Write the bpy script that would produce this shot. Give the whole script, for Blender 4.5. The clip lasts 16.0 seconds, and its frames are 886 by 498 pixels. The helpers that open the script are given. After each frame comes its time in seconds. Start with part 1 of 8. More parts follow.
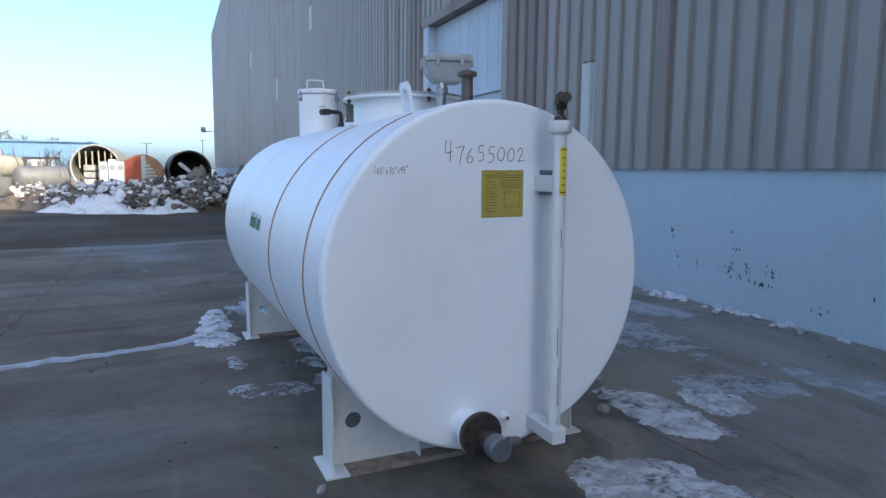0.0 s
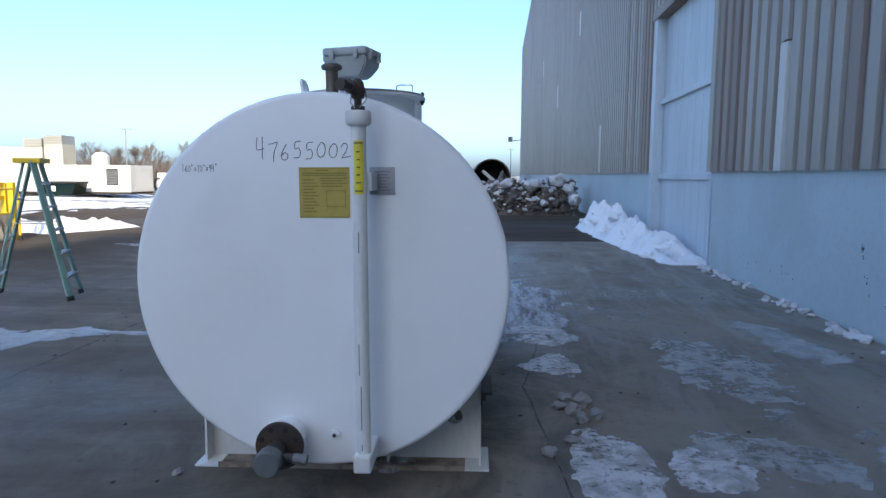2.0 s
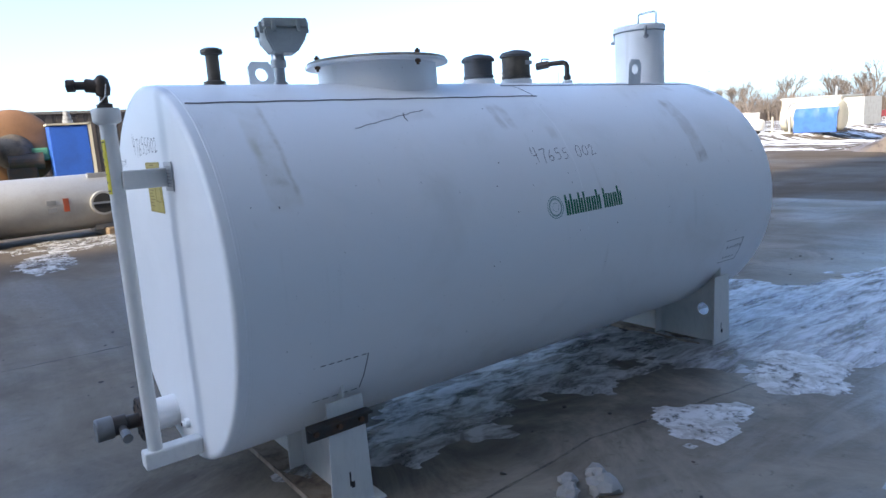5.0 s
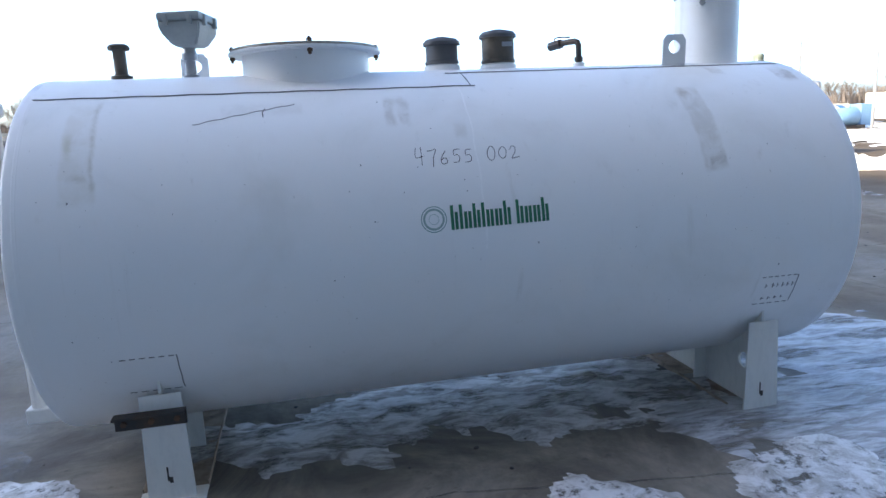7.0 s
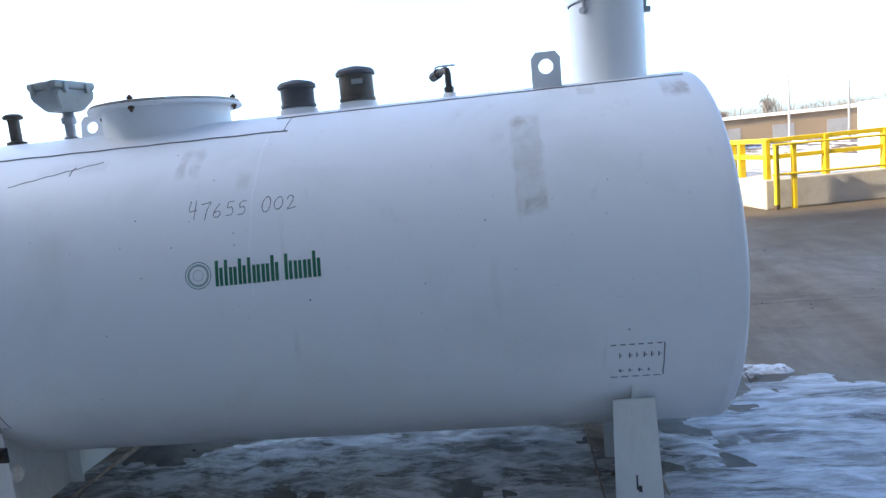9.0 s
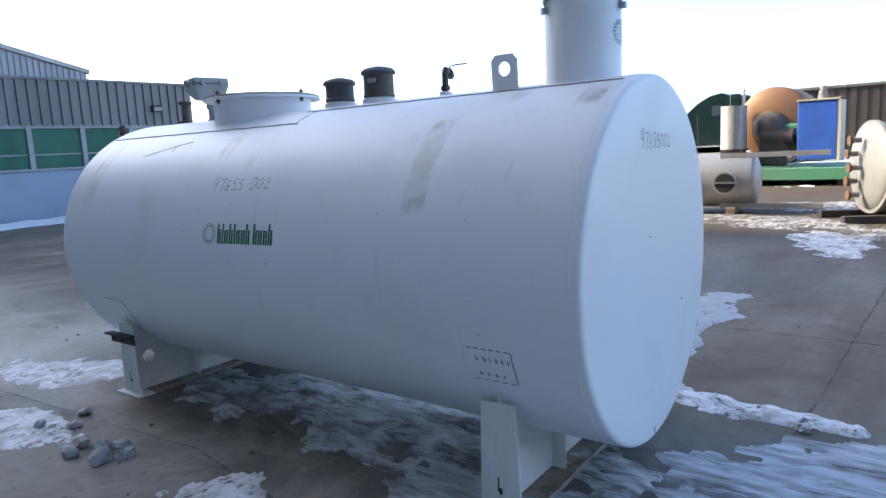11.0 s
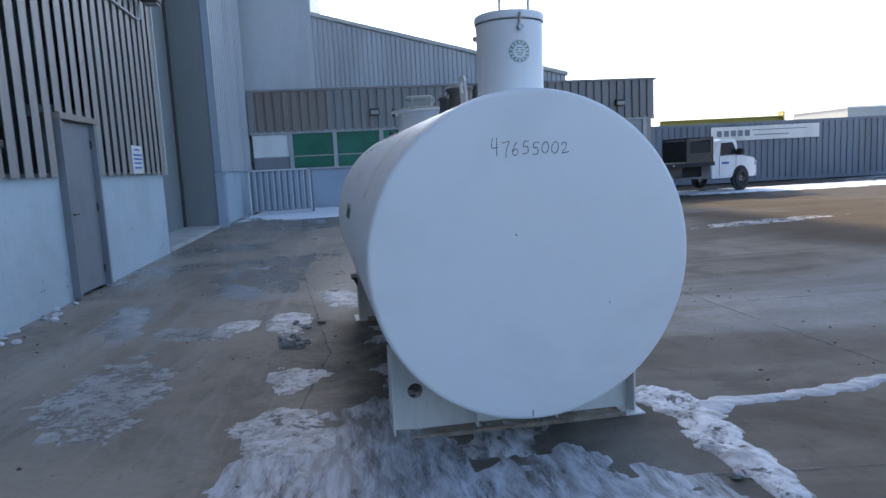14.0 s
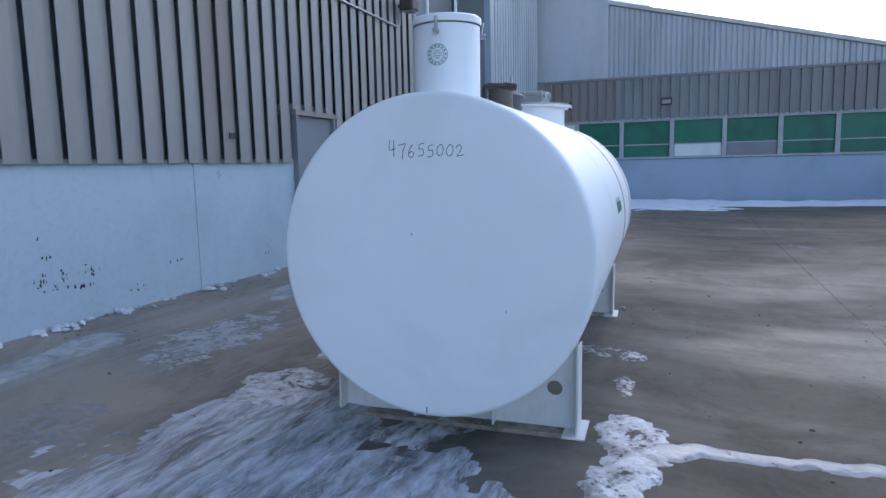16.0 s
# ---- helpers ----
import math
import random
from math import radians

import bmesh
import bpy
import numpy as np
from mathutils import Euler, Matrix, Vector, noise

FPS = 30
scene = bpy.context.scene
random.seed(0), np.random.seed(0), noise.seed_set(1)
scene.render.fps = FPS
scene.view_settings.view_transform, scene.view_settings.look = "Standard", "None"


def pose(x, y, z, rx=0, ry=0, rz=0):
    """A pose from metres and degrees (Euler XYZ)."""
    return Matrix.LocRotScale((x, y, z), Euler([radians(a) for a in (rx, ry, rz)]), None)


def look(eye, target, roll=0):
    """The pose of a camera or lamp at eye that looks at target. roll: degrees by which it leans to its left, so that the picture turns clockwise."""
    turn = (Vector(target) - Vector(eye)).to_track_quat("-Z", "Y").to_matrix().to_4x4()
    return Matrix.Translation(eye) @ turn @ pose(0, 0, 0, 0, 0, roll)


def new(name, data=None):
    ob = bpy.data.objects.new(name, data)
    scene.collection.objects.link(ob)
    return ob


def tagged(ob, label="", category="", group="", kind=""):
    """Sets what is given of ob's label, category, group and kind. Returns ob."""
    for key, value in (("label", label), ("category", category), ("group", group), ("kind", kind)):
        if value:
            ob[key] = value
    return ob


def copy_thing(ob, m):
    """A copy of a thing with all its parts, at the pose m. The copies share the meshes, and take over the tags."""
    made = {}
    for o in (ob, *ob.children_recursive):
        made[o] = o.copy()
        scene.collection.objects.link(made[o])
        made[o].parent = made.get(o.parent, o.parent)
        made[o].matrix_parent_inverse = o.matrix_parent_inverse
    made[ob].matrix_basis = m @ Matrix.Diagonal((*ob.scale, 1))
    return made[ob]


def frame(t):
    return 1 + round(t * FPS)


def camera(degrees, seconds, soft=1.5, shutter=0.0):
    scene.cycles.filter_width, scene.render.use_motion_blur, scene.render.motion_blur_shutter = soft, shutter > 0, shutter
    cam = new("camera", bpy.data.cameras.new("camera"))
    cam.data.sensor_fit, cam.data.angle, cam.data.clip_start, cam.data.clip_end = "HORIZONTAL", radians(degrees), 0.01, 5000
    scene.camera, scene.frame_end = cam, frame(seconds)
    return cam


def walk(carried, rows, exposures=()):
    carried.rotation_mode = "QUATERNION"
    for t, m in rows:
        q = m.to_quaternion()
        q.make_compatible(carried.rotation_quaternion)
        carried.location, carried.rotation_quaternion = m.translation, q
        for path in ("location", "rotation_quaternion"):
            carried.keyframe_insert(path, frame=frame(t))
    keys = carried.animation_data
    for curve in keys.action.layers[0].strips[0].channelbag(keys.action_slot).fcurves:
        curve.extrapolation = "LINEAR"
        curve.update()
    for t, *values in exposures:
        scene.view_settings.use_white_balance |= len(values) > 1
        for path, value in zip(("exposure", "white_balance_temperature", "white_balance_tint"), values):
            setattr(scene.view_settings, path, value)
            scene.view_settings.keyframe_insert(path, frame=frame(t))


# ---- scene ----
cam = camera(68.0, 16.0)
PATH = [
    (0, (-1.456, -2.915, 1.546), (-0.709, -1.075, 1.309), 0.64),
    (0.5, (-0.877, -3.094, 1.553), (-0.326, -1.186, 1.320), 0.36),
    (1, (-0.310, -3.210, 1.548), (-0.045, -1.240, 1.326), 0.26),
    (1.5, (0.273, -3.148, 1.526), (0.300, -1.161, 1.303), 0.49),
    (2, (0.842, -2.981, 1.520), (0.677, -1.001, 1.296), 0.38),
    (2.5, (1.339, -2.712, 1.511), (0.915, -0.773, 1.269), -0.17),
    (3, (1.799, -2.399, 1.568), (1.039, -0.575, 1.264), -1.50),
    (3.5, (2.273, -2.077, 1.602), (1.227, -0.401, 1.294), -1.70),
    (5.8, (3.670, 0.113, 1.636), (1.870, 0.912, 1.289), -4.01),
    (6, (3.731, 0.290, 1.643), (1.894, 1.004, 1.305), -3.79),
    (6.5, (3.751, 0.815, 1.639), (1.848, 1.305, 1.269), -2.72),
    (7, (3.724, 1.321, 1.631), (1.792, 1.663, 1.240), -2.60),
    (7.5, (3.710, 1.848, 1.656), (1.770, 2.112, 1.247), -2.42),
    (8, (3.593, 2.317, 1.645), (1.661, 2.624, 1.234), -2.95),
    (8.5, (3.540, 2.768, 1.609), (1.579, 2.889, 1.237), -4.76),
    (8.7, (3.515, 2.980, 1.587), (1.542, 2.923, 1.265), -5.49),
    (10.8, (3.026, 4.965, 1.665), (1.413, 3.831, 1.327), -3.52),
    (11, (2.972, 5.173, 1.595), (1.413, 3.957, 1.294), -3.01),
    (11.5, (2.703, 5.604, 1.570), (1.319, 4.187, 1.294), -3.68),
    (12, (2.369, 5.985, 1.622), (1.166, 4.413, 1.342), -3.89),
    (12.5, (2.061, 6.407, 1.593), (1.058, 4.694, 1.347), -3.09),
    (13, (1.690, 6.758, 1.548), (0.905, 4.936, 1.297), -2.89),
    (13.5, (1.312, 7.123, 1.532), (0.764, 5.218, 1.271), -3.45),
    (14, (0.863, 7.389, 1.524), (0.569, 5.427, 1.267), -2.88),
    (14.5, (0.323, 7.539, 1.537), (0.267, 5.559, 1.265), -1.47),
    (15, (-0.260, 7.652, 1.543), (-0.056, 5.679, 1.292), -0.33),
    (15.5, (-0.831, 7.532, 1.522), (-0.394, 5.597, 1.269), 0.07),
    (16, (-1.401, 7.322, 1.503), (-0.716, 5.460, 1.250), -1.32),
]
walk(cam, [(t, look(eye, target, roll)) for t, eye, target, roll in PATH],
     [(0.0, 2.08, 8000, 6), (1.0, 2.0, 7800, 6), (1.5, 2.0, 7800, 6), (2.5, 2.0, 7800, 6), (3.5, 2.1, 7600, 6), (6.0, 3.0, 8500, 8), (8.5, 3.08, 8800, 8),
      (11.0, 2.8, 8600, 8), (12.5, 2.4, 8500, 7), (13.5, 2.35, 8700, 8), (14.5, 2.42, 8900, 9), (16.0, 2.6, 9000, 10)])

# ---- world and light ----
SUN_DIR = Vector((0.30, -0.94, 0.60)).normalized()      # towards the sun, low over the hall's roof
SUN_EL = math.asin(SUN_DIR.z)
SUN_AZ = math.atan2(SUN_DIR.x, SUN_DIR.y)
world = bpy.data.worlds.new("sky")
scene.world = world
world.use_nodes = True
wn = world.node_tree.nodes
sky = wn.new("ShaderNodeTexSky")
sky.sky_type = 'NISHITA'
sky.sun_disc = False
sky.sun_elevation = SUN_EL
sky.sun_rotation = SUN_AZ
sky.air_density = 0.7
sky.dust_density = 2.5
sky.ozone_density = 8.0
world.node_tree.links.new(sky.outputs[0], wn["Background"].inputs[0])
wn["Background"].inputs[1].default_value = 0.12
sun_data = bpy.data.lights.new("sun", 'SUN')
sun_data.energy = 1.25
sun_data.angle = radians(1.6)
sun_data.color = (1.0, 0.93, 0.82)
sun = new("sun", sun_data)
sun.matrix_world = look((30, -50, 40), Vector((30, -50, 40)) - SUN_DIR)


# ---- materials ----
def shader(name, rough=0.6, metal=0.0, spec=0.5):
    m = bpy.data.materials.new(name)
    m.use_nodes = True
    b = m.node_tree.nodes["Principled BSDF"]
    b.inputs["Roughness"].default_value = rough
    b.inputs["Metallic"].default_value = metal
    b.inputs["Specular IOR Level"].default_value = spec
    return m, m.node_tree.nodes, m.node_tree.links, b


def mixed(n, l, a, b, fac, mode='MIX'):
    x = n.new("ShaderNodeMix")
    x.data_type = 'RGBA'
    x.blend_type = mode
    for sock, v in ((x.inputs[6], a), (x.inputs[7], b), (x.inputs[0], fac)):
        if isinstance(v, (int, float)):
            sock.default_value = v
        elif isinstance(v, tuple):
            sock.default_value = (*v, 1.0)[:4]
        else:
            l.new(v, sock)
    return x.outputs[2]


def calc(n, l, op, a, b=0.0, c=0.0):
    x = n.new("ShaderNodeMath")
    x.operation = op
    for sock, v in zip(x.inputs, (a, b, c)):
        if isinstance(v, (int, float)):
            sock.default_value = v
        else:
            l.new(v, sock)
    return x.outputs[0]


def ramp(n, l, v, lo, hi, smooth=True):
    """0 below lo, 1 above hi."""
    x = n.new("ShaderNodeMapRange")
    x.interpolation_type = 'SMOOTHSTEP' if smooth else 'LINEAR'
    x.inputs[1].default_value, x.inputs[2].default_value = lo, hi
    l.new(v, x.inputs[0])
    return x.outputs[0]


def coords(n, l, scale=(1, 1, 1), kind="Object"):
    c = n.new("ShaderNodeTexCoord")
    m = n.new("ShaderNodeMapping")
    m.inputs[3].default_value = scale
    l.new(c.outputs[kind], m.inputs[0])
    return m.outputs[0]


def grain(n, l, vec, scale, detail=4.0, rough=0.55, warp=0.0):
    x = n.new("ShaderNodeTexNoise")
    x.inputs["Scale"].default_value = scale
    x.inputs["Detail"].default_value = detail
    x.inputs["Roughness"].default_value = rough
    x.inputs["Distortion"].default_value = warp
    l.new(vec, x.inputs["Vector"])
    return x.outputs["Fac"]


def relief(n, l, b, height, strength, distance=0.01):
    x = n.new("ShaderNodeBump")
    x.inputs["Strength"].default_value = strength
    x.inputs["Distance"].default_value = distance
    l.new(height, x.inputs["Height"])
    l.new(x.outputs[0], b.inputs["Normal"])


def surface(name, col, dirt, rough=0.6, metal=0.0, scale=3.0, amount=0.5, fine=40.0, bump=0.15, stretch=(1, 1, 1), vary=0.0, spec=0.5):
    """A paint, metal or stone with stains at two scales, and a tone of its own for each object."""
    m, n, l, b = shader(name, rough, metal, spec)
    v = coords(n, l, stretch)
    big = grain(n, l, v, scale, 5, 0.6, 0.3)
    small = grain(n, l, v, fine, 4, 0.6)
    c = mixed(n, l, col, dirt, calc(n, l, 'MULTIPLY', ramp(n, l, big, 0.42, 0.72), amount))
    c = mixed(n, l, c, tuple(x * 0.78 for x in col), calc(n, l, 'MULTIPLY', ramp(n, l, small, 0.45, 0.7), 0.35))
    if vary:
        info = n.new("ShaderNodeObjectInfo")
        hs = n.new("ShaderNodeHueSaturation")
        l.new(c, hs.inputs["Color"])
        l.new(calc(n, l, 'MULTIPLY_ADD', info.outputs["Random"], 2 * vary, 1 - vary), hs.inputs["Value"])
        c = hs.outputs[0]
    l.new(c, b.inputs["Base Color"])
    l.new(calc(n, l, 'MULTIPLY_ADD', big, 0.25, rough - 0.12), b.inputs["Roughness"])
    if bump:
        relief(n, l, b, small, bump, 0.004)
    return m


def tank_paint():
    m, n, l, b = shader("white_tank_paint", 0.38)
    v = coords(n, l)
    sep = n.new("ShaderNodeSeparateXYZ")
    l.new(v, sep.inputs[0])
    big = grain(n, l, v, 1.3, 5, 0.6, 0.4)
    streak = grain(n, l, coords(n, l, (9, 9, 0.7)), 1.0, 5, 0.65, 0.3)
    speck = grain(n, l, v, 60, 3, 0.6)
    c = mixed(n, l, (0.86, 0.86, 0.85), (0.68, 0.67, 0.63), calc(n, l, 'MULTIPLY', ramp(n, l, big, 0.48, 0.75), 0.45))
    c = mixed(n, l, c, (0.50, 0.47, 0.40), calc(n, l, 'MULTIPLY', ramp(n, l, streak, 0.60, 0.80), 0.28))
    c = mixed(n, l, c, (0.35, 0.33, 0.30), calc(n, l, 'MULTIPLY', ramp(n, l, speck, 0.70, 0.76), 0.5))
    # old tape residue and smears on the lane side: (y, half width, z, half height, colour, strength)
    wob = grain(n, l, v, 7.0, 4, 0.6)
    blot = ramp(n, l, grain(n, l, v, 11.0, 5, 0.65, 0.5), 0.34, 0.62)
    lane = calc(n, l, 'GREATER_THAN', sep.outputs[0], 0.0)
    for y, hw, z, hh, col, s in ((0.29, 0.065, 1.60, 0.20, (0.68, 0.64, 0.55), 0.38), (0.29, 0.035, 1.50, 0.008, (0.50, 0.46, 0.38), 0.6), (0.29, 0.035, 1.65, 0.008, (0.52, 0.48, 0.38), 0.5), (0.25, 0.012, 1.63, 0.05, (0.56, 0.54, 0.40), 0.6), (0.345, 0.007, 1.63, 0.18, (0.50, 0.46, 0.38), 0.7), (3.23, 0.062, 1.58, 0.20, (0.56, 0.52, 0.46), 0.60),
                                 (3.245, 0.045, 1.41, 0.022, (0.42, 0.38, 0.33), 0.6), (3.215, 0.03, 1.76, 0.02, (0.45, 0.38, 0.30), 0.6), (1.635, 0.020, 1.725, 0.055, (0.55, 0.51, 0.46), 0.6), (1.70, 0.022, 1.725, 0.05, (0.55, 0.51, 0.46), 0.6),
                                 (1.66, 0.045, 1.77, 0.018, (0.58, 0.54, 0.48), 0.5), (3.92, 0.055, 1.855, 0.03, (0.36, 0.29, 0.23), 0.75), (3.53, 0.04, 1.89, 0.016, (0.40, 0.35, 0.30), 0.6), (1.95, 0.03, 1.62, 0.03, (0.62, 0.59, 0.54), 0.45), (1.05, 0.18, 1.76, 0.02, (0.60, 0.58, 0.54), 0.35)):
        dy = ramp(n, l, calc(n, l, 'ABSOLUTE', calc(n, l, 'SUBTRACT', calc(n, l, 'MULTIPLY_ADD', wob, 0.05, sep.outputs[1]), y + 0.025)), hw + 0.012, hw - 0.010)
        dz = ramp(n, l, calc(n, l, 'ABSOLUTE', calc(n, l, 'SUBTRACT', calc(n, l, 'MULTIPLY_ADD', wob, 0.05, sep.outputs[2]), z + 0.025)), hh + 0.02, hh - 0.015)
        c = mixed(n, l, c, col, calc(n, l, 'MULTIPLY', calc(n, l, 'MULTIPLY', dy, dz), calc(n, l, 'MULTIPLY', calc(n, l, 'MULTIPLY_ADD', blot, 0.7, 0.3), calc(n, l, 'MULTIPLY', lane, s * 0.85))))
    l.new(c, b.inputs["Base Color"])
    l.new(calc(n, l, 'MULTIPLY_ADD', big, 0.2, 0.30), b.inputs["Roughness"])
    relief(n, l, b, grain(n, l, v, 2.2, 2), 0.10, 0.02)
    return m


def head_paint():
    """The head's paint, with a soft grey upright band behind the gauge pipe."""
    m, n, l, b = shader("white_head_paint", 0.42)
    v = coords(n, l)
    sep = n.new("ShaderNodeSeparateXYZ")
    l.new(v, sep.inputs[0])
    big = grain(n, l, v, 1.6, 5, 0.6, 0.4)
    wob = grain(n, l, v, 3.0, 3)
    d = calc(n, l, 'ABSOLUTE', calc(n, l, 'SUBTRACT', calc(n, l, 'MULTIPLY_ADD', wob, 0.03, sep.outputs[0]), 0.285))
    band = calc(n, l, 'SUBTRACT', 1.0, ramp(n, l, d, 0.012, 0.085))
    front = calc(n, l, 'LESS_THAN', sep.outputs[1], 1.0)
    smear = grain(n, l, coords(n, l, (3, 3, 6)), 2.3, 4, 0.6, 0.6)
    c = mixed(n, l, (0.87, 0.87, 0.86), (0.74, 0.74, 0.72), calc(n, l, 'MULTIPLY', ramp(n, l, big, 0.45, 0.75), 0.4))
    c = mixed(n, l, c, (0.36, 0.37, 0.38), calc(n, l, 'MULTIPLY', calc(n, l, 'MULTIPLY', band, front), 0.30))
    c = mixed(n, l, c, (0.45, 0.43, 0.40), calc(n, l, 'MULTIPLY', ramp(n, l, smear, 0.70, 0.80), 0.25))
    l.new(c, b.inputs["Base Color"])
    relief(n, l, b, grain(n, l, v, 25, 3), 0.05, 0.004)
    return m


def yard_ground():
    """Concrete and trodden dirt, damp, with streaks of thin ice; snowy far off."""
    m, n, l, b = shader("yard_ground", 0.6)
    v = coords(n, l)
    sep = n.new("ShaderNodeSeparateXYZ")
    l.new(v, sep.inputs[0])
    X, Y = sep.outputs[0], sep.outputs[1]
    big = grain(n, l, v, 0.16, 5, 0.6, 0.5)
    mid = grain(n, l, v, 0.9, 6, 0.68, 0.8)
    fine = grain(n, l, v, 14, 6, 0.7)
    grit = grain(n, l, v, 70, 4, 0.7)
    tracks = grain(n, l, coords(n, l, (1.6, 0.16, 1)), 1.0, 6, 0.65, 0.5)
    streaks = grain(n, l, coords(n, l, (2.6, 0.8, 1)), 1.0, 6, 0.7, 1.0)
    cross = grain(n, l, coords(n, l, (0.10, 0.8, 1)), 1.0, 6, 0.65, 0.5)
    concrete = mixed(n, l, (0.270, 0.232, 0.188), (0.145, 0.120, 0.094), ramp(n, l, mid, 0.36, 0.66))
    concrete = mixed(n, l, concrete, (0.31, 0.282, 0.245), calc(n, l, 'MULTIPLY', ramp(n, l, tracks, 0.52, 0.72), 0.38))
    concrete = mixed(n, l, concrete, (0.095, 0.078, 0.062), calc(n, l, 'MULTIPLY', ramp(n, l, streaks, 0.54, 0.72), 0.5))
    dirt = mixed(n, l, (0.064, 0.050, 0.040), (0.132, 0.108, 0.085), ramp(n, l, cross, 0.42, 0.74))
    dirt = mixed(n, l, dirt, (0.086, 0.068, 0.054), ramp(n, l, mid, 0.42, 0.60))
    # dirt away from the slab round the tank
    far = calc(n, l, 'MAXIMUM', ramp(n, l, calc(n, l, 'MULTIPLY_ADD', mid, 0.25, Y), 12.75, 12.95),
               ramp(n, l, calc(n, l, 'MULTIPLY_ADD', big, -5.0, calc(n, l, 'MULTIPLY', X, -1.0)), 3.4, 6.4))
    c = mixed(n, l, concrete, dirt, far)
    c = mixed(n, l, c, (0.06, 0.052, 0.044), calc(n, l, 'MULTIPLY', ramp(n, l, big, 0.48, 0.64), 0.6))
    c = mixed(n, l, c, (0.05, 0.045, 0.04), calc(n, l, 'MULTIPLY', ramp(n, l, fine, 0.58, 0.72), 0.55))
    c = mixed(n, l, c, (0.30, 0.28, 0.25), calc(n, l, 'MULTIPLY', ramp(n, l, grit, 0.62, 0.74), 0.35))
    # a brown film of dirt on the slab's open side
    film = calc(n, l, 'MULTIPLY', ramp(n, l, calc(n, l, 'MULTIPLY', X, -1.0), -1.2, 1.2), calc(n, l, 'MULTIPLY_ADD', ramp(n, l, cross, 0.36, 0.62), 0.36, 0.36))
    c = mixed(n, l, c, (0.100, 0.080, 0.061), film)
    # darker brown in noisy patches under the tank's lane side
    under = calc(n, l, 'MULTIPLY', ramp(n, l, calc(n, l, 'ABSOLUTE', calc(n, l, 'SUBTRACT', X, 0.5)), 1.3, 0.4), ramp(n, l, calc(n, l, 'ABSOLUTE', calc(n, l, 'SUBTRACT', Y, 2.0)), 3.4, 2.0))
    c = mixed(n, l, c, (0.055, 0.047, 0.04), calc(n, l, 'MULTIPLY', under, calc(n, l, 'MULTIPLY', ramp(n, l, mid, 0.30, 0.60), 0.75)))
    # thin ice, in the lane by the hall above all
    lane = calc(n, l, 'MULTIPLY', ramp(n, l, X, 0.4, 1.6), calc(n, l, 'SUBTRACT', 1.0, ramp(n, l, Y, 8.0, 13.0)))
    icy = calc(n, l, 'MULTIPLY_ADD', streaks, 0.40, calc(n, l, 'MULTIPLY_ADD', mid, 0.35, calc(n, l, 'MULTIPLY', tracks, 0.35)))
    ice = calc(n, l, 'MULTIPLY', ramp(n, l, icy, 0.52, 0.64), lane)
    c = mixed(n, l, c, (0.40, 0.38, 0.355), calc(n, l, 'MULTIPLY', ice, 0.20))
    # snow lying far off
    dist = calc(n, l, 'MAXIMUM', ramp(n, l, Y, 26, 36), ramp(n, l, calc(n, l, 'MULTIPLY', X, -1.0), 18, 28))
    snow = calc(n, l, 'MULTIPLY', ramp(n, l, calc(n, l, 'MULTIPLY_ADD', cross, 0.5, calc(n, l, 'MULTIPLY', mid, 0.5)), 0.50, 0.55), dist)
    c = mixed(n, l, c, (0.78, 0.80, 0.83), snow)
    l.new(c, b.inputs["Base Color"])
    wet = calc(n, l, 'MULTIPLY', ramp(n, l, big, 0.42, 0.60), 0.38)
    r = calc(n, l, 'SUBTRACT', calc(n, l, 'MULTIPLY_ADD', fine, 0.3, 0.58), wet)
    r = calc(n, l, 'SUBTRACT', r, calc(n, l, 'MULTIPLY', ice, 0.2))
    r = calc(n, l, 'MULTIPLY_ADD', calc(n, l, 'MAXIMUM', far, film), 0.3, r)
    l.new(calc(n, l, 'MAXIMUM', r, 0.14), b.inputs["Roughness"])
    dull = calc(n, l, 'MAXIMUM', far, film)
    l.new(calc(n, l, 'MULTIPLY_ADD', dull, -0.28, 0.38), b.inputs["Specular IOR Level"])
    relief(n, l, b, calc(n, l, 'MULTIPLY_ADD', fine, 0.4, mid), 0.5, 0.025)
    return m


def snow_paint(name, col=(0.80, 0.82, 0.86), dirt=(0.30, 0.27, 0.23), amount=0.5):
    m, n, l, b = shader(name, 0.55)
    v = coords(n, l)
    a = grain(n, l, v, 2.0, 6, 0.65, 0.5)
    f = grain(n, l, v, 22, 5, 0.6)
    c = mixed(n, l, col, dirt, calc(n, l, 'MULTIPLY', ramp(n, l, a, 0.46, 0.68), amount))
    l.new(c, b.inputs["Base Color"])
    b.inputs["Subsurface Weight"].default_value = 0.0
    relief(n, l, b, calc(n, l, 'MULTIPLY_ADD', f, 0.5, a), 0.6, 0.03)
    return m


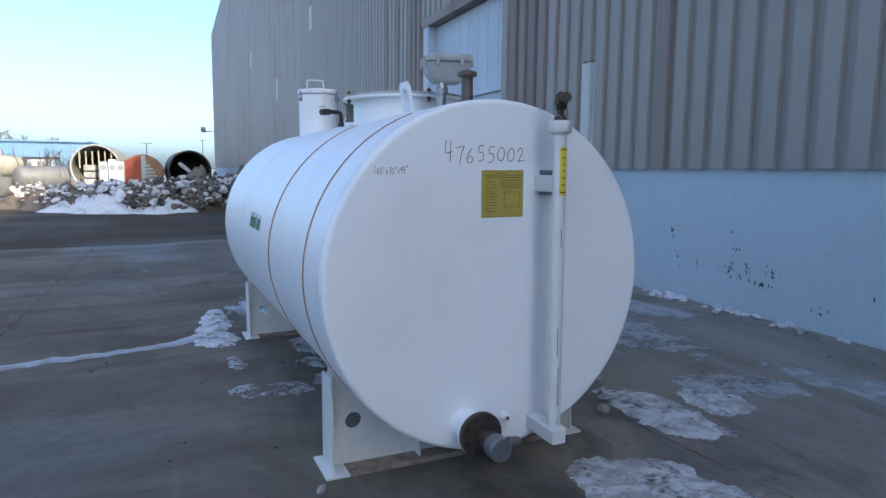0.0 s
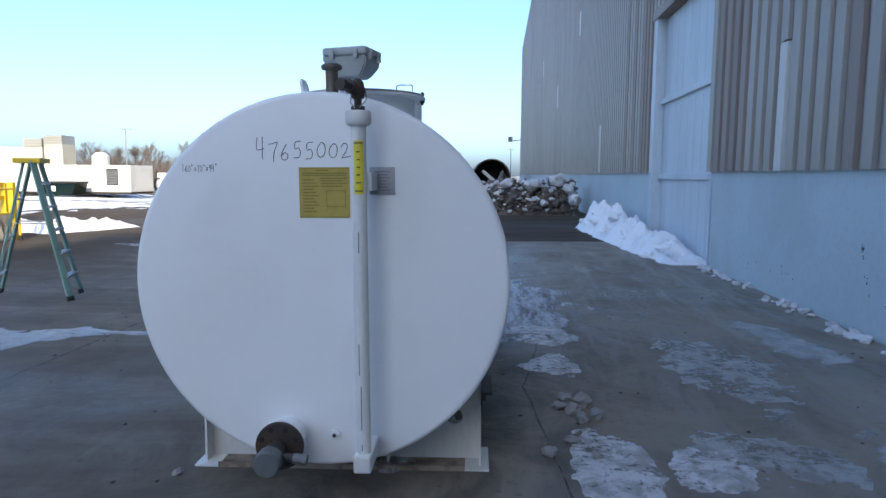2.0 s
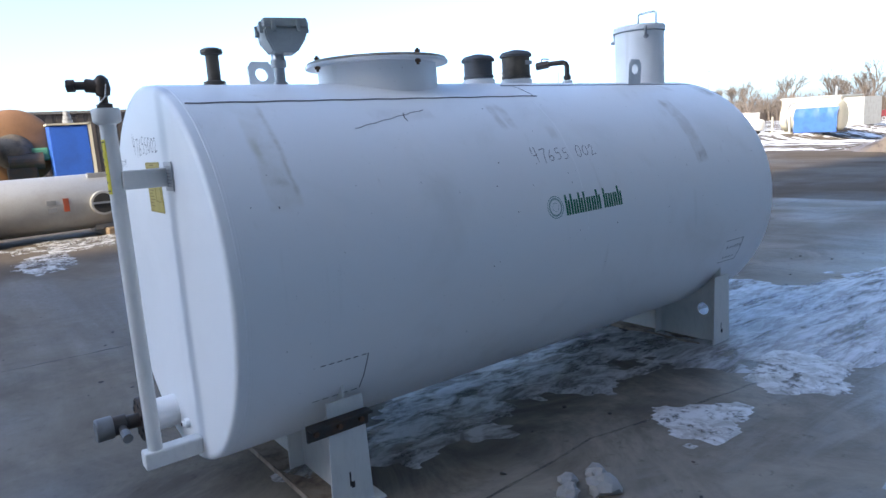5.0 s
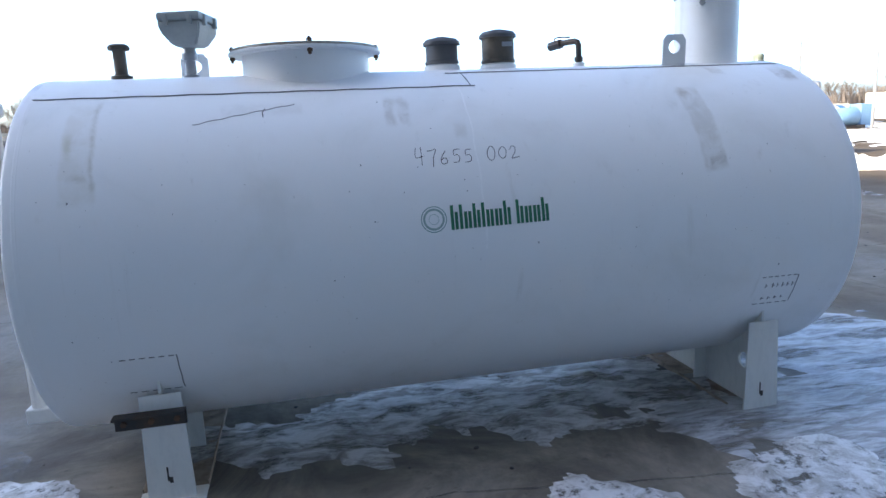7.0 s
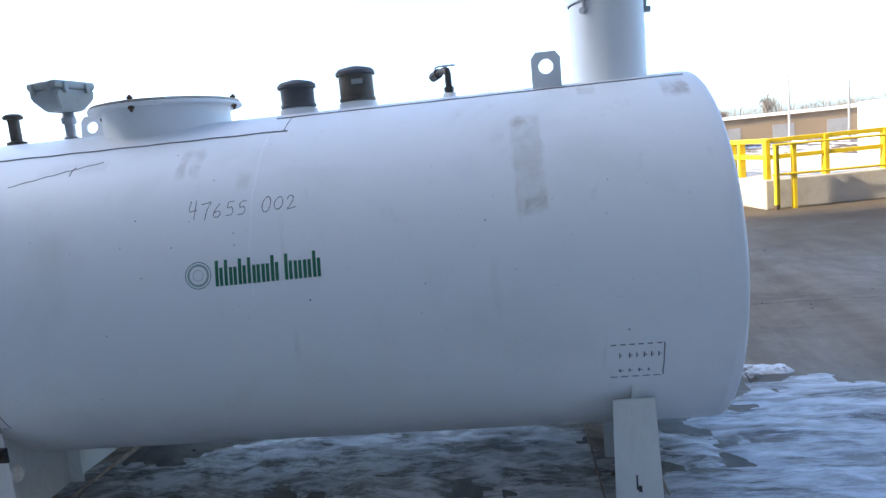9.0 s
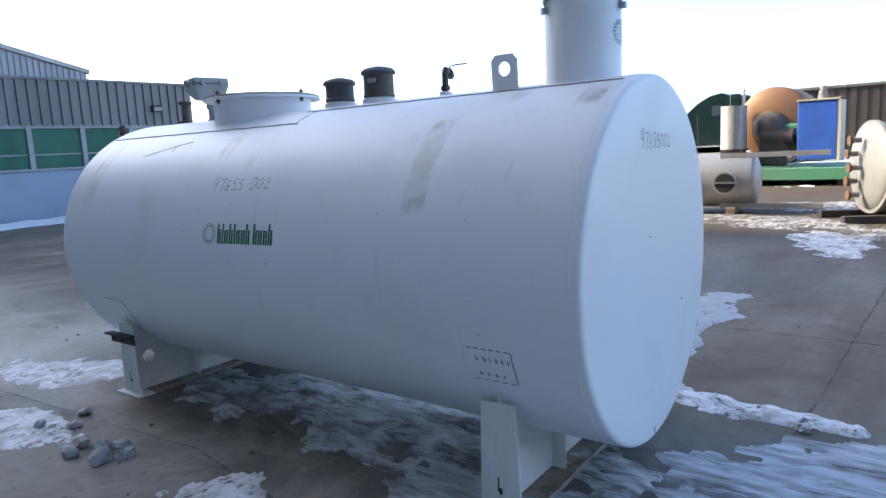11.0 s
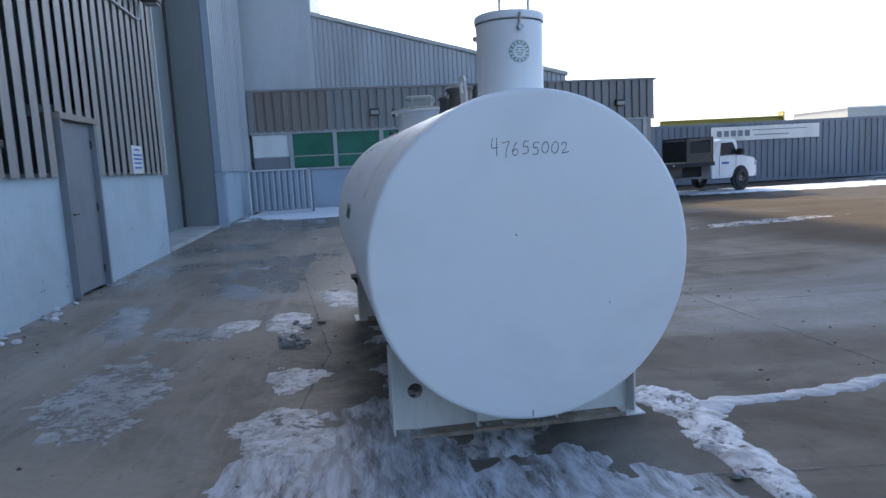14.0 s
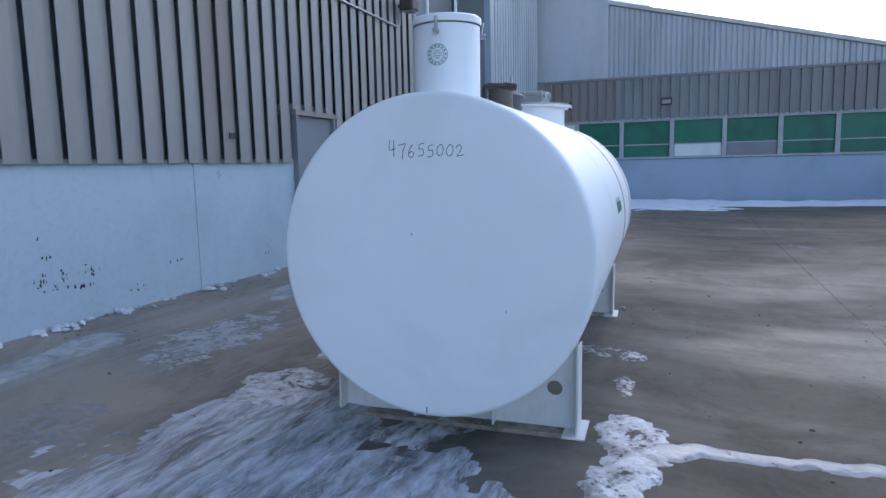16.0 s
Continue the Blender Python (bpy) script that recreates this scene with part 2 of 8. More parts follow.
def broken(name, col, dirt, amount, lo, hi, top=1.0, scale=4.0, stretch=(1, 1, 1), rough=0.5, share=0.38, bump=0.6, spec=0.5):
    """Snow, ice, tape or grime that has worn through in places, down to what lies under it."""
    m, n, l, b = shader(name, rough, 0.0, spec)
    v = coords(n, l, stretch)
    a = grain(n, l, v, scale, 6, 0.7, 0.6)
    f = grain(n, l, v, scale * 6, 5, 0.7)
    c = mixed(n, l, col, dirt, calc(n, l, 'MULTIPLY', ramp(n, l, grain(n, l, v, scale * 1.7, 6, 0.7, 0.5), 0.40, 0.62), amount))
    l.new(c, b.inputs["Base Color"])
    w = calc(n, l, 'MULTIPLY_ADD', a, 1 - share, calc(n, l, 'MULTIPLY', f, share))
    l.new(calc(n, l, 'MULTIPLY', ramp(n, l, w, lo, hi), top), b.inputs["Alpha"])
    if bump:
        relief(n, l, b, calc(n, l, 'MULTIPLY_ADD', f, 0.35, a), bump, 0.02)
    return m


TANK = tank_paint()
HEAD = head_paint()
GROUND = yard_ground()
SNOW = snow_paint("trodden_snow", (0.66, 0.68, 0.71), (0.30, 0.27, 0.24), 0.7)
CLEAN_SNOW = snow_paint("clean_snow", (0.84, 0.86, 0.88), (0.6, 0.58, 0.55), 0.35)
DIRTY_SNOW = snow_paint("dirty_snow", (0.15, 0.12, 0.098), (0.045, 0.032, 0.024), 1.0)
ICE_GREY = snow_paint("dirty_grey_ice", (0.30, 0.29, 0.28), (0.12, 0.105, 0.09), 0.9)
LUMP_SNOW = snow_paint("sooty_snow", (0.60, 0.60, 0.60), (0.20, 0.17, 0.14), 0.75)
CLOD = snow_paint("frozen_clod", (0.13, 0.105, 0.085), (0.045, 0.033, 0.025), 1.0)
PATCH_SNOW = broken("broken_snow", (0.50, 0.50, 0.50), (0.22, 0.20, 0.175), 0.8, 0.41, 0.57, 0.88, 4.0, share=0.45)
PACKED_SNOW = broken("packed_snow", (0.62, 0.64, 0.68), (0.24, 0.22, 0.20), 0.8, 0.30, 0.56, 0.82, 2.2, (2.6, 0.6, 1), share=0.30, bump=0.35)
STREAK_SNOW = broken("streaked_snow", (0.66, 0.66, 0.67), (0.16, 0.14, 0.12), 0.85, 0.34, 0.53, 0.88, 2.4, (2.0, 0.8, 1), share=0.34, bump=0.9)
PATCH_ICE = broken("broken_ice", (0.48, 0.50, 0.53), (0.22, 0.21, 0.20), 0.7, 0.42, 0.64, 0.60, 3.4, share=0.45)
GLAZE = broken("glazed_ice", (0.44, 0.43, 0.42), (0.22, 0.20, 0.185), 0.85, 0.32, 0.50, 0.84, 2.6, (1, 1, 1), 0.19, 0.42, 0.15, 0.8)
GLAZED_SNOW = broken("glazed_snow", (0.42, 0.42, 0.42), (0.22, 0.20, 0.18), 0.85, 0.38, 0.53, 0.88, 3.4, (1, 1, 1), 0.30, 0.45, 0.30, 0.8)
CRACK = broken("crack_dirt", (0.05, 0.042, 0.035), (0.09, 0.075, 0.06), 0.6, 0.36, 0.60, 0.6, 5.0)
WHITELINE = surface("white_scratch", (0.93, 0.93, 0.92), (0.85, 0.85, 0.84), 0.5, 0.0, 9.0, 0.3, 60, 0.0)
CLAD = surface("taupe_cladding", (0.31, 0.272, 0.240), (0.20, 0.16, 0.132), 0.5, 0.0, 0.7, 0.6, 30, 0.05, (1, 1, 0.12), 0.045)
CLAD_RUST = surface("rust_tinted_cladding", (0.26, 0.205, 0.175), (0.15, 0.098, 0.076), 0.6, 0.0, 1.0, 0.7, 30, 0.08, (1, 1, 0.12), 0.12)
CLAD_PALE = surface("pale_cladding", (0.55, 0.54, 0.50), (0.36, 0.34, 0.32), 0.5, 0.0, 1.0, 0.4, 30, 0.05, (1, 1, 0.15))
CLAD_GREY = surface("grey_cladding", (0.52, 0.53, 0.54), (0.30, 0.30, 0.30), 0.45, 0.0, 0.7, 0.5, 30, 0.05, (1, 1, 0.15), 0.06)
BLUEWALL = surface("light_blue_wall_paint", (0.455, 0.545, 0.575), (0.33, 0.36, 0.36), 0.65, 0.0, 0.6, 0.45, 18, 0.2)
DULLBLUE = surface("dull_blue_wall_paint", (0.34, 0.41, 0.48), (0.25, 0.28, 0.30), 0.7, 0.0, 0.6, 0.45, 18, 0.2)
FASCIA = surface("grey_taupe_fascia", (0.24, 0.23, 0.222), (0.165, 0.145, 0.13), 0.5, 0.0, 0.8, 0.5, 30, 0.05, (1, 1, 0.12), 0.04)
FLANGE = surface("dark_rusted_flange", (0.060, 0.044, 0.036), (0.11, 0.06, 0.035), 0.65, 0.3, 7.0, 0.6, 60, 0.25)
DOORBLUE = surface("pale_blue_door_paint", (0.50, 0.57, 0.62), (0.36, 0.41, 0.44), 0.5, 0.0, 1.0, 0.4, 25, 0.06, (1, 1, 0.3), 0.03)
GREYDOOR = surface("grey_door_paint", (0.22, 0.225, 0.235), (0.15, 0.14, 0.13), 0.5, 0.0, 1.5, 0.4, 30, 0.05)
GREENGREY = surface("grey_green_leaf_paint", (0.23, 0.25, 0.245), (0.15, 0.155, 0.15), 0.55, 0.0, 0.5, 0.5, 20, 0.05, (1, 1, 0.15))
STEEL = surface("galvanised_steel", (0.42, 0.43, 0.44), (0.24, 0.22, 0.20), 0.42, 0.85, 3.0, 0.5, 50, 0.08)
DULL_STAINLESS = surface("dull_stainless_steel", (0.25, 0.25, 0.245), (0.15, 0.14, 0.13), 0.60, 0.25, 1.2, 0.5, 40, 0.06, (1, 1, 1))
STAINLESS = surface("stainless_steel", (0.40, 0.39, 0.375), (0.25, 0.23, 0.21), 0.52, 0.45, 1.2, 0.5, 40, 0.06)
DULLWHITE = surface("weathered_white_paint", (0.40, 0.40, 0.38), (0.24, 0.22, 0.19), 0.6, 0.0, 1.5, 0.6, 30, 0.06)
DULLCREAM = surface("weathered_cream_paint", (0.42, 0.40, 0.33), (0.26, 0.23, 0.18), 0.55, 0.0, 1.5, 0.6, 30, 0.06)
DARKSTEEL = surface("dark_steel", (0.055, 0.05, 0.047), (0.13, 0.07, 0.04), 0.55, 0.4, 6.0, 0.6, 70, 0.2)
VENT = surface("dull_grey_casting", (0.105, 0.107, 0.112), (0.07, 0.06, 0.052), 0.6, 0.2, 6.0, 0.5, 60, 0.15)
ZINC = surface("dull_zinc", (0.20, 0.21, 0.22), (0.12, 0.12, 0.12), 0.5, 0.5, 4.0, 0.5, 50, 0.05)
RIM = surface("rust_stained_white_rim", (0.56, 0.50, 0.43), (0.22, 0.13, 0.08), 0.7, 0.0, 6.0, 0.8, 50, 0.2)
RUST = surface("rusted_steel", (0.16, 0.085, 0.05), (0.07, 0.045, 0.035), 0.75, 0.2, 7.0, 0.7, 60, 0.3)
BRASS = surface("weathered_brass", (0.13, 0.108, 0.085), (0.05, 0.043, 0.037), 0.55, 0.35, 9.0, 0.7, 60, 0.2)
BOXGREY = surface("grey_green_enamel", (0.38, 0.40, 0.38), (0.24, 0.25, 0.23), 0.45, 0.0, 6.0, 0.4, 60, 0.05)
MOTORGREEN = surface("grey_green_motor_paint", (0.16, 0.20, 0.17), (0.10, 0.10, 0.09), 0.5, 0.0, 6.0, 0.5, 60, 0.05)
YELLOW = surface("safety_yellow_paint", (0.75, 0.52, 0.03), (0.45, 0.28, 0.05), 0.5, 0.0, 4.0, 0.4, 40, 0.06)
LABELYEL = surface("faded_yellow_label", (0.47, 0.35, 0.075), (0.36, 0.27, 0.07), 0.55, 0.0, 8.0, 0.5, 60, 0.03)
FLAKED = surface("flaked_white_over_rust", (0.34, 0.27, 0.21), (0.10, 0.055, 0.035), 0.75, 0.0, 7.0, 0.95, 60, 0.3)
GAUGEYEL = surface("bright_yellow_scale", (0.80, 0.66, 0.05), (0.6, 0.45, 0.05), 0.5, 0.0, 12.0, 0.4, 60, 0.03)
INK = surface("black_marker", (0.02, 0.02, 0.022), (0.05, 0.05, 0.05), 0.6, 0.0, 9.0, 0.4, 60, 0.0)
FADEDINK = surface("faded_marker", (0.16, 0.155, 0.15), (0.30, 0.30, 0.29), 0.6, 0.0, 30.0, 0.7, 60, 0.0)
LABELINK = surface("brown_label_print", (0.24, 0.17, 0.03), (0.3, 0.2, 0.04), 0.6, 0.0, 20.0, 0.3, 60, 0.0)
GREEN = surface("dark_green_print", (0.01, 0.15, 0.075), (0.03, 0.20, 0.11), 0.5, 0.0, 15.0, 0.5, 70, 0.0)
EMBLEM = surface("faded_green_print", (0.14, 0.30, 0.26), (0.30, 0.42, 0.38), 0.5, 0.0, 15.0, 0.6, 70, 0.0)
PALEGREEN = surface("pale_green_print", (0.30, 0.42, 0.38), (0.45, 0.55, 0.5), 0.5, 0.0, 25.0, 0.6, 70, 0.0)
ORANGE = surface("rusty_orange_strap", (0.48, 0.17, 0.03), (0.22, 0.09, 0.04), 0.6, 0.1, 14.0, 0.6, 60, 0.1)
CONCRETE = surface("pale_concrete", (0.45, 0.43, 0.40), (0.27, 0.25, 0.23), 0.85, 0.0, 1.5, 0.6, 25, 0.4)
BLACK = surface("black_rubber", (0.018, 0.018, 0.018), (0.04, 0.037, 0.034), 0.8, 0.0, 5.0, 0.6, 50, 0.2)
WHITEPAINT = surface("white_paint", (0.76, 0.75, 0.71), (0.55, 0.53, 0.48), 0.5, 0.0, 1.2, 0.5, 30, 0.06, (1, 1, 0.4))
CREAM = surface("cream_paint", (0.48, 0.45, 0.36), (0.33, 0.30, 0.24), 0.6, 0.0, 1.0, 0.5, 30, 0.06, (1, 1, 0.4))
BLUEBUILD = surface("bright_blue_cladding", (0.16, 0.31, 0.46), (0.12, 0.24, 0.36), 0.5, 0.0, 0.3, 0.4, 8, 0.05)
BLUEPAINT = surface("blue_machine_paint", (0.02, 0.10, 0.42), (0.02, 0.06, 0.2), 0.45, 0.0, 1.5, 0.5, 30, 0.06)
TARP = surface("blue_tarpaulin", (0.03, 0.12, 0.45), (0.02, 0.07, 0.27), 0.5, 0.0, 2.5, 0.6, 9, 0.8)
DARKGREEN = surface("dark_green_lacquer", (0.003, 0.014, 0.012), (0.006, 0.012, 0.011), 0.22, 0.0, 1.5, 0.3, 30, 0.0)
MACHGREEN = surface("machine_green_paint", (0.06, 0.24, 0.14), (0.10, 0.14, 0.09), 0.55, 0.0, 1.5, 0.5, 30, 0.08)
LADDERGREEN = surface("faded_green_fibreglass", (0.19, 0.33, 0.29), (0.12, 0.23, 0.20), 0.55, 0.0, 3.0, 0.4, 50, 0.1)
REDPAINT = surface("red_brown_paint", (0.33, 0.06, 0.025), (0.16, 0.05, 0.03), 0.6, 0.0, 2.0, 0.6, 30, 0.1)
MAROON = surface("maroon_car_paint", (0.14, 0.012, 0.02), (0.06, 0.01, 0.012), 0.35, 0.0, 2.0, 0.4, 30, 0.0)
TRUCKWHITE = surface("white_truck_paint", (0.78, 0.78, 0.77), (0.6, 0.58, 0.55), 0.3, 0.0, 1.0, 0.4, 30, 0.0)
CORTEN = surface("brown_tank_steel", (0.24, 0.12, 0.06), (0.13, 0.065, 0.035), 0.55, 0.2, 1.2, 0.6, 20, 0.1)
SLATE = surface("slate_blue_container_paint", (0.17, 0.20, 0.235), (0.11, 0.12, 0.13), 0.55, 0.0, 0.8, 0.5, 20, 0.06, (1, 1, 0.3))
BROWNBUILD = surface("dark_brown_cladding", (0.026, 0.019, 0.016), (0.05, 0.038, 0.03), 0.7, 0.0, 0.5, 0.4, 10, 0.1)
GREENGLAZE = surface("green_glazed_panel", (0.005, 0.155, 0.095), (0.010, 0.075, 0.05), 0.38, 0.0, 0.9, 0.6, 12, 0.0, (1, 1, 1), 0.15, 0.3)
GREYGLAZE = surface("dull_grey_panel", (0.30, 0.31, 0.31), (0.20, 0.2, 0.2), 0.4, 0.0, 1.0, 0.4, 20, 0.02)
FRAME = surface("weathered_window_frame", (0.42, 0.43, 0.42), (0.28, 0.27, 0.25), 0.6, 0.0, 3.0, 0.5, 40, 0.1)
GALV = surface("bright_galvanised_steel", (0.62, 0.63, 0.64), (0.45, 0.45, 0.45), 0.45, 0.3, 3.0, 0.4, 50, 0.05)
BARK = surface("grey_bark", (0.13, 0.105, 0.09), (0.08, 0.065, 0.055), 0.9, 0.0, 2.0, 0.5, 20, 0.3)
TIMBER = surface("weathered_timber", (0.22, 0.16, 0.11), (0.12, 0.09, 0.065), 0.85, 0.0, 3.0, 0.5, 30, 0.3, (1, 6, 6))
ROOFTAR = surface("roof_felt", (0.09, 0.085, 0.08), (0.14, 0.13, 0.12), 0.9, 0.0, 1.0, 0.5, 20, 0.2)


def glass():
    m, n, l, b = shader("tinted_glass", 0.05, 0.0, 0.6)
    b.inputs["Base Color"].default_value = (0.03, 0.04, 0.045, 1)
    return m


GLASS = glass()


# ---- building helpers ----
def part(name, bm, material, parent=None, label="", smooth=False):
    me = bpy.data.meshes.new(name)
    bmesh.ops.recalc_face_normals(bm, faces=bm.faces)
    bm.to_mesh(me)
    bm.free()
    me.materials.append(material)
    if smooth:
        for p in me.polygons:
            p.use_smooth = True
        me.set_sharp_from_angle(angle=radians(38))
    ob = new(name, me)
    if parent is not None:
        ob.parent = parent
    if label:
        ob["label"] = label
    return ob


def thing(name, label, category, x=0, y=0, z=0, rz=0, group="", kind=""):
    ob = new(name)
    ob.empty_display_size = 0.1
    ob.matrix_basis = pose(x, y, z, 0, 0, rz)
    return tagged(ob, label, category, group, kind)


def box(bm, x0, x1, y0, y1, z0, z1, bevel=0.0, m=None):
    r = bmesh.ops.create_cube(bm, size=1.0)
    vs = r["verts"]
    bmesh.ops.transform(bm, verts=vs, matrix=Matrix.Translation(((x0 + x1) / 2, (y0 + y1) / 2, (z0 + z1) / 2)) @ Matrix.Diagonal((x1 - x0, y1 - y0, z1 - z0, 1)))
    if bevel:
        es = list({e for v in vs for e in v.link_edges})
        r = bmesh.ops.bevel(bm, geom=es, offset=bevel, segments=2, affect='EDGES', profile=0.5)
        vs = list({v for f in r["faces"] for v in f.verts} | {v for v in vs if v.is_valid})
    if m is not None:
        bmesh.ops.transform(bm, verts=vs, matrix=m)
    return vs


def B(*a, **k):
    bm = bmesh.new()
    box(bm, *a, **k)
    return bm


def lathe(bm, profile, n=32, m=None, a0=0.0, a1=2 * math.pi):
    """Turns a profile of (radius, height) round the z axis."""
    full = abs(a1 - a0 - 2 * math.pi) < 1e-6
    rings = []
    k = n if full else n + 1
    m = Matrix.Identity(4) if m is None else m
    turn = [(math.cos(a0 + (a1 - a0) * i / n), math.sin(a0 + (a1 - a0) * i / n)) for i in range(k)]
    for r, z in profile:
        if r < 1e-6 and full:
            rings.append([bm.verts.new(m @ Vector((0, 0, z)))])
        else:
            rings.append([bm.verts.new(m @ Vector((r * c, r * s, z))) for c, s in turn])
    for p, q in zip(rings, rings[1:]):
        for i in range(n):
            j = (i + 1) % k
            if len(p) == 1 and len(q) == 1:
                continue
            if len(p) == 1:
                bm.faces.new((p[0], q[j], q[i]))
            elif len(q) == 1:
                bm.faces.new((p[i], p[j], q[0]))
            else:
                bm.faces.new((p[i], p[j], q[j], q[i]))
    return bm


def L(profile, n=32, m=None, **k):
    return lathe(bmesh.new(), profile, n, m, **k)


def along(a, b):
    """A pose with z from a towards b."""
    a, b = Vector(a), Vector(b)
    return Matrix.Translation(a) @ (b - a).to_track_quat('Z', 'Y').to_matrix().to_4x4()


def rod(bm, a, b, r, n=12, r2=None):
    h = (Vector(b) - Vector(a)).length
    r2 = r if r2 is None else r2
    return lathe(bm, [(0, 0), (r, 0), (r2, h), (0, h)], n, along(a, b))


def R(a, b, r, n=12, r2=None):
    return rod(bmesh.new(), a, b, r, n, r2)


def pipe(bm, pts, r, n=10):
    """A bent round bar through points."""
    pts = [Vector(p) for p in pts]
    rings = []
    up = None
    for i, p in enumerate(pts):
        d = (pts[min(i + 1, len(pts) - 1)] - pts[max(i - 1, 0)]).normalized()
        side = d.cross(Vector((0.31, 0.17, 0.93))) if up is None else up - d * up.dot(d)
        side.normalize()
        up = side
        o = d.cross(side)
        rings.append([bm.verts.new(p + r * (math.cos(2 * math.pi * k / n) * side + math.sin(2 * math.pi * k / n) * o)) for k in range(n)])
    for p, q in zip(rings, rings[1:]):
        for k in range(n):
            bm.faces.new((p[k], p[(k + 1) % n], q[(k + 1) % n], q[k]))
    bm.faces.new(rings[0][::-1])
    bm.faces.new(rings[-1])
    return bm


def prism(bm, outline, t0, t1, m=None):
    """Extrudes a flat outline of (x, z) along y from t0 to t1."""
    a = [bm.verts.new((x, t0, z)) for x, z in outline]
    b = [bm.verts.new((x, t1, z)) for x, z in outline]
    bm.faces.new(a)
    bm.faces.new(b[::-1])
    k = len(outline)
    for i in range(k):
        bm.faces.new((a[i], b[i], b[(i + 1) % k], a[(i + 1) % k]))
    if m is not None:
        bmesh.ops.transform(bm, verts=a + b, matrix=m)
    return bm


def ribbed(bm, length, z0, z1, pitch=0.343, depth=0.060, wide=0.58, m=None):
    """A trapezoid-ribbed sheet along x, its broad ribs standing out towards -y, with 4 mm of thickness."""
    prof = [(0.0, 0.0)]
    x = 0.0
    while x < length - 1e-6:
        for dx, d in ((0.0, 0.0), (wide * pitch, 0.0), (wide * pitch + 0.05 * pitch, depth * 0.8), (pitch - 0.08 * pitch, depth * 0.8), (pitch - 0.07 * pitch, depth * 1.5), (pitch - 0.035 * pitch, depth * 1.5), (pitch, 0.0)):
            if 0 < x + dx <= length + 1e-6:
                prof.append((x + dx, d))
        x += pitch
    prof = [p for i, p in enumerate(prof) if i == 0 or p[0] - prof[i - 1][0] > 1e-5]
    vs = []
    f = [[bm.verts.new((x, d, z)) for x, d in prof] for z in (z0, z1)]
    g = [[bm.verts.new((x, d + 0.006, z)) for x, d in prof] for z in (z0, z1)]
    for i in range(len(prof) - 1):
        bm.faces.new((f[0][i], f[0][i + 1], f[1][i + 1], f[1][i]))
        bm.faces.new((g[0][i + 1], g[0][i], g[1][i], g[1][i + 1]))
        bm.faces.new((f[0][i + 1], f[0][i], g[0][i], g[0][i + 1]))
        bm.faces.new((f[1][i], f[1][i + 1], g[1][i + 1], g[1][i]))
    for i in (0, -1):
        bm.faces.new((f[0][i], f[1][i], g[1][i], g[0][i]))
    vs = [v for row in f + g for v in row]
    if m is not None:
        bmesh.ops.transform(bm, verts=vs, matrix=m)
    return bm


def shared(name, mesh, parent, m, material=None):
    """One more piece on a mesh that is already made."""
    ob = new(name, mesh)
    ob.parent = parent
    ob.matrix_basis = m
    return ob


# strokes of the hand-written digits on a unit square
STROKES = {
    "4": ([(0.12, 1.0), (0.05, 0.45), (0.62, 0.50)], [(0.50, 1.02), (0.46, 0.0)]),
    "7": ([(0.05, 0.82), (0.40, 0.86), (0.72, 0.90), (0.48, 0.45), (0.38, -0.12)],),
    "6": ([(0.52, 0.88), (0.24, 0.55), (0.10, 0.20), (0.25, 0.0), (0.52, 0.06), (0.58, 0.28), (0.38, 0.40), (0.14, 0.26)],),
    "5": ([(0.70, 0.86), (0.28, 0.82), (0.24, 0.48), (0.50, 0.52), (0.64, 0.30), (0.50, 0.06), (0.12, 0.04)],),
    "0": ([(0.42, 0.86), (0.16, 0.62), (0.10, 0.28), (0.30, 0.06), (0.58, 0.16), (0.70, 0.50), (0.62, 0.78), (0.42, 0.86)],),
    "2": ([(0.10, 0.62), (0.30, 0.84), (0.54, 0.74), (0.48, 0.44), (0.16, 0.10), (0.34, 0.10), (0.80, 0.16)],),
    "1": ([(0.36, 0.94), (0.30, 0.02)],),
    "9": ([(0.60, 0.70), (0.42, 0.88), (0.18, 0.74), (0.26, 0.50), (0.58, 0.66), (0.62, 0.80), (0.50, 0.02)],),
    "x": ([(0.12, 0.56), (0.66, 0.08)], [(0.62, 0.58), (0.10, 0.06)]),
    '"': ([(0.30, 1.06), (0.27, 0.80)], [(0.52, 1.06), (0.48, 0.80)]),
    " ": (),
}


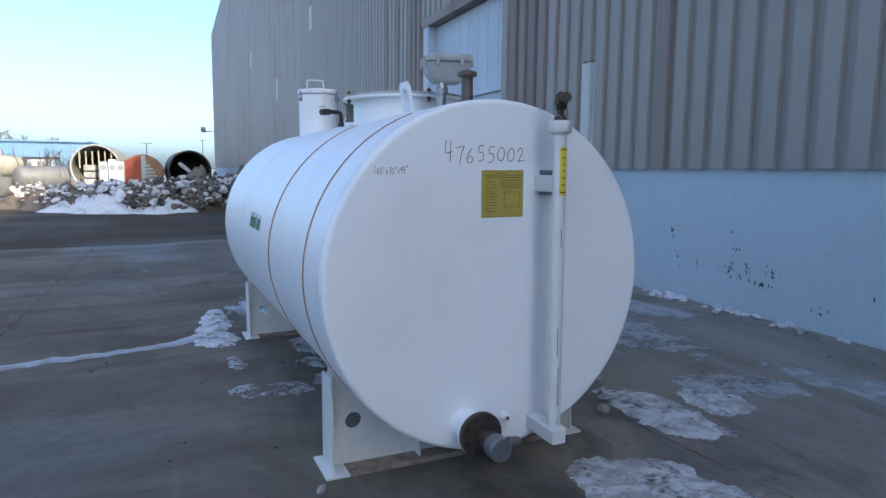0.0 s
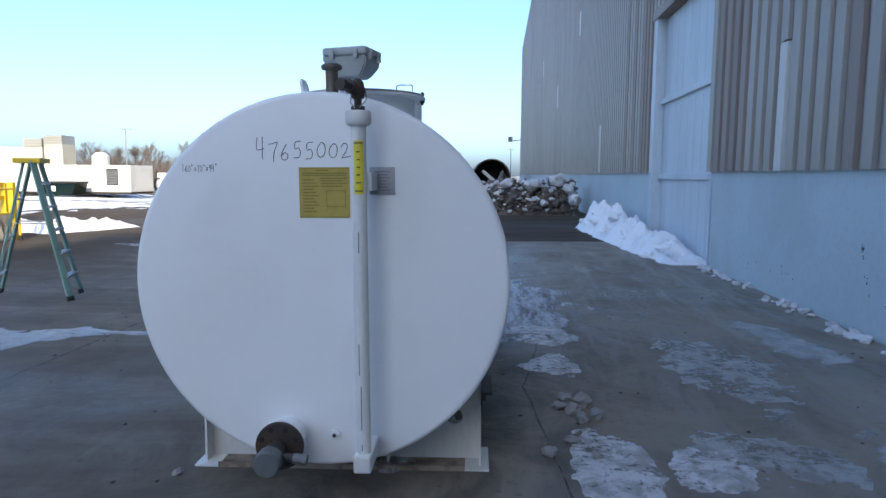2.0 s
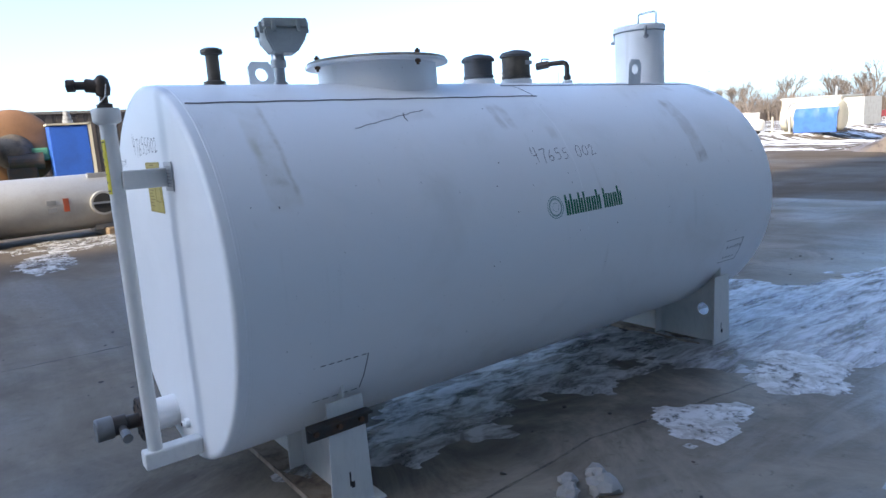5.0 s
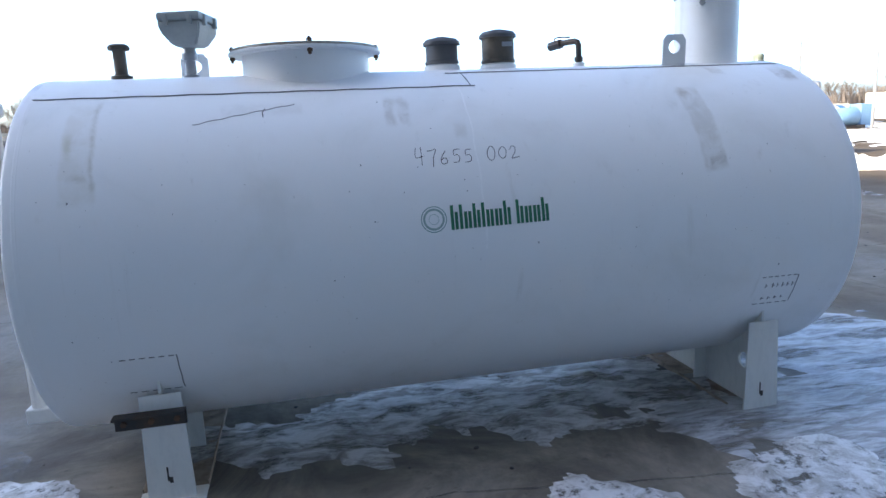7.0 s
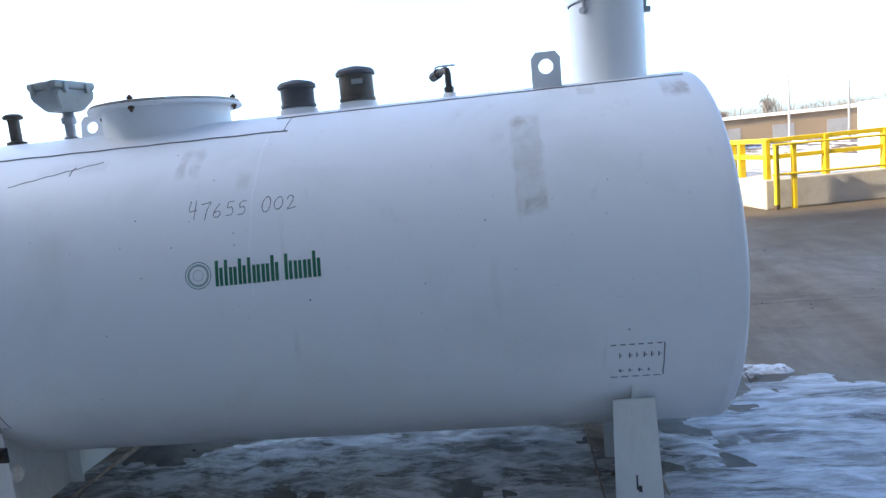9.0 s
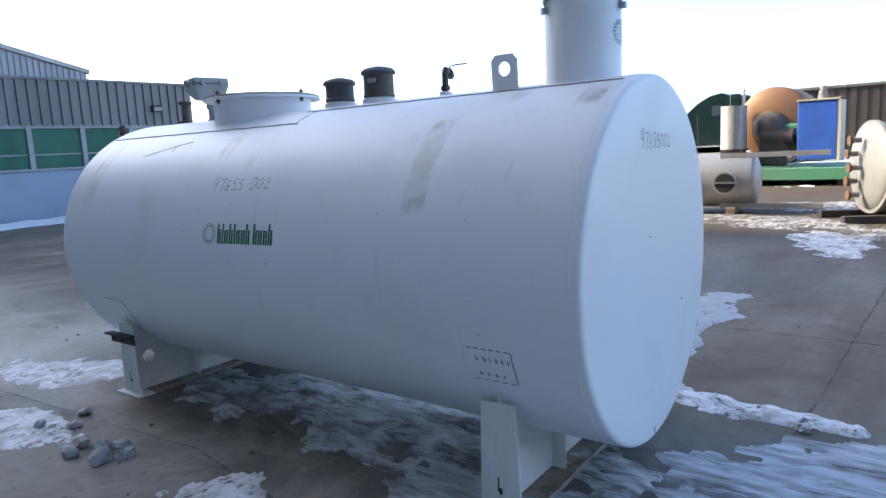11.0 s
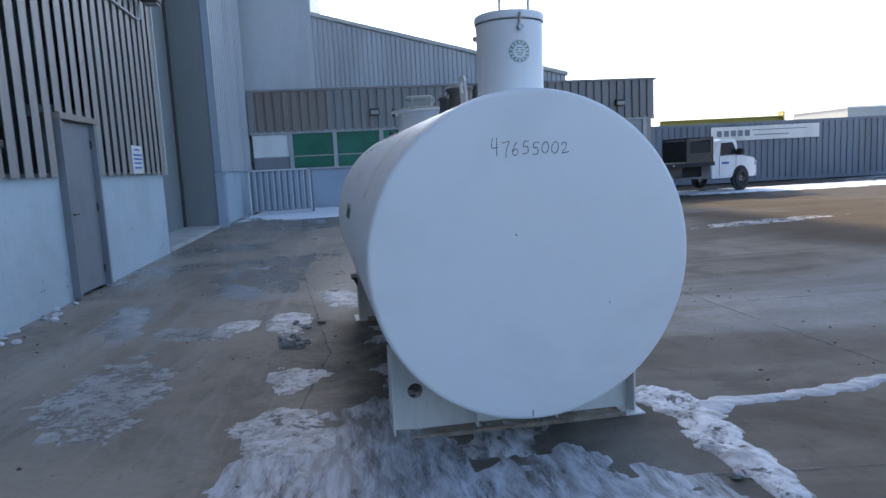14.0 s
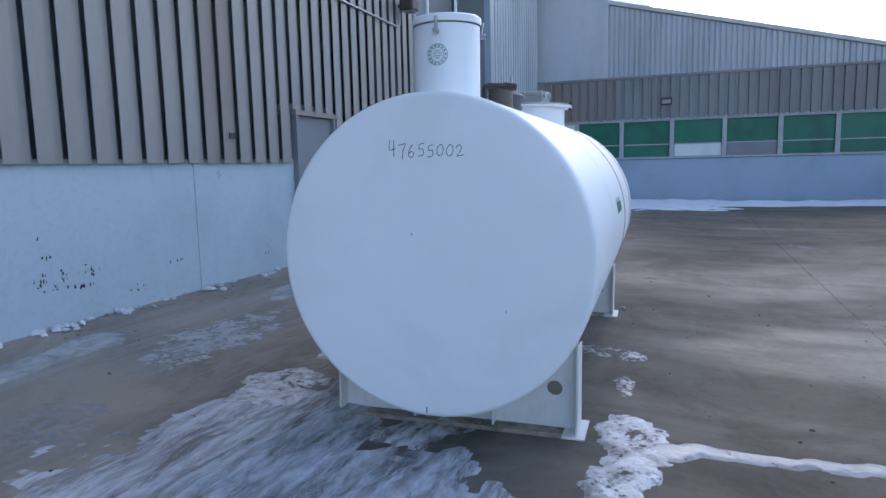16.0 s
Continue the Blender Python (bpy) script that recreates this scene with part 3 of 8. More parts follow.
def scrawl(name, text, height, width, material, parent, warp, thick, seed):
    """Digits written by hand with a marker: thin ribbons laid on a surface by warp(u, v)."""
    rr = random.Random(seed)
    bm = bmesh.new()
    step = width / len(text)
    for k, ch in enumerate(text):
        grow, rise = rr.uniform(0.92, 1.08), rr.uniform(-0.05, 0.05) * height
        if k == 0:
            grow = 1.16
        for line in STROKES[ch]:
            pts = [Vector((step * (k + 0.06 + x * 1.12), rise + height * y * grow)) for x, y in line]
            fine = []
            for i in range(len(pts) - 1):
                p0, p1, p2, p3 = pts[max(0, i - 1)], pts[i], pts[i + 1], pts[min(len(pts) - 1, i + 2)]
                for q in range(5):
                    u = q / 5
                    fine.append(0.5 * (2 * p1 + (p2 - p0) * u + (2 * p0 - 5 * p1 + 4 * p2 - p3) * u * u + (3 * p1 - p0 - 3 * p2 + p3) * u ** 3))
            fine.append(pts[-1])
            prev = None
            for a, b in zip(fine, fine[1:] + [fine[-1] + fine[-1] - fine[-2]]):
                d = (b - a).normalized() if (b - a).length > 1e-9 else Vector((1, 0))
                o = Vector((-d.y, d.x)) * thick * rr.uniform(0.42, 0.58)
                cur = (bm.verts.new(warp(a.x + o.x, a.y + o.y)), bm.verts.new(warp(a.x - o.x, a.y - o.y)))
                if prev:
                    bm.faces.new((prev[0], cur[0], cur[1], prev[1]))
                prev = cur
    return part(name, bm, material, parent, "number in black marker")


# ---- ground ----
def ground_z(x, y):
    """The yard falls gently from the hall, dips round the pad and drops behind the snow heap."""
    def step(v, a, b):
        t = min(1.0, max(0.0, (v - a) / (b - a)))
        return t * t * (3 - 2 * t)
    fall = -0.059 + 0.010 * min(4.0, max(-5.0, x))
    hollow = -0.10 * step(-x, 9.0, 11.5) * (1 - step(-x, 28.0, 33.0)) * step(y, 5.5, 7.0) * (1 - step(y, 22.0, 27.0))
    fall -= 0.05 * step(-x, 0.9, 2.2) * (1 - step(-x, 4.0, 9.0))
    return fall + hollow - 1.64 * step(y, 34.0, 52.0) * step(x, -30.0, -20.0) * (1 - step(x, 3.2, 4.2))


def make_ground():
    bm = bmesh.new()
    xs = [-900, -300, -120, -60] + [-40 + 1.0 * i for i in range(33)] + [-7 + 0.25 * i for i in range(28)] + [0.0 + 1.0 * i for i in range(6)] + [12, 60, 300, 900]
    ys = [-900, -300, -120, -60] + [-34 + 1.0 * i for i in range(84)] + [60, 80, 160, 400, 900]
    grid = [[bm.verts.new((x, y, ground_z(x, y))) for y in ys] for x in xs]
    for i in range(len(xs) - 1):
        for j in range(len(ys) - 1):
            bm.faces.new((grid[i][j], grid[i + 1][j], grid[i + 1][j + 1], grid[i][j + 1]))
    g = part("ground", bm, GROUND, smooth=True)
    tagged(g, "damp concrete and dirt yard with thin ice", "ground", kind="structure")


make_ground()

# ---- the hall: masonry base, ribbed cladding, doors ----
WX, CX = 4.42, 4.34           # face of the base wall, outer face of the cladding
PITCH = 0.340
HALL_H = 21.9
BASE_H = 1.60

wall_lower = part("wall_hall_base", B(WX, WX + 0.3, -6.75, -2.95, -0.1, BASE_H + 0.05), BLUEWALL)
tagged(wall_lower, "light blue painted masonry base wall, scuffed and flaking low down", "wall", kind="structure")
for y0, y1 in ((-1.77, 0.55), (0.562, 8.48), (12.76, 40.0), (40.0, 107.0), (-20.0, -13.11)):
    part("wall_section", B(WX, WX + 0.3, y0, y1, -0.1, BASE_H + 0.05), BLUEWALL, wall_lower)
part("wall_section", B(WX, WX + 0.3, -2.95, -1.77, 2.38, 2.52), BLUEWALL, wall_lower)
part("joint_strip", B(WX + 0.012, WX + 0.29, 0.55, 0.562, -0.1, BASE_H), GREYDOOR, wall_lower, "dark vertical joint")

cladding = thing("wall_hall_cladding", "tall taupe ribbed steel cladding, weathered and rust-tinted in places", "wall", kind="structure")
rib_mesh = {}


def rib_piece(y_top, z0, z1, material):
    """One rib's width of cladding; y_top is the end with the larger y."""
    key = (round(z0, 2), round(z1, 2), material.name)
    if key not in rib_mesh:
        bm = ribbed(bmesh.new(), PITCH, z0, z1)
        me = bpy.data.meshes.new("cladding_sheet")
        bmesh.ops.recalc_face_normals(bm, faces=bm.faces)
        bm.to_mesh(me)
        bm.free()
        me.materials.append(material)
        rib_mesh[key] = me
    return shared("cladding_sheet", rib_mesh[key], cladding, pose(CX, y_top, 0, 0, 0, -90))


Y0 = 8.53
RUSTY = {1, 2, 3, 4, 24, 25, 13}
for k in range(45):
    y = Y0 - PITCH * k
    m = CLAD_RUST if k in RUSTY else CLAD
    if 30 <= k <= 33:
        rib_piece(y, 2.42, HALL_H, m)
    elif k == 8:
        rib_piece(y, 3.20, HALL_H, m)
    else:
        rib_piece(y, BASE_H, HALL_H, m)
pale = rib_piece(Y0 - PITCH * 8 , BASE_H, 3.18, CLAD_PALE)
for k in range(13):
    rib_piece(Y0 + PITCH * (k + 1), 5.12, HALL_H, CLAD)
Y1 = Y0 + PITCH * 13
for k in range(50):
    rib_piece(Y1 + PITCH * (k + 1), BASE_H, HALL_H, CLAD_RUST if k in (0, 1, 2, 5, 8) else CLAD)
far_len = PITCH * 228
part("far_cladding", ribbed(bmesh.new(), far_len, BASE_H, HALL_H, m=pose(CX, Y1 + PITCH * 50 + far_len, 0, 0, 0, -90)), CLAD, cladding)["kind"] = "stuff"
Y_END = Y1 + PITCH * 50 + far_len
# small roof lights and vents in the far cladding
for y, z, w, h, mat in ((27.3, 7.7, 0.5, 1.0, CLAD_PALE), (38.0, 5.6, 0.6, 1.3, CLAD_PALE), (20.5, 1.65, 0.35, 1.6, CLAD_PALE), (52.0, 9.5, 0.6, 1.2, CLAD_PALE)):
    part("translucent_panel", B(CX - 0.012, CX - 0.003, y - w / 2, y + w / 2, z, z + h), mat, cladding, "pale translucent panel")
# cladding beyond the tall leaves
part("end_cladding", ribbed(bmesh.new(), PITCH * 20.9, 1.62, HALL_H, m=pose(CX, -12.89, 0, 0, 0, -90)), CLAD_GREY, cladding)
part("header_cladding", ribbed(bmesh.new(), PITCH * 18, 15.0, HALL_H, m=pose(CX, Y0 - PITCH * 45 + 0.01, 0, 0, 0, -90)), CLAD, cladding)
part("corner_trim", B(CX - 0.012, CX + 0.08, Y0 - PITCH * 45 - 0.05, Y0 - PITCH * 45, BASE_H - 0.02, 15.0, bevel=0.006), CLAD_PALE, cladding)
part("jamb", B(WX, 5.50, Y0 - PITCH * 45 - 0.06, Y0 - PITCH * 45, 0, 15.0), GREENGREY, cladding)
part("corner_post", B(4.27, 4.47, -12.88, -12.72, 1.605, 15.0, bevel=0.012), DULLBLUE, cladding, "blue-grey corner post")
# pale strip that puts the highlight on the post's corner into colour
part("corner_highlight", B(4.252, 4.268, -12.90, -12.70, 1.62, 15.0), CLAD_PALE, cladding, "pale strip painted as the corner's highlight")
part("jamb", B(4.473, 5.56, -12.95, -12.75, 0.0, 15.0), GREENGREY, cladding, "grey-green jamb panel")
part("sill", B(4.44, 5.60, -12.70, Y0 - PITCH * 45 - 0.06, -0.1, 0.07, bevel=0.01), CONCRETE, wall_lower, "concrete door sill")
part("pier", B(4.23, 4.47, -13.10, -12.70, -0.1, 1.60), DULLBLUE, wall_lower)

roof = part("roof_hall", B(WX, 62, -20.7, Y_END, HALL_H, HALL_H + 0.3), ROOFTAR)
tagged(roof, "flat roof edge of the tall hall", "roof", kind="structure")
# End wall; its unseen depth to y=-52 is added to keep the yard shaded.
w = part("wall_hall_south", B(1.6, 62, -52.0, -20.72, 0, HALL_H), CLAD_GREY)
tagged(w, "smooth grey panelled end wall of the hall, deepened unseen to block the sun", "wall", kind="structure")
w = part("wall_hall_north", B(WX, 62, Y_END - 0.3, Y_END, 0, HALL_H), CLAD)
tagged(w, "plain far end wall of the hall", "wall", kind="structure")
w = part("wall_hall_east", B(61.7, 62, -20.7, Y_END - 0.3, 0, HALL_H), CLAD)
tagged(w, "plain rear wall of the hall", "wall", kind="structure")
fl = part("wall_hall_inner", B(7.5, 7.6, -20.7, Y_END - 0.3, 0, HALL_H), GREENGREY)
tagged(fl, "dim inner partition of the hall", "wall", kind="structure")


def sliding_leaf(y0, y1, x, label):
    t = thing("sliding_door", label, "door", kind="structure")
    part("leaf", B(x, x + 0.12, y0, y1, 0.05, 15.0, bevel=0.01), GREENGREY, t)
    # dark strip for the edge gap, widened to paint in the leaf's shade
    part("edge_shade_strip", B(x - 0.03, x + 0.13, y0 - 0.02, y0 + 0.22, 0.04, 15.0, bevel=0.008), DARKSTEEL, t)
    return t


sliding_leaf(-12.70, -6.85, 5.42, "tall grey-green sliding hall door, closed")


def big_door():
    """The pale blue freight door in its frame, boards upright, three tiers."""
    t = thing("door_freight", "pale blue boarded freight door with steel frame, closed", "door", kind="structure")
    bm = B(CX - 0.02, WX + 0.28, 12.42, 12.76, 0, 5.12, bevel=0.01)
    part("frame", bm, DOORBLUE, t, "pale blue steel door post")
    part("frame", B(CX - 0.05, WX + 0.2, 8.54, 12.80, 5.0, 5.22, bevel=0.01), CLAD_RUST, t, "dark rusty lintel")
    part("frame", B(WX + 0.0, WX + 0.28, 8.45, 8.53, 0, 5.0), DOORBLUE, t)
    n = 8
    for k in range(n):
        y = 8.54 + (12.40 - 8.54) * k / n
        part("board", B(WX + 0.10, WX + 0.16, y + 0.005, y + (12.40 - 8.54) / n - 0.005, 0.03, 4.98, bevel=0.006), DOORBLUE, t)
    for z in (1.46, 3.12):
        part("rail", B(WX + 0.03, WX + 0.15, 8.53, 12.41, z, z + 0.12, bevel=0.01), DOORBLUE, t)
    part("backing", B(WX + 0.20, WX + 0.28, 8.52, 12.42, 0, 5.0), GREYDOOR, t)


big_door()


def staff_door():
    t = thing("door_staff", "flat grey steel door with lever handle, closed", "door", kind="structure")
    part("frame", B(CX - 0.015, WX + 0.2, -1.79, -1.73, 0, 2.40), GREYDOOR, t)
    part("frame", B(CX - 0.015, WX + 0.2, -2.97, -2.91, 0, 2.40), GREYDOOR, t)
    part("frame", B(CX - 0.03, WX + 0.2, -3.06, -1.70, 2.34, 2.42), CLAD_RUST, t)
    leaf = part("leaf", B(WX - 0.02, WX + 0.03, -2.905, -1.795, 0.02, 2.335, bevel=0.004), GREYDOOR, t)
    bm = B(WX - 0.035, WX - 0.02, -1.96, -1.87, 0.98, 1.20, bevel=0.004)
    rod(bm, (WX - 0.035, -1.91, 1.10), (WX - 0.085, -1.91, 1.10), 0.012, 8)
    rod(bm, (WX - 0.08, -1.90, 1.10), (WX - 0.08, -2.03, 1.10), 0.011, 8)
    part("handle", bm, DARKSTEEL, leaf, "dark lever handle")
    for z in (0.25, 1.15, 2.05):
        part("hinge", R((WX - 0.028, -2.89, z - 0.06), (WX - 0.028, -2.89, z + 0.06), 0.013, 8), DARKSTEEL, leaf)


staff_door()


def notice():
    t = thing("notice_sign", "small white notice with print, fixed on cladding", "sign")
    part("plate", B(CX - 0.016, CX - 0.006, -5.14, -4.56, 1.62, 2.10, bevel=0.002), WHITEPAINT, t)
    for z, a, b in ((2.03, -4.99, -4.71), (1.94, -5.09, -4.62), (1.87, -5.09, -4.64), (1.80, -5.06, -4.64), (1.72, -5.04, -4.66)):
        part("print_bar", B(CX - 0.019, CX - 0.016, a, b, z - 0.014, z + 0.014), BLUEPAINT, t)


notice()


def wall_fittings():
    t = thing("conduit", "grey steel conduit run on the cladding", "conduit")
    bm = pipe(bmesh.new(), [(CX - 0.03, 1.2, 4.43), (CX - 0.03, -3.6, 4.41), (CX - 0.03, -5.75, 4.40), (CX - 0.03, -5.86, 4.46), (CX - 0.03, -5.88, 4.72)], 0.022, 8)
    part("tube", bm, STEEL, t)
    t = thing("wall_lamp", "black wall floodlight on the cladding", "lamp")
    part("body", B(CX - 0.40, CX - 0.10, -6.08, -5.72, 4.72, 4.97, bevel=0.03), DARKSTEEL, t)
    part("arm", R((CX - 0.12, -5.9, 4.85), (CX + 0.01, -5.9, 4.85), 0.03), DARKSTEEL, t)
    part("lens", B(CX - 0.38, CX - 0.13, -6.04, -5.76, 4.705, 4.72), GREYGLAZE, t)
    t = thing("padlock_hasp", "small black hasp on the cladding", "hasp")
    part("plate", B(CX - 0.02, CX - 0.001, -0.20, -0.08, 1.92, 2.0, bevel=0.004), DARKSTEEL, t)


wall_fittings()


# ---- low shed with green panes, and the gabled building behind it ----
SY = -20.0


def shed():
    t = thing("shed_building", "low workshop with green glazed band and ribbed fascia", "building")
    part("base_wall", B(-12.85, 4.40, SY - 0.3, SY, -0.12, 1.54), DULLBLUE, t, "light blue painted base wall")
    part("fascia", ribbed(bmesh.new(), PITCH * 50.4, 3.10, 4.68, depth=0.07, m=pose(4.30, SY + 0.08, 0, 0, 0, 180)), FASCIA, t, "taupe ribbed fascia")
    part("rust_fascia", ribbed(bmesh.new(), PITCH * 8, 3.105, 4.67, depth=0.07, m=pose(4.30 - PITCH, SY + 0.084, 0, 0, 0, 180)), CLAD_RUST, t, "rust-stained ribbed fascia")
    part("coping", B(-12.9, 4.33, SY - 0.4, SY + 0.12, 4.68, 4.77, bevel=0.01), FASCIA, t)
    part("roof", B(-12.85, 4.33, SY - 0.7, SY - 0.02, 4.35, 4.53), ROOFTAR, t)
    part("end_wall", B(-12.85, -12.55, SY - 9, SY - 0.3, 0, 4.4), CLAD, t)
    part("back_lining", B(-12.5, 4.33, SY - 0.7, SY - 0.6, 0, 4.4), GREYDOOR, t)
    part("sill", B(-12.85, 4.33, SY - 0.12, SY + 0.05, 1.56, 1.64, bevel=0.01), FRAME, t)
    part("head_rail", B(-12.85, 4.33, SY - 0.12, SY + 0.03, 3.02, 3.14), FRAME, t)
    edges = [4.32, 2.73, 0.97, -0.92, -2.80, -4.70, -6.55, -8.33, -10.13, -12.4]
    for i, (a, b) in enumerate(zip(edges, edges[1:])):
        part("mullion", B(b - 0.08, b + 0.08, SY - 0.12, SY + 0.04, 1.64, 3.02), FRAME, t)
        win = thing("window", "", "")
        win.parent = t
        win.matrix_basis = Matrix.Identity(4)
        mid = 2.12
        top = WHITEPAINT if i == 0 else (GREYGLAZE if i == 8 else GREENGLAZE)
        low = GREYDOOR if i == 0 else DOORBLUE if i == 8 else (WHITEPAINT if i == 3 else (GREYDOOR if i == 4 else GREENGLAZE))
        part("pane", B(b + 0.10, a - 0.10, SY - 0.08, SY - 0.05, mid + 0.02, 3.01), top, win)
        part("pane", B(b + 0.10, a - 0.10, SY - 0.08, SY - 0.05, 1.65, mid - 0.02), low, win)
        part("bar", B(b + 0.09, a - 0.09, SY - 0.10, SY - 0.02, mid - 0.02, mid + 0.02), FRAME, win)
    for x in (-0.70, -11.2):
        lamp = part("wall_light", B(x - 0.20, x + 0.20, SY + 0.07, SY + 0.28, 3.62, 3.88, bevel=0.02), DARKSTEEL, t, "dark wall-pack light")
        part("lens", B(x - 0.16, x + 0.16, SY + 0.278, SY + 0.286, 3.65, 3.80), GREYGLAZE, lamp)


shed()


def gable():
    t = thing("gabled_building", "pale grey ribbed building with a sloping roofline", "building")
    bm = bmesh.new()
    x0, x1, z0, z1 = 1.95, -9.2, 7.86, 5.10
    n = 56
    line = []
    for k in range(n):
        for u, d in ((0.0, 0.0), (0.60, 0.0), (0.68, 0.05), (0.92, 0.05)):
            line.append((x0 + (x1 - x0) * (k + u) / n, SY - 1.0 - d))
    line.append((x1, SY - 1.0))
    low = [bm.verts.new((x, y, 3.0)) for x, y in line]
    high = [bm.verts.new((x, y, z0 + (z1 - z0) * (x0 - x) / (x0 - x1))) for x, y in line]
    for k in range(len(line) - 1):
        bm.faces.new((low[k], low[k + 1], high[k + 1], high[k]))
    part("ribbed_wall", bm, CLAD_GREY, t)
    part("verge", prism(bmesh.new(), [(x0, z0 + 0.02), (x1 - 0.1, z1 - 0.0), (x1 - 0.1, z1 + 0.16), (x0, z0 + 0.18)], SY - 1.2, SY - 0.92), CLAD_PALE, t)
    part("roof", prism(bmesh.new(), [(x0, z0 - 0.1), (x1, z1 - 0.1), (x1, z1), (x0, z0)], -60, SY - 1.1), ROOFTAR, t)
    part("side_wall", B(x1, x1 + 0.3, -60, SY - 1.1, 0, z1 - 0.1), CLAD_GREY, t)


gable()


# ---- the tank ----
TR, TZ, TL = 0.889, 1.067, 4.064
YAX = Matrix.Translation((0, 0, TZ)) @ Matrix.Rotation(radians(-90), 4, 'X')     # lathe axis along +y


def on_shell(y, a, out=0.0):
    """A point on the shell: a is the angle from the top towards +x."""
    r = TR + out
    return Vector((r * math.sin(a), y, TZ + r * math.cos(a)))


def shell_strip(bm, y0, y1, a0, a1, out, thick, n=24, wob=0.0, lean=0.0):
    """A thin strip laid on the shell."""
    vs = []
    for i in range(n + 1):
        a = a0 + (a1 - a0) * i / n
        d = wob * math.sin(i * 1.7) + wob * 0.6 * math.sin(i * 0.61) + lean * (1 - abs(2 * i / n - 0.7))
        vs.append([bm.verts.new(on_shell(y + d, a, o)) for y, o in ((y0, out), (y0, out + thick), (y1, out + thick), (y1, out))])
    for p, q in zip(vs, vs[1:]):
        for k in range(4):
            bm.faces.new((p[k], p[(k + 1) % 4], q[(k + 1) % 4], q[k]))
    bm.faces.new(vs[0])
    bm.faces.new(vs[-1][::-1])
    return bm


def pierced(out, holes, half):
    """A flat plate in x and z with round holes through it."""
    bm = bmesh.new()
    sides = []
    n = 28
    loops = [out] + [[(hx + r * math.cos(2 * math.pi * i / n), hz + r * math.sin(2 * math.pi * i / n)) for i in range(n)] for hx, hz, r in holes]
    for yy in (-half, half):
        edges = []
        mine = []
        for lp in loops:
            vs = [bm.verts.new((px, yy, pz)) for px, pz in lp]
            edges += [bm.edges.new((vs[i], vs[(i + 1) % len(vs)])) for i in range(len(vs))]
            mine.append(vs)
        bmesh.ops.triangle_fill(bm, edges=edges, use_beauty=True)
        sides.append(mine)
    for p, q in zip(*sides):
        for i in range(len(p)):
            bm.faces.new((p[i], p[(i + 1) % len(p)], q[(i + 1) % len(p)], q[i]))
    return bm


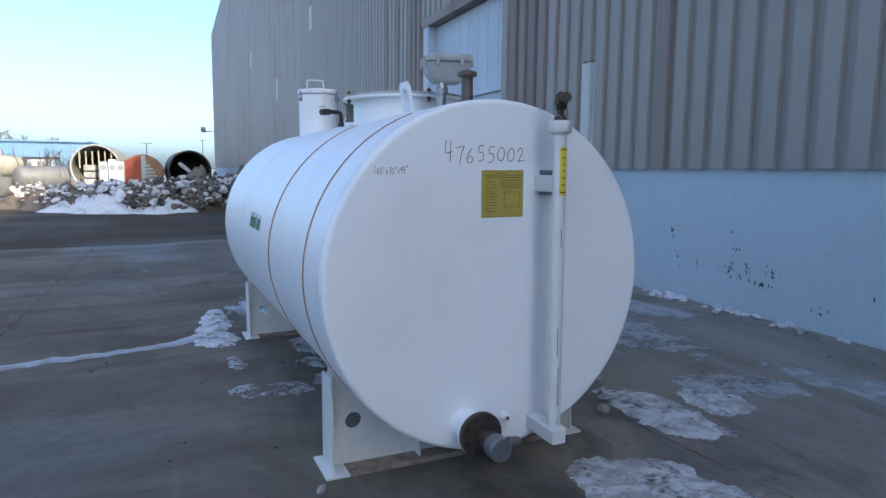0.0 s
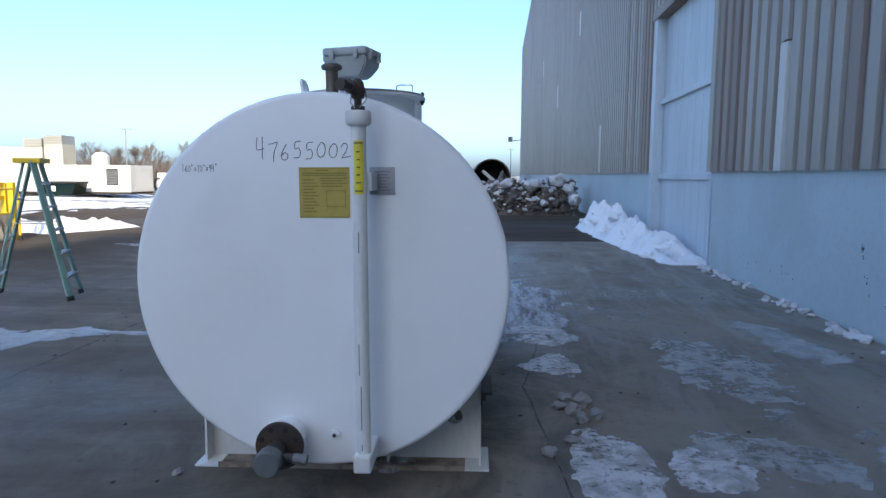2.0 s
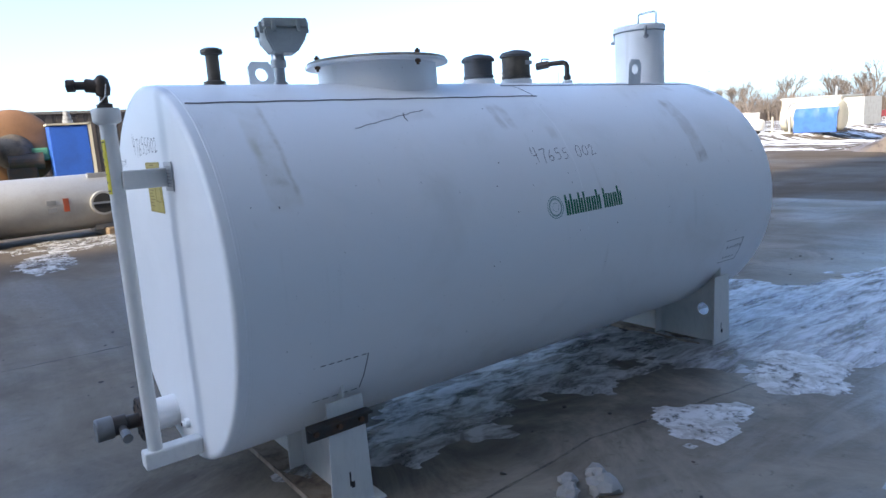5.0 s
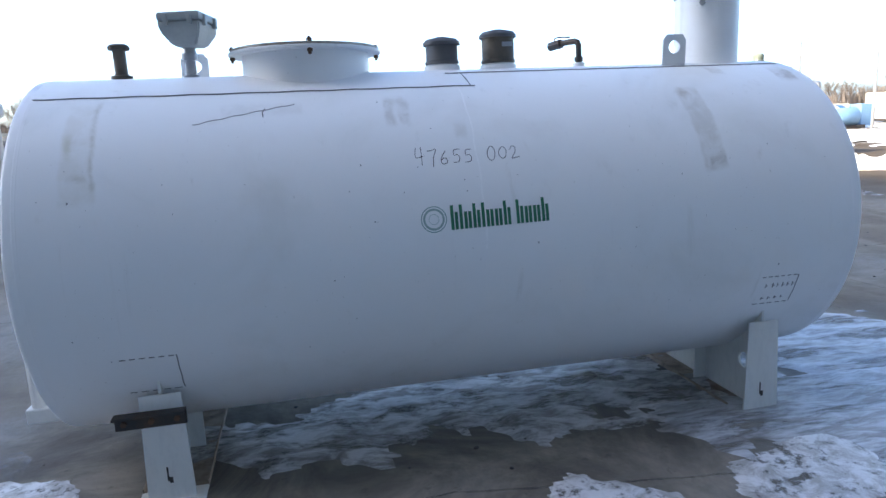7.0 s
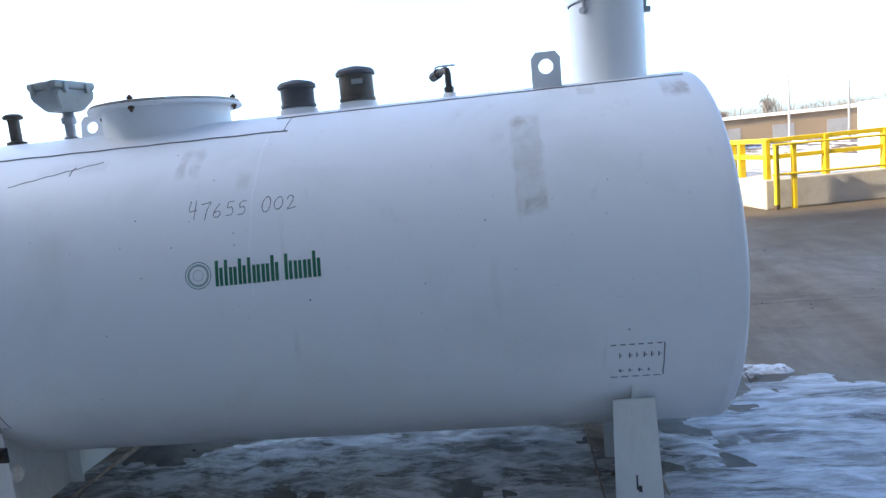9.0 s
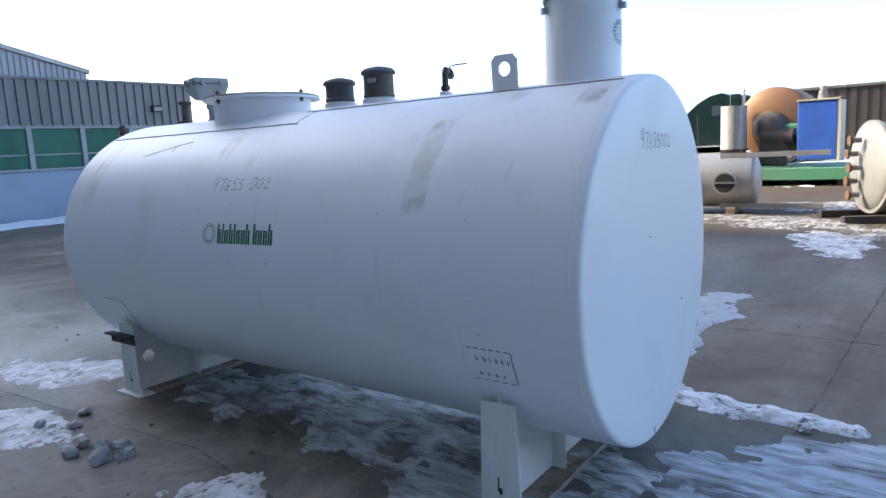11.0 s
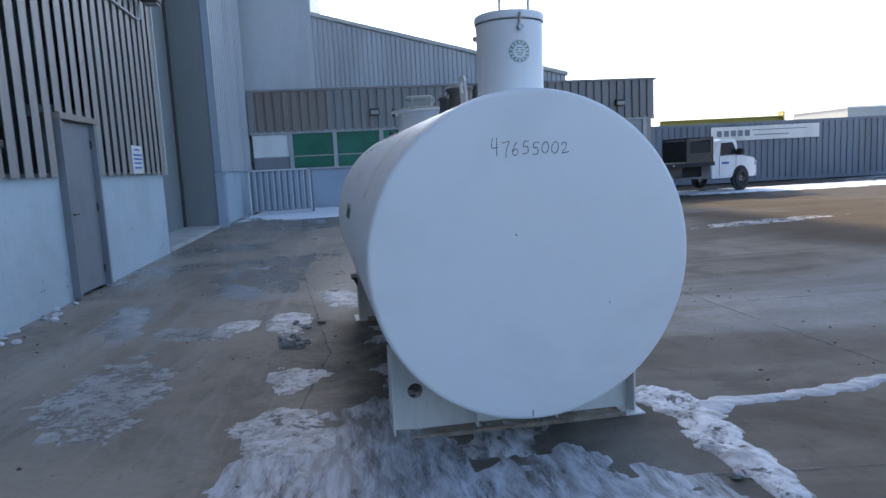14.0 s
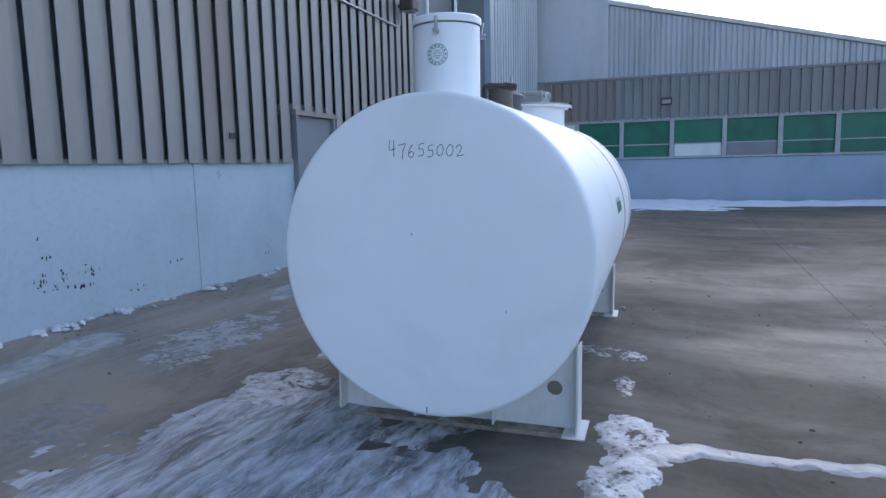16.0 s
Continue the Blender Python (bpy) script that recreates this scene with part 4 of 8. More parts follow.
def tank():
    t = thing("storage_tank", "horizontal white steel storage tank on two saddles, scuffed and rust-streaked", "storage tank")
    t.matrix_basis = pose(0.029, 0.001, -0.059, -0.068, -0.574, 2.008)
    prof = [(TR - 0.006, 0.044), (TR, 0.050), (TR, TL - 0.050), (TR - 0.006, TL - 0.044)]
    shell = part("shell", L(prof, 160, YAX), TANK, t, smooth=True)
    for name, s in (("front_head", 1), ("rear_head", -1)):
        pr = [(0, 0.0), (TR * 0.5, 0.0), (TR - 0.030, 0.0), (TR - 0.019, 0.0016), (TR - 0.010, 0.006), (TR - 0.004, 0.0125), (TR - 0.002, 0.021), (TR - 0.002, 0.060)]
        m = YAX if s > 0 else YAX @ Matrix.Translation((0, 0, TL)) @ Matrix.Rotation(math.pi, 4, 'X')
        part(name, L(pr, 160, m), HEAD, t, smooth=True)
    # long seam steps on the upper side, and the girth seams
    bm = bmesh.new()
    for a, y0, y1 in ((0.51, 0.06, 2.10), (0.285, 1.99, 4.00)):
        pts = [on_shell(y0 + (y1 - y0) * i / 40, a + 0.003 * math.sin(i * 1.3), 0.0005) for i in range(41)]
        pipe(bm, pts, 0.0045, 6)
    pipe(bm, [on_shell(2.074, 0.285, 0.0), on_shell(2.076, 0.40, 0.0), on_shell(2.08, 0.51, 0.0)], 0.003, 6)
    part("seam", bm, FADEDINK, shell, "dark lap seam")
    for y in (0.064, TL - 0.064):
        part("rim_seam", L([(TR + 0.0006, y - 0.0025), (TR + 0.0012, y), (TR + 0.0006, y + 0.0025)], 120, YAX), TANK, shell, "white lap seam round the rim")
    # rusty bands on the far side
    for y, w, lean in ((1.29, 0.013, 0.13), (0.355, 0.008, 0.025)):
        part("band", shell_strip(bmesh.new(), y - w, y + w, -2.35, -0.36, 0.0008, 0.003, 50, 0.0015, lean), ORANGE, shell, "narrow rusty orange band")

    # saddles
    for ys in (0.495, 3.600):
        s = thing("saddle", "", "")
        s.parent = t
        s.matrix_basis = pose(0, ys, 0)
        out = []
        n = 40
        xe = 0.745
        ztop = TZ - math.sqrt(TR ** 2 - xe ** 2) - 0.002
        for i in range(n + 1):
            x = -xe + 2 * xe * i / n
            out.append((x, TZ - math.sqrt((TR + 0.001) ** 2 - x * x)))
        out += [(xe, 0.012), (-xe, 0.012)]
        part("web", pierced(out, [(-0.610, 0.250, 0.046), (0.610, 0.250, 0.046)], 0.006), WHITEPAINT, s)
        for sx in (-1, 1):
            bm = prism(bmesh.new(), [(-0.105, 0.012), (0.105, 0.012), (0.090, ztop - 0.06), (-0.090, ztop - 0.06)], 0, 0.011,
                       m=Matrix.Translation((sx * (xe + 0.006) + 0.0055, 0, 0)) @ Matrix.Rotation(radians(90), 4, 'Z'))
            part("end_plate", bm, WHITEPAINT, s)
            part("foot", B(sx * 0.735 - 0.065, sx * 0.735 + 0.065, -0.150, 0.150, 0.0, 0.012, bevel=0.003), WHITEPAINT, s, "chipped white foot plate")
        part("paint_chip", B(xe + 0.0125, xe + 0.0135, -0.012, -0.004, 0.10, 0.17), DARKSTEEL, s, "dark chip in the paint")
        part("paint_chip", B(xe + 0.0125, xe + 0.0135, -0.004, 0.012, 0.09, 0.12), DARKSTEEL, s, "dark chip in the paint")
        for x in (-0.25, 0.25):
            part("gusset", B(x - 0.005, x + 0.005, -0.085, -0.007, 0.014, 0.30), WHITEPAINT, s)
        for x in (-0.25, 0.25):
            part("gusset", B(x - 0.005, x + 0.005, 0.007, 0.085, 0.014, 0.30), WHITEPAINT, s)
        for sy in (-1, 1):
            part("base_angle", B(-0.67, 0.67, sy * 0.146 - 0.004, sy * 0.146 + 0.004, 0.0, 0.030, bevel=0.001), FLAKED, s, "rusty base angle with flaking paint")
        part("base_plate", B(-0.668, 0.668, -0.141, 0.141, 0.001, 0.010, bevel=0.002), FLAKED, s, "rusty base plate with flaking white paint")

    # bolted bracket over the near foot
    bm = B(0.755, 0.768, 0.295, 0.600, 0.375, 0.450, bevel=0.003)
    box(bm, 0.755, 0.815, 0.295, 0.600, 0.438, 0.452, bevel=0.003)
    br = part("bracket", bm, DARKSTEEL, t, "dark steel bracket with bolts")
    for y in (0.335, 0.45, 0.56):
        part("bolt", R((0.766, y, 0.408), (0.782, y, 0.408), 0.014, 6), RUST, br)
    # worn outlines of old patches
    for y0, y1, a0, a1 in ((0.36, 0.60, 1.97, 2.22), (3.50, 3.725, 1.88, 2.08)):
        bm = bmesh.new()
        for k in range(6):
            ya, yb = y0 + (y1 - y0) * k / 6 + 0.006, y0 + (y1 - y0) * (k + 0.75) / 6
            shell_strip(bm, ya, yb, a0, a0 + 0.006, 0.0006, 0.0008, 2)
        shell_strip(bm, y1 - 0.003, y1 + 0.002, a0, a1, 0.0006, 0.0008, 8, 0.001)
        for k in range(5):
            ya = y0 + (y1 - y0) * k / 5 + 0.004
            shell_strip(bm, ya, ya + 0.03, a1, a1 + 0.005, 0.0006, 0.0008, 2)
        part("scratch", bm, FADEDINK, shell, "dark scratched outline")
    part("scuff", shell_strip(bmesh.new(), 2.004, 2.012, 0.53, 1.55, 0.0006, 0.0008, 14, 0.004), WHITELINE, shell, "pale scratch")

    bm = pipe(bmesh.new(), [on_shell(0.746 + 0.030 * k, 0.774 - 0.0089 * k + 0.004 * math.sin(k * 1.9), 0.0) for k in range(16)], 0.0022, 5)
    pipe(bm, [on_shell(1.062, 0.665, 0.0), on_shell(1.050, 0.70, 0.0), on_shell(1.052, 0.735, 0.0)], 0.003, 5)
    part("scuff", bm, FADEDINK, shell, "dark scuff")

    # small marks low on the shell, on the heads and on the saddles
    bm = bmesh.new()
    for k, (y, a, w, h) in enumerate(((3.540, 1.93, 0.012, 0.03), (3.580, 1.93, 0.016, 0.03), (3.610, 1.93, 0.010, 0.03), (3.640, 1.93, 0.016, 0.03), (3.670, 1.93, 0.014, 0.03), (3.700, 1.93, 0.012, 0.03), (3.540, 2.03, 0.02, 0.02), (3.580, 2.03, 0.018, 0.02), (3.620, 2.03, 0.02, 0.02), (3.660, 2.03, 0.012, 0.02))):
        shell_strip(bm, y, y + w * 0.4, a, a + h, 0.0006, 0.0008, 2)
        shell_strip(bm, y, y + w, a + h * 0.45, a + h * 0.6, 0.0007, 0.0008, 2)
    part("marker_note", bm, FADEDINK, shell, "small unreadable marker note")["kind"] = "stuff"
    bm = bmesh.new()
    rs = random.Random(12)
    for k in range(46):
        y, a = rs.uniform(0.1, 3.95), rs.uniform(0.6, 2.1) if k % 4 else rs.uniform(1.05, 1.25)
        w = rs.uniform(0.002, 0.006)
        shell_strip(bm, y, y + w, a, a + w * rs.uniform(0.8, 1.6), 0.0006, 0.0008, 2)
    part("speck", bm, FADEDINK, shell, "scattered dark specks and chips")["kind"] = "stuff"
    for x, z, w, h in ((0.10, 1.20, 0.003, 0.005), (0.03, 0.22, 0.003, 0.018), (-0.42, 0.80, 0.002, 0.006)):
        part("scuff", B(x - w, x + w, TL + 0.0005, TL + 0.0025, z - h, z + h), FADEDINK, t, "small dark chip")
    # manway
    MY = 1.280
    mw = part("manway", L([(0.335, -0.16), (0.335, 0.125), (0.34, 0.128)], 64, Matrix.Translation((0, MY, TZ + TR - 0.02))), TANK, t, smooth=True)
    part("flange", L([(0.30, 0), (0.40, 0), (0.402, 0.004), (0.402, 0.014), (0.398, 0.017), (0.30, 0.018)], 64, Matrix.Translation((0, MY, 2.052))), TANK, mw, smooth=True)
    part("cover", L([(0, 0.014), (0.385, 0.012), (0.392, 0.009), (0.392, 0.0), (0, 0)], 64, Matrix.Translation((0, MY, 2.072))), RIM, mw, "rust-edged cover plate", smooth=True)
    for k in range(4):
        a = 2 * math.pi * (k + 0.02) / 4
        x, y = 0.382 * math.cos(a), MY + 0.382 * math.sin(a)
        bm = R((x, y, 2.022), (x, y, 2.105), 0.008, 8)
        rod(bm, (x, y, 2.085), (x, y, 2.097), 0.015, 6)
        rod(bm, (x, y, 2.035), (x, y, 2.049), 0.015, 6)
        part("bolt", bm, RUST, mw)

    # the tall spill container with its lid
    SYC = 3.700
    c = part("spill_container", L([(0.185, -0.10), (0.185, 0.405), (0.178, 0.407)], 48, Matrix.Translation((0, SYC, TZ + TR - 0.03))), TANK, t, smooth=True)
    part("lid", L([(0.190, 0.0), (0.194, 0.004), (0.194, 0.036), (0.186, 0.044), (0.0, 0.052)], 48, Matrix.Translation((0, SYC, 2.338))), TANK, c, smooth=True)
    HY = SYC + 0.10
    hb = pipe(bmesh.new(), [(-0.081, HY, 2.38), (-0.081, HY, 2.475), (-0.075, HY, 2.487), (-0.063, HY, 2.492), (0.063, HY, 2.492), (0.075, HY, 2.487), (0.081, HY, 2.475), (0.081, HY, 2.38)], 0.008, 8)
    part("handle", hb, WHITEPAINT, c, "white bent-bar handle")
    for a in (90, 200, 320):
        d = Vector((math.cos(radians(a)), math.sin(radians(a)), 0))
        o = Vector((0, SYC, 0)) + d * 0.19
        bm = R(o + Vector((0, 0, 2.275)), o + d * 0.012 + Vector((0, 0, 2.362)), 0.009, 8)
        rod(bm, o + Vector((0, 0, 2.285)), o + d * 0.03 + Vector((0, 0, 2.285)), 0.016, 8)
        part("latch", bm, STEEL, c, "small steel toggle latch")

    def can_disc(bm, r0, r1, out):
        n = 36
        vs = []
        for i in range(n):
            a = 2 * math.pi * i / n
            row = []
            for r in (r0, r1):
                u, v = r * math.cos(a), r * math.sin(a)
                th = u / 0.185
                row.append(bm.verts.new((-(0.185 + out) * math.sin(th), SYC + (0.185 + out) * math.cos(th), 2.163 + v)))
            vs.append(row)
        for p, q in zip(vs, vs[1:] + vs[:1]):
            bm.faces.new((p[0], q[0], q[1], p[1]))
        return bm
    part("emblem_ring", can_disc(bmesh.new(), 0.054, 0.058, 0.0015), EMBLEM, c, "thin green ring of the maker's emblem")
    part("emblem_ring", can_disc(bmesh.new(), 0.036, 0.039, 0.0015), EMBLEM, c, "thin green ring of the maker's emblem")
    for k in range(14):
        bm = bmesh.new()
        a = 2 * math.pi * k / 14
        r0, r1, w = 0.042, 0.051, 0.006
        vs = []
        for r, q in ((r0, -w), (r0, w), (r1, w), (r1, -w)):
            u, v = r * math.cos(a) - q * math.sin(a), r * math.sin(a) + q * math.cos(a)
            th = u / 0.185
            vs.append(bm.verts.new((-(0.1865) * math.sin(th), SYC + 0.1865 * math.cos(th), 2.163 + v)))
        bm.faces.new(vs)
        part("emblem_bar", bm, EMBLEM, c)
    for v0, w in ((0.016, 0.016), (0.004, 0.026), (-0.010, 0.022), (-0.022, 0.012)):
        bm = bmesh.new()
        q = [(-w, v0), (w, v0), (w, v0 + 0.006), (-w, v0 + 0.006)]
        bm.faces.new([bm.verts.new((-0.1865 * math.sin(u / 0.185), SYC + 0.1865 * math.cos(u / 0.185), 2.163 + v)) for u, v in q])
        part("emblem_bar", bm, PALEGREEN, c)

    # lifting lugs
    def lug(x, y, sx, lean):
        m = Matrix.Translation((x, y, TZ + math.sqrt(TR ** 2 - x * x) - 0.015)) @ Matrix.Rotation(lean, 4, 'Y') @ Matrix.Rotation(radians(90), 4, 'Z')
        bm = bmesh.new()
        out = [(-0.072, 0), (-0.072, 0.155), (-0.048, 0.185), (0.048, 0.185), (0.072, 0.155), (0.072, 0)]
        n = 24
        hole = [(0.036 * math.cos(2 * math.pi * i / n), 0.115 + 0.036 * math.sin(2 * math.pi * i / n)) for i in range(n)]
        rings = []
        for yy in (-0.007, 0.007):
            a = [bm.verts.new((px, yy, pz)) for px, pz in out]
            h = [bm.verts.new((px, yy, pz)) for px, pz in hole]
            ea = [bm.edges.new((a[i], a[(i + 1) % len(a)])) for i in range(len(a))]
            eh = [bm.edges.new((h[i], h[(i + 1) % n])) for i in range(n)]
            bmesh.ops.triangle_fill(bm, edges=ea + eh, use_beauty=True)
            rings.append((a, h))
        for k in (0, 1):
            p, q = rings[0][k], rings[1][k]
            for i in range(len(p)):
                bm.faces.new((p[i], p[(i + 1) % len(p)], q[(i + 1) % len(p)], q[i]))
        bmesh.ops.transform(bm, verts=bm.verts, matrix=m)
        part("lifting_lug", bm, TANK, t)
    lug(0.19, 3.365, 1, 0.06)
    lug(-0.20, 0.678, -1, -0.18)

    # vents and fittings along the top
    TOP = TZ + TR
    v = part("vent_pipe", L([(0.052, -0.02), (0.052, 0.018), (0.034, 0.022), (0.031, 0.03), (0.031, 0.14), (0.034, 0.15)], 24, Matrix.Translation((0, 0.345, TOP))), BRASS, t, "rusty brown vent pipe", smooth=True)
    part("cap", L([(0.034, 0), (0.050, 0.004), (0.053, 0.014), (0.050, 0.024), (0.036, 0.032), (0, 0.034)], 24, Matrix.Translation((0, 0.345, TOP + 0.143))), BRASS, v, "mushroom cap", smooth=True)

    def hood(y, h, r, mat, label):
        e = part("emergency_vent", L([(r + 0.01, -0.03), (r + 0.01, 0.022), (r - 0.004, 0.026), (r - 0.004, h - 0.045)], 36, Matrix.Translation((0, y, TOP))), TANK, t, smooth=True)
        part("body", L([(r - 0.002, 0.0), (r + 0.004, 0.004), (r + 0.004, 0.018), (r - 0.002, 0.022), (r - 0.002, h - 0.075), (r + 0.002, h - 0.07)], 36, Matrix.Translation((0, y, TOP + 0.03))), mat, e, label, smooth=True)
        part("cap", L([(r - 0.01, -0.012), (r + 0.012, -0.012), (r + 0.012, 0.004), (r - 0.004, 0.020), (0.03, 0.034), (0, 0.035)], 36, Matrix.Translation((0, y, TOP + h - 0.035))), VENT, e, "dark domed cap", smooth=True)
        return e
    hood(2.033, 0.182, 0.092, VENT, "dark grey emergency vent")
    e2 = hood(2.364, 0.217, 0.094, BRASS, "brown weathered emergency vent")
    part("name_plate", B(0.091, 0.096, 2.36, 2.42, TOP + 0.115, TOP + 0.140), STEEL, e2)

    # ball valve with lever
    bm = R((0, 2.862, TOP - 0.01), (0, 2.862, TOP + 0.022), 0.036, 20)
    part("boss", bm, TANK, t)
    bm = pipe(bmesh.new(), [(0, 2.862, TOP + 0.015), (0, 2.862, TOP + 0.12), (-0.006, 2.859, TOP + 0.138), (-0.025, 2.85, TOP + 0.148), (-0.10, 2.812, TOP + 0.148), (-0.15, 2.787, TOP + 0.142)], 0.018, 10)
    rod(bm, (-0.12, 2.802, TOP + 0.146), (-0.20, 2.762, TOP + 0.138), 0.027, 8)
    rod(bm, (0.0, 2.862, TOP + 0.03), (0.0, 2.862, TOP + 0.055), 0.027, 8)
    v = part("ball_valve", bm, DARKSTEEL, t, "dark ball valve with lever", smooth=True)
    bm = pipe(bmesh.new(), [(-0.165, 2.78, TOP + 0.15), (-0.168, 2.78, TOP + 0.182), (-0.172, 2.80, TOP + 0.190), (-0.19, 2.89, TOP + 0.192)], 0.005, 6)
    part("lever", bm, STEEL, v)

    # junction box on a stem
    JB = Matrix.Translation((0.04, 0.70, TOP)) @ Matrix.Rotation(radians(-14), 4, 'Z')
    js = part("gauge_stem", L([(0.040, -0.02), (0.040, 0.012), (0.028, 0.016), (0.028, 0.085), (0.038, 0.088), (0.040, 0.120), (0.034, 0.128), (0.030, 0.17)], 20, Matrix.Translation((0, 0.685, TOP))), STEEL, t, "grey pipe stem with union nut", smooth=True)
    bm = bmesh.new()
    lo = [bm.verts.new((x, y, 0.150)) for x, y in ((-0.075, -0.060), (0.075, -0.060), (0.075, 0.060), (-0.075, 0.060))]
    mid = [bm.verts.new((x, y, 0.215)) for x, y in ((-0.122, -0.100), (0.122, -0.100), (0.122, 0.100), (-0.122, 0.100))]
    top = [bm.verts.new((x, y, 0.262)) for x, y in ((-0.125, -0.104), (0.125, -0.104), (0.125, 0.104), (-0.125, 0.104))]
    bm.faces.new(lo[::-1])
    bm.faces.new(top)
    for p, q in ((lo, mid), (mid, top)):
        for k in range(4):
            bm.faces.new((p[k], p[(k + 1) % 4], q[(k + 1) % 4], q[k]))
    bmesh.ops.bevel(bm, geom=list(bm.edges), offset=0.008, segments=2, affect='EDGES')
    bmesh.ops.transform(bm, verts=bm.verts, matrix=JB)
    part("junction_box", bm, BOXGREY, js, "grey-green enamelled junction box", smooth=True)
    part("cover", B(-0.131, 0.131, -0.110, 0.110, 0.264, 0.308, bevel=0.014, m=JB), BOXGREY, js, smooth=True)
    for x, y in ((-0.133, -0.06), (-0.133, 0.06), (0.133, -0.06), (0.133, 0.06), (-0.07, -0.112), (0.07, -0.112), (-0.07, 0.112), (0.07, 0.112)):
        part("cover_bolt", B(x - 0.012, x + 0.012, y - 0.010, y + 0.010, 0.242, 0.296, bevel=0.003, m=JB), BOXGREY, js)

    # gauge pipe in front of the head
    PX, PY = 0.227, -0.200
    g = part("gauge_pipe", L([(0.032, 0.30), (0.032, 1.80)], 28, Matrix.Translation((PX, PY, 0))), WHITEPAINT, t, "white sight-gauge pipe, chipped", smooth=True)
    part("cap", L([(0.034, -0.012), (0.050, -0.004), (0.055, 0.004), (0.055, 0.048), (0.051, 0.054), (0.02, 0.056), (0, 0.056)], 28, Matrix.Translation((PX, PY, 1.79))), WHITEPAINT, g, smooth=True)
    part("bracket", B(PX - 0.040, PX + 0.040, PY - 0.055, 0.0, 0.258, 0.338, bevel=0.010), WHITEPAINT, g, "white square-tube bracket")
    part("bracket", B(PX - 0.014, PX + 0.05, PY + 0.02, 0.0, 1.505, 1.585, bevel=0.004), WHITEPAINT, g)
    part("scale_strip", L([(0.0332, 1.492), (0.0332, 1.718)], 16, Matrix.Translation((PX, PY, 0)), a0=radians(240), a1=radians(315)), GAUGEYEL, g, "yellow level scale with black marks")
    bm = bmesh.new()
    for z, k in ((1.708, 1.0), (1.671, 0.4), (1.638, 0.35), (1.606, 0.4), (1.574, 0.4), (1.541, 0.5), (1.506, 0.9)):
        a = radians(243 + (1 - k) * 28)
        lathe(bm, [(0.0338, z - 0.0025), (0.0338, z + 0.0025)], 10, Matrix.Translation((PX, PY, 0)), a, radians(243 + 66 * k + (1 - k) * 28))
    part("scale_marks", bm, INK, g)["kind"] = "stuff"
    for z0, z1, a in ((1.24, 1.33, 262), (0.70, 0.84, 250), (0.45, 0.65, 262), (0.355, 0.385, 262)):
        part("paint_chip", L([(0.0326, z0), (0.0326, z1)], 4, Matrix.Translation((PX, PY, 0)), a0=radians(a), a1=radians(a + 9)), GREYDOOR, g, "bare grey chip in the paint")
    # fitting on top
    e = part("elbow_fitting", L([(0.03, 0.0), (0.03, 0.02), (0.016, 0.024), (0.016, 0.05), (0.026, 0.055), (0.032, 0.085), (0.026, 0.12), (0.012, 0.135), (0, 0.138)], 18, Matrix.Translation((PX, PY, 1.842))), DARKSTEEL, g, "dark pipe fitting with side spout", smooth=True)
    bm = pipe(bmesh.new(), [(PX, PY, 1.926), (PX - 0.015, PY - 0.035, 1.938), (PX - 0.045, PY - 0.105, 1.940)], 0.017, 10)
    rod(bm, (PX - 0.040, PY - 0.094, 1.940), (PX - 0.051, PY - 0.120, 1.940), 0.025, 8)
    rod(bm, (PX - 0.004, PY - 0.010, 1.932), (PX - 0.024, PY - 0.056, 1.939), 0.028, 10)
    part("spout", bm, DARKSTEEL, e, smooth=True)
    bm = pipe(bmesh.new(), [(PX - 0.028, PY, 1.920), (PX - 0.032, PY, 1.880), (PX - 0.01, PY - 0.03, 1.855)], 0.003, 5)
    pipe(bm, [(PX + 0.03, PY + 0.01, 1.940), (PX + 0.036, PY, 1.890), (PX + 0.012, PY - 0.03, 1.855)], 0.003, 5)
    part("wire", bm, STEEL, e)

    # drain nozzle, flange and capped valve
    FX, FZ = -0.166, 0.346
    NY = Matrix.Translation((FX, 0, FZ)) @ Matrix.Rotation(radians(90), 4, 'X')
    n = part("drain_nozzle", L([(0.080, -0.02), (0.080, 0.13)], 28, NY), TANK, t, smooth=True)
    part("weld_collar", L([(0.112, 0.135), (0.112, 0.150), (0.02, 0.150), (0.02, 0.135), (0.112, 0.135)], 36, NY), TANK, n, smooth=True)
    fl = part("flange", L([(0.02, 0.152), (0.108, 0.152), (0.110, 0.156), (0.110, 0.176), (0.106, 0.180), (0.03, 0.180)], 40, NY), FLANGE, n, "rusty bolted flange", smooth=True)
    for k in range(8):
        a = 2 * math.pi * (k + 0.5) / 8
        o = Vector((FX + 0.085 * math.cos(a), -0.182, FZ + 0.085 * math.sin(a)))
        part("bolt_hole", R(o, o + Vector((0, -0.003, 0)), 0.012, 10), BLACK, fl)
    bm = lathe(bmesh.new(), [(0.036, 0.18), (0.036, 0.235), (0.048, 0.24), (0.048, 0.30), (0.034, 0.305)], 24, NY)
    rod(bm, (FX, -0.265, FZ - 0.0), (FX + 0.13, -0.265, FZ - 0.02), 0.020, 12)
    v = part("drain_valve", bm, DARKSTEEL, n, "dark drain valve with side nipple", smooth=True)
    part("nipple_end", R((FX + 0.09, -0.265, FZ - 0.014), (FX + 0.15, -0.265, FZ - 0.023), 0.024, 12), ZINC, n)
    part("end_cap", L([(0.054, 0.30), (0.057, 0.304), (0.057, 0.37), (0.052, 0.376), (0, 0.376)], 28, NY), ZINC, n, "dull grey end cap", smooth=True)
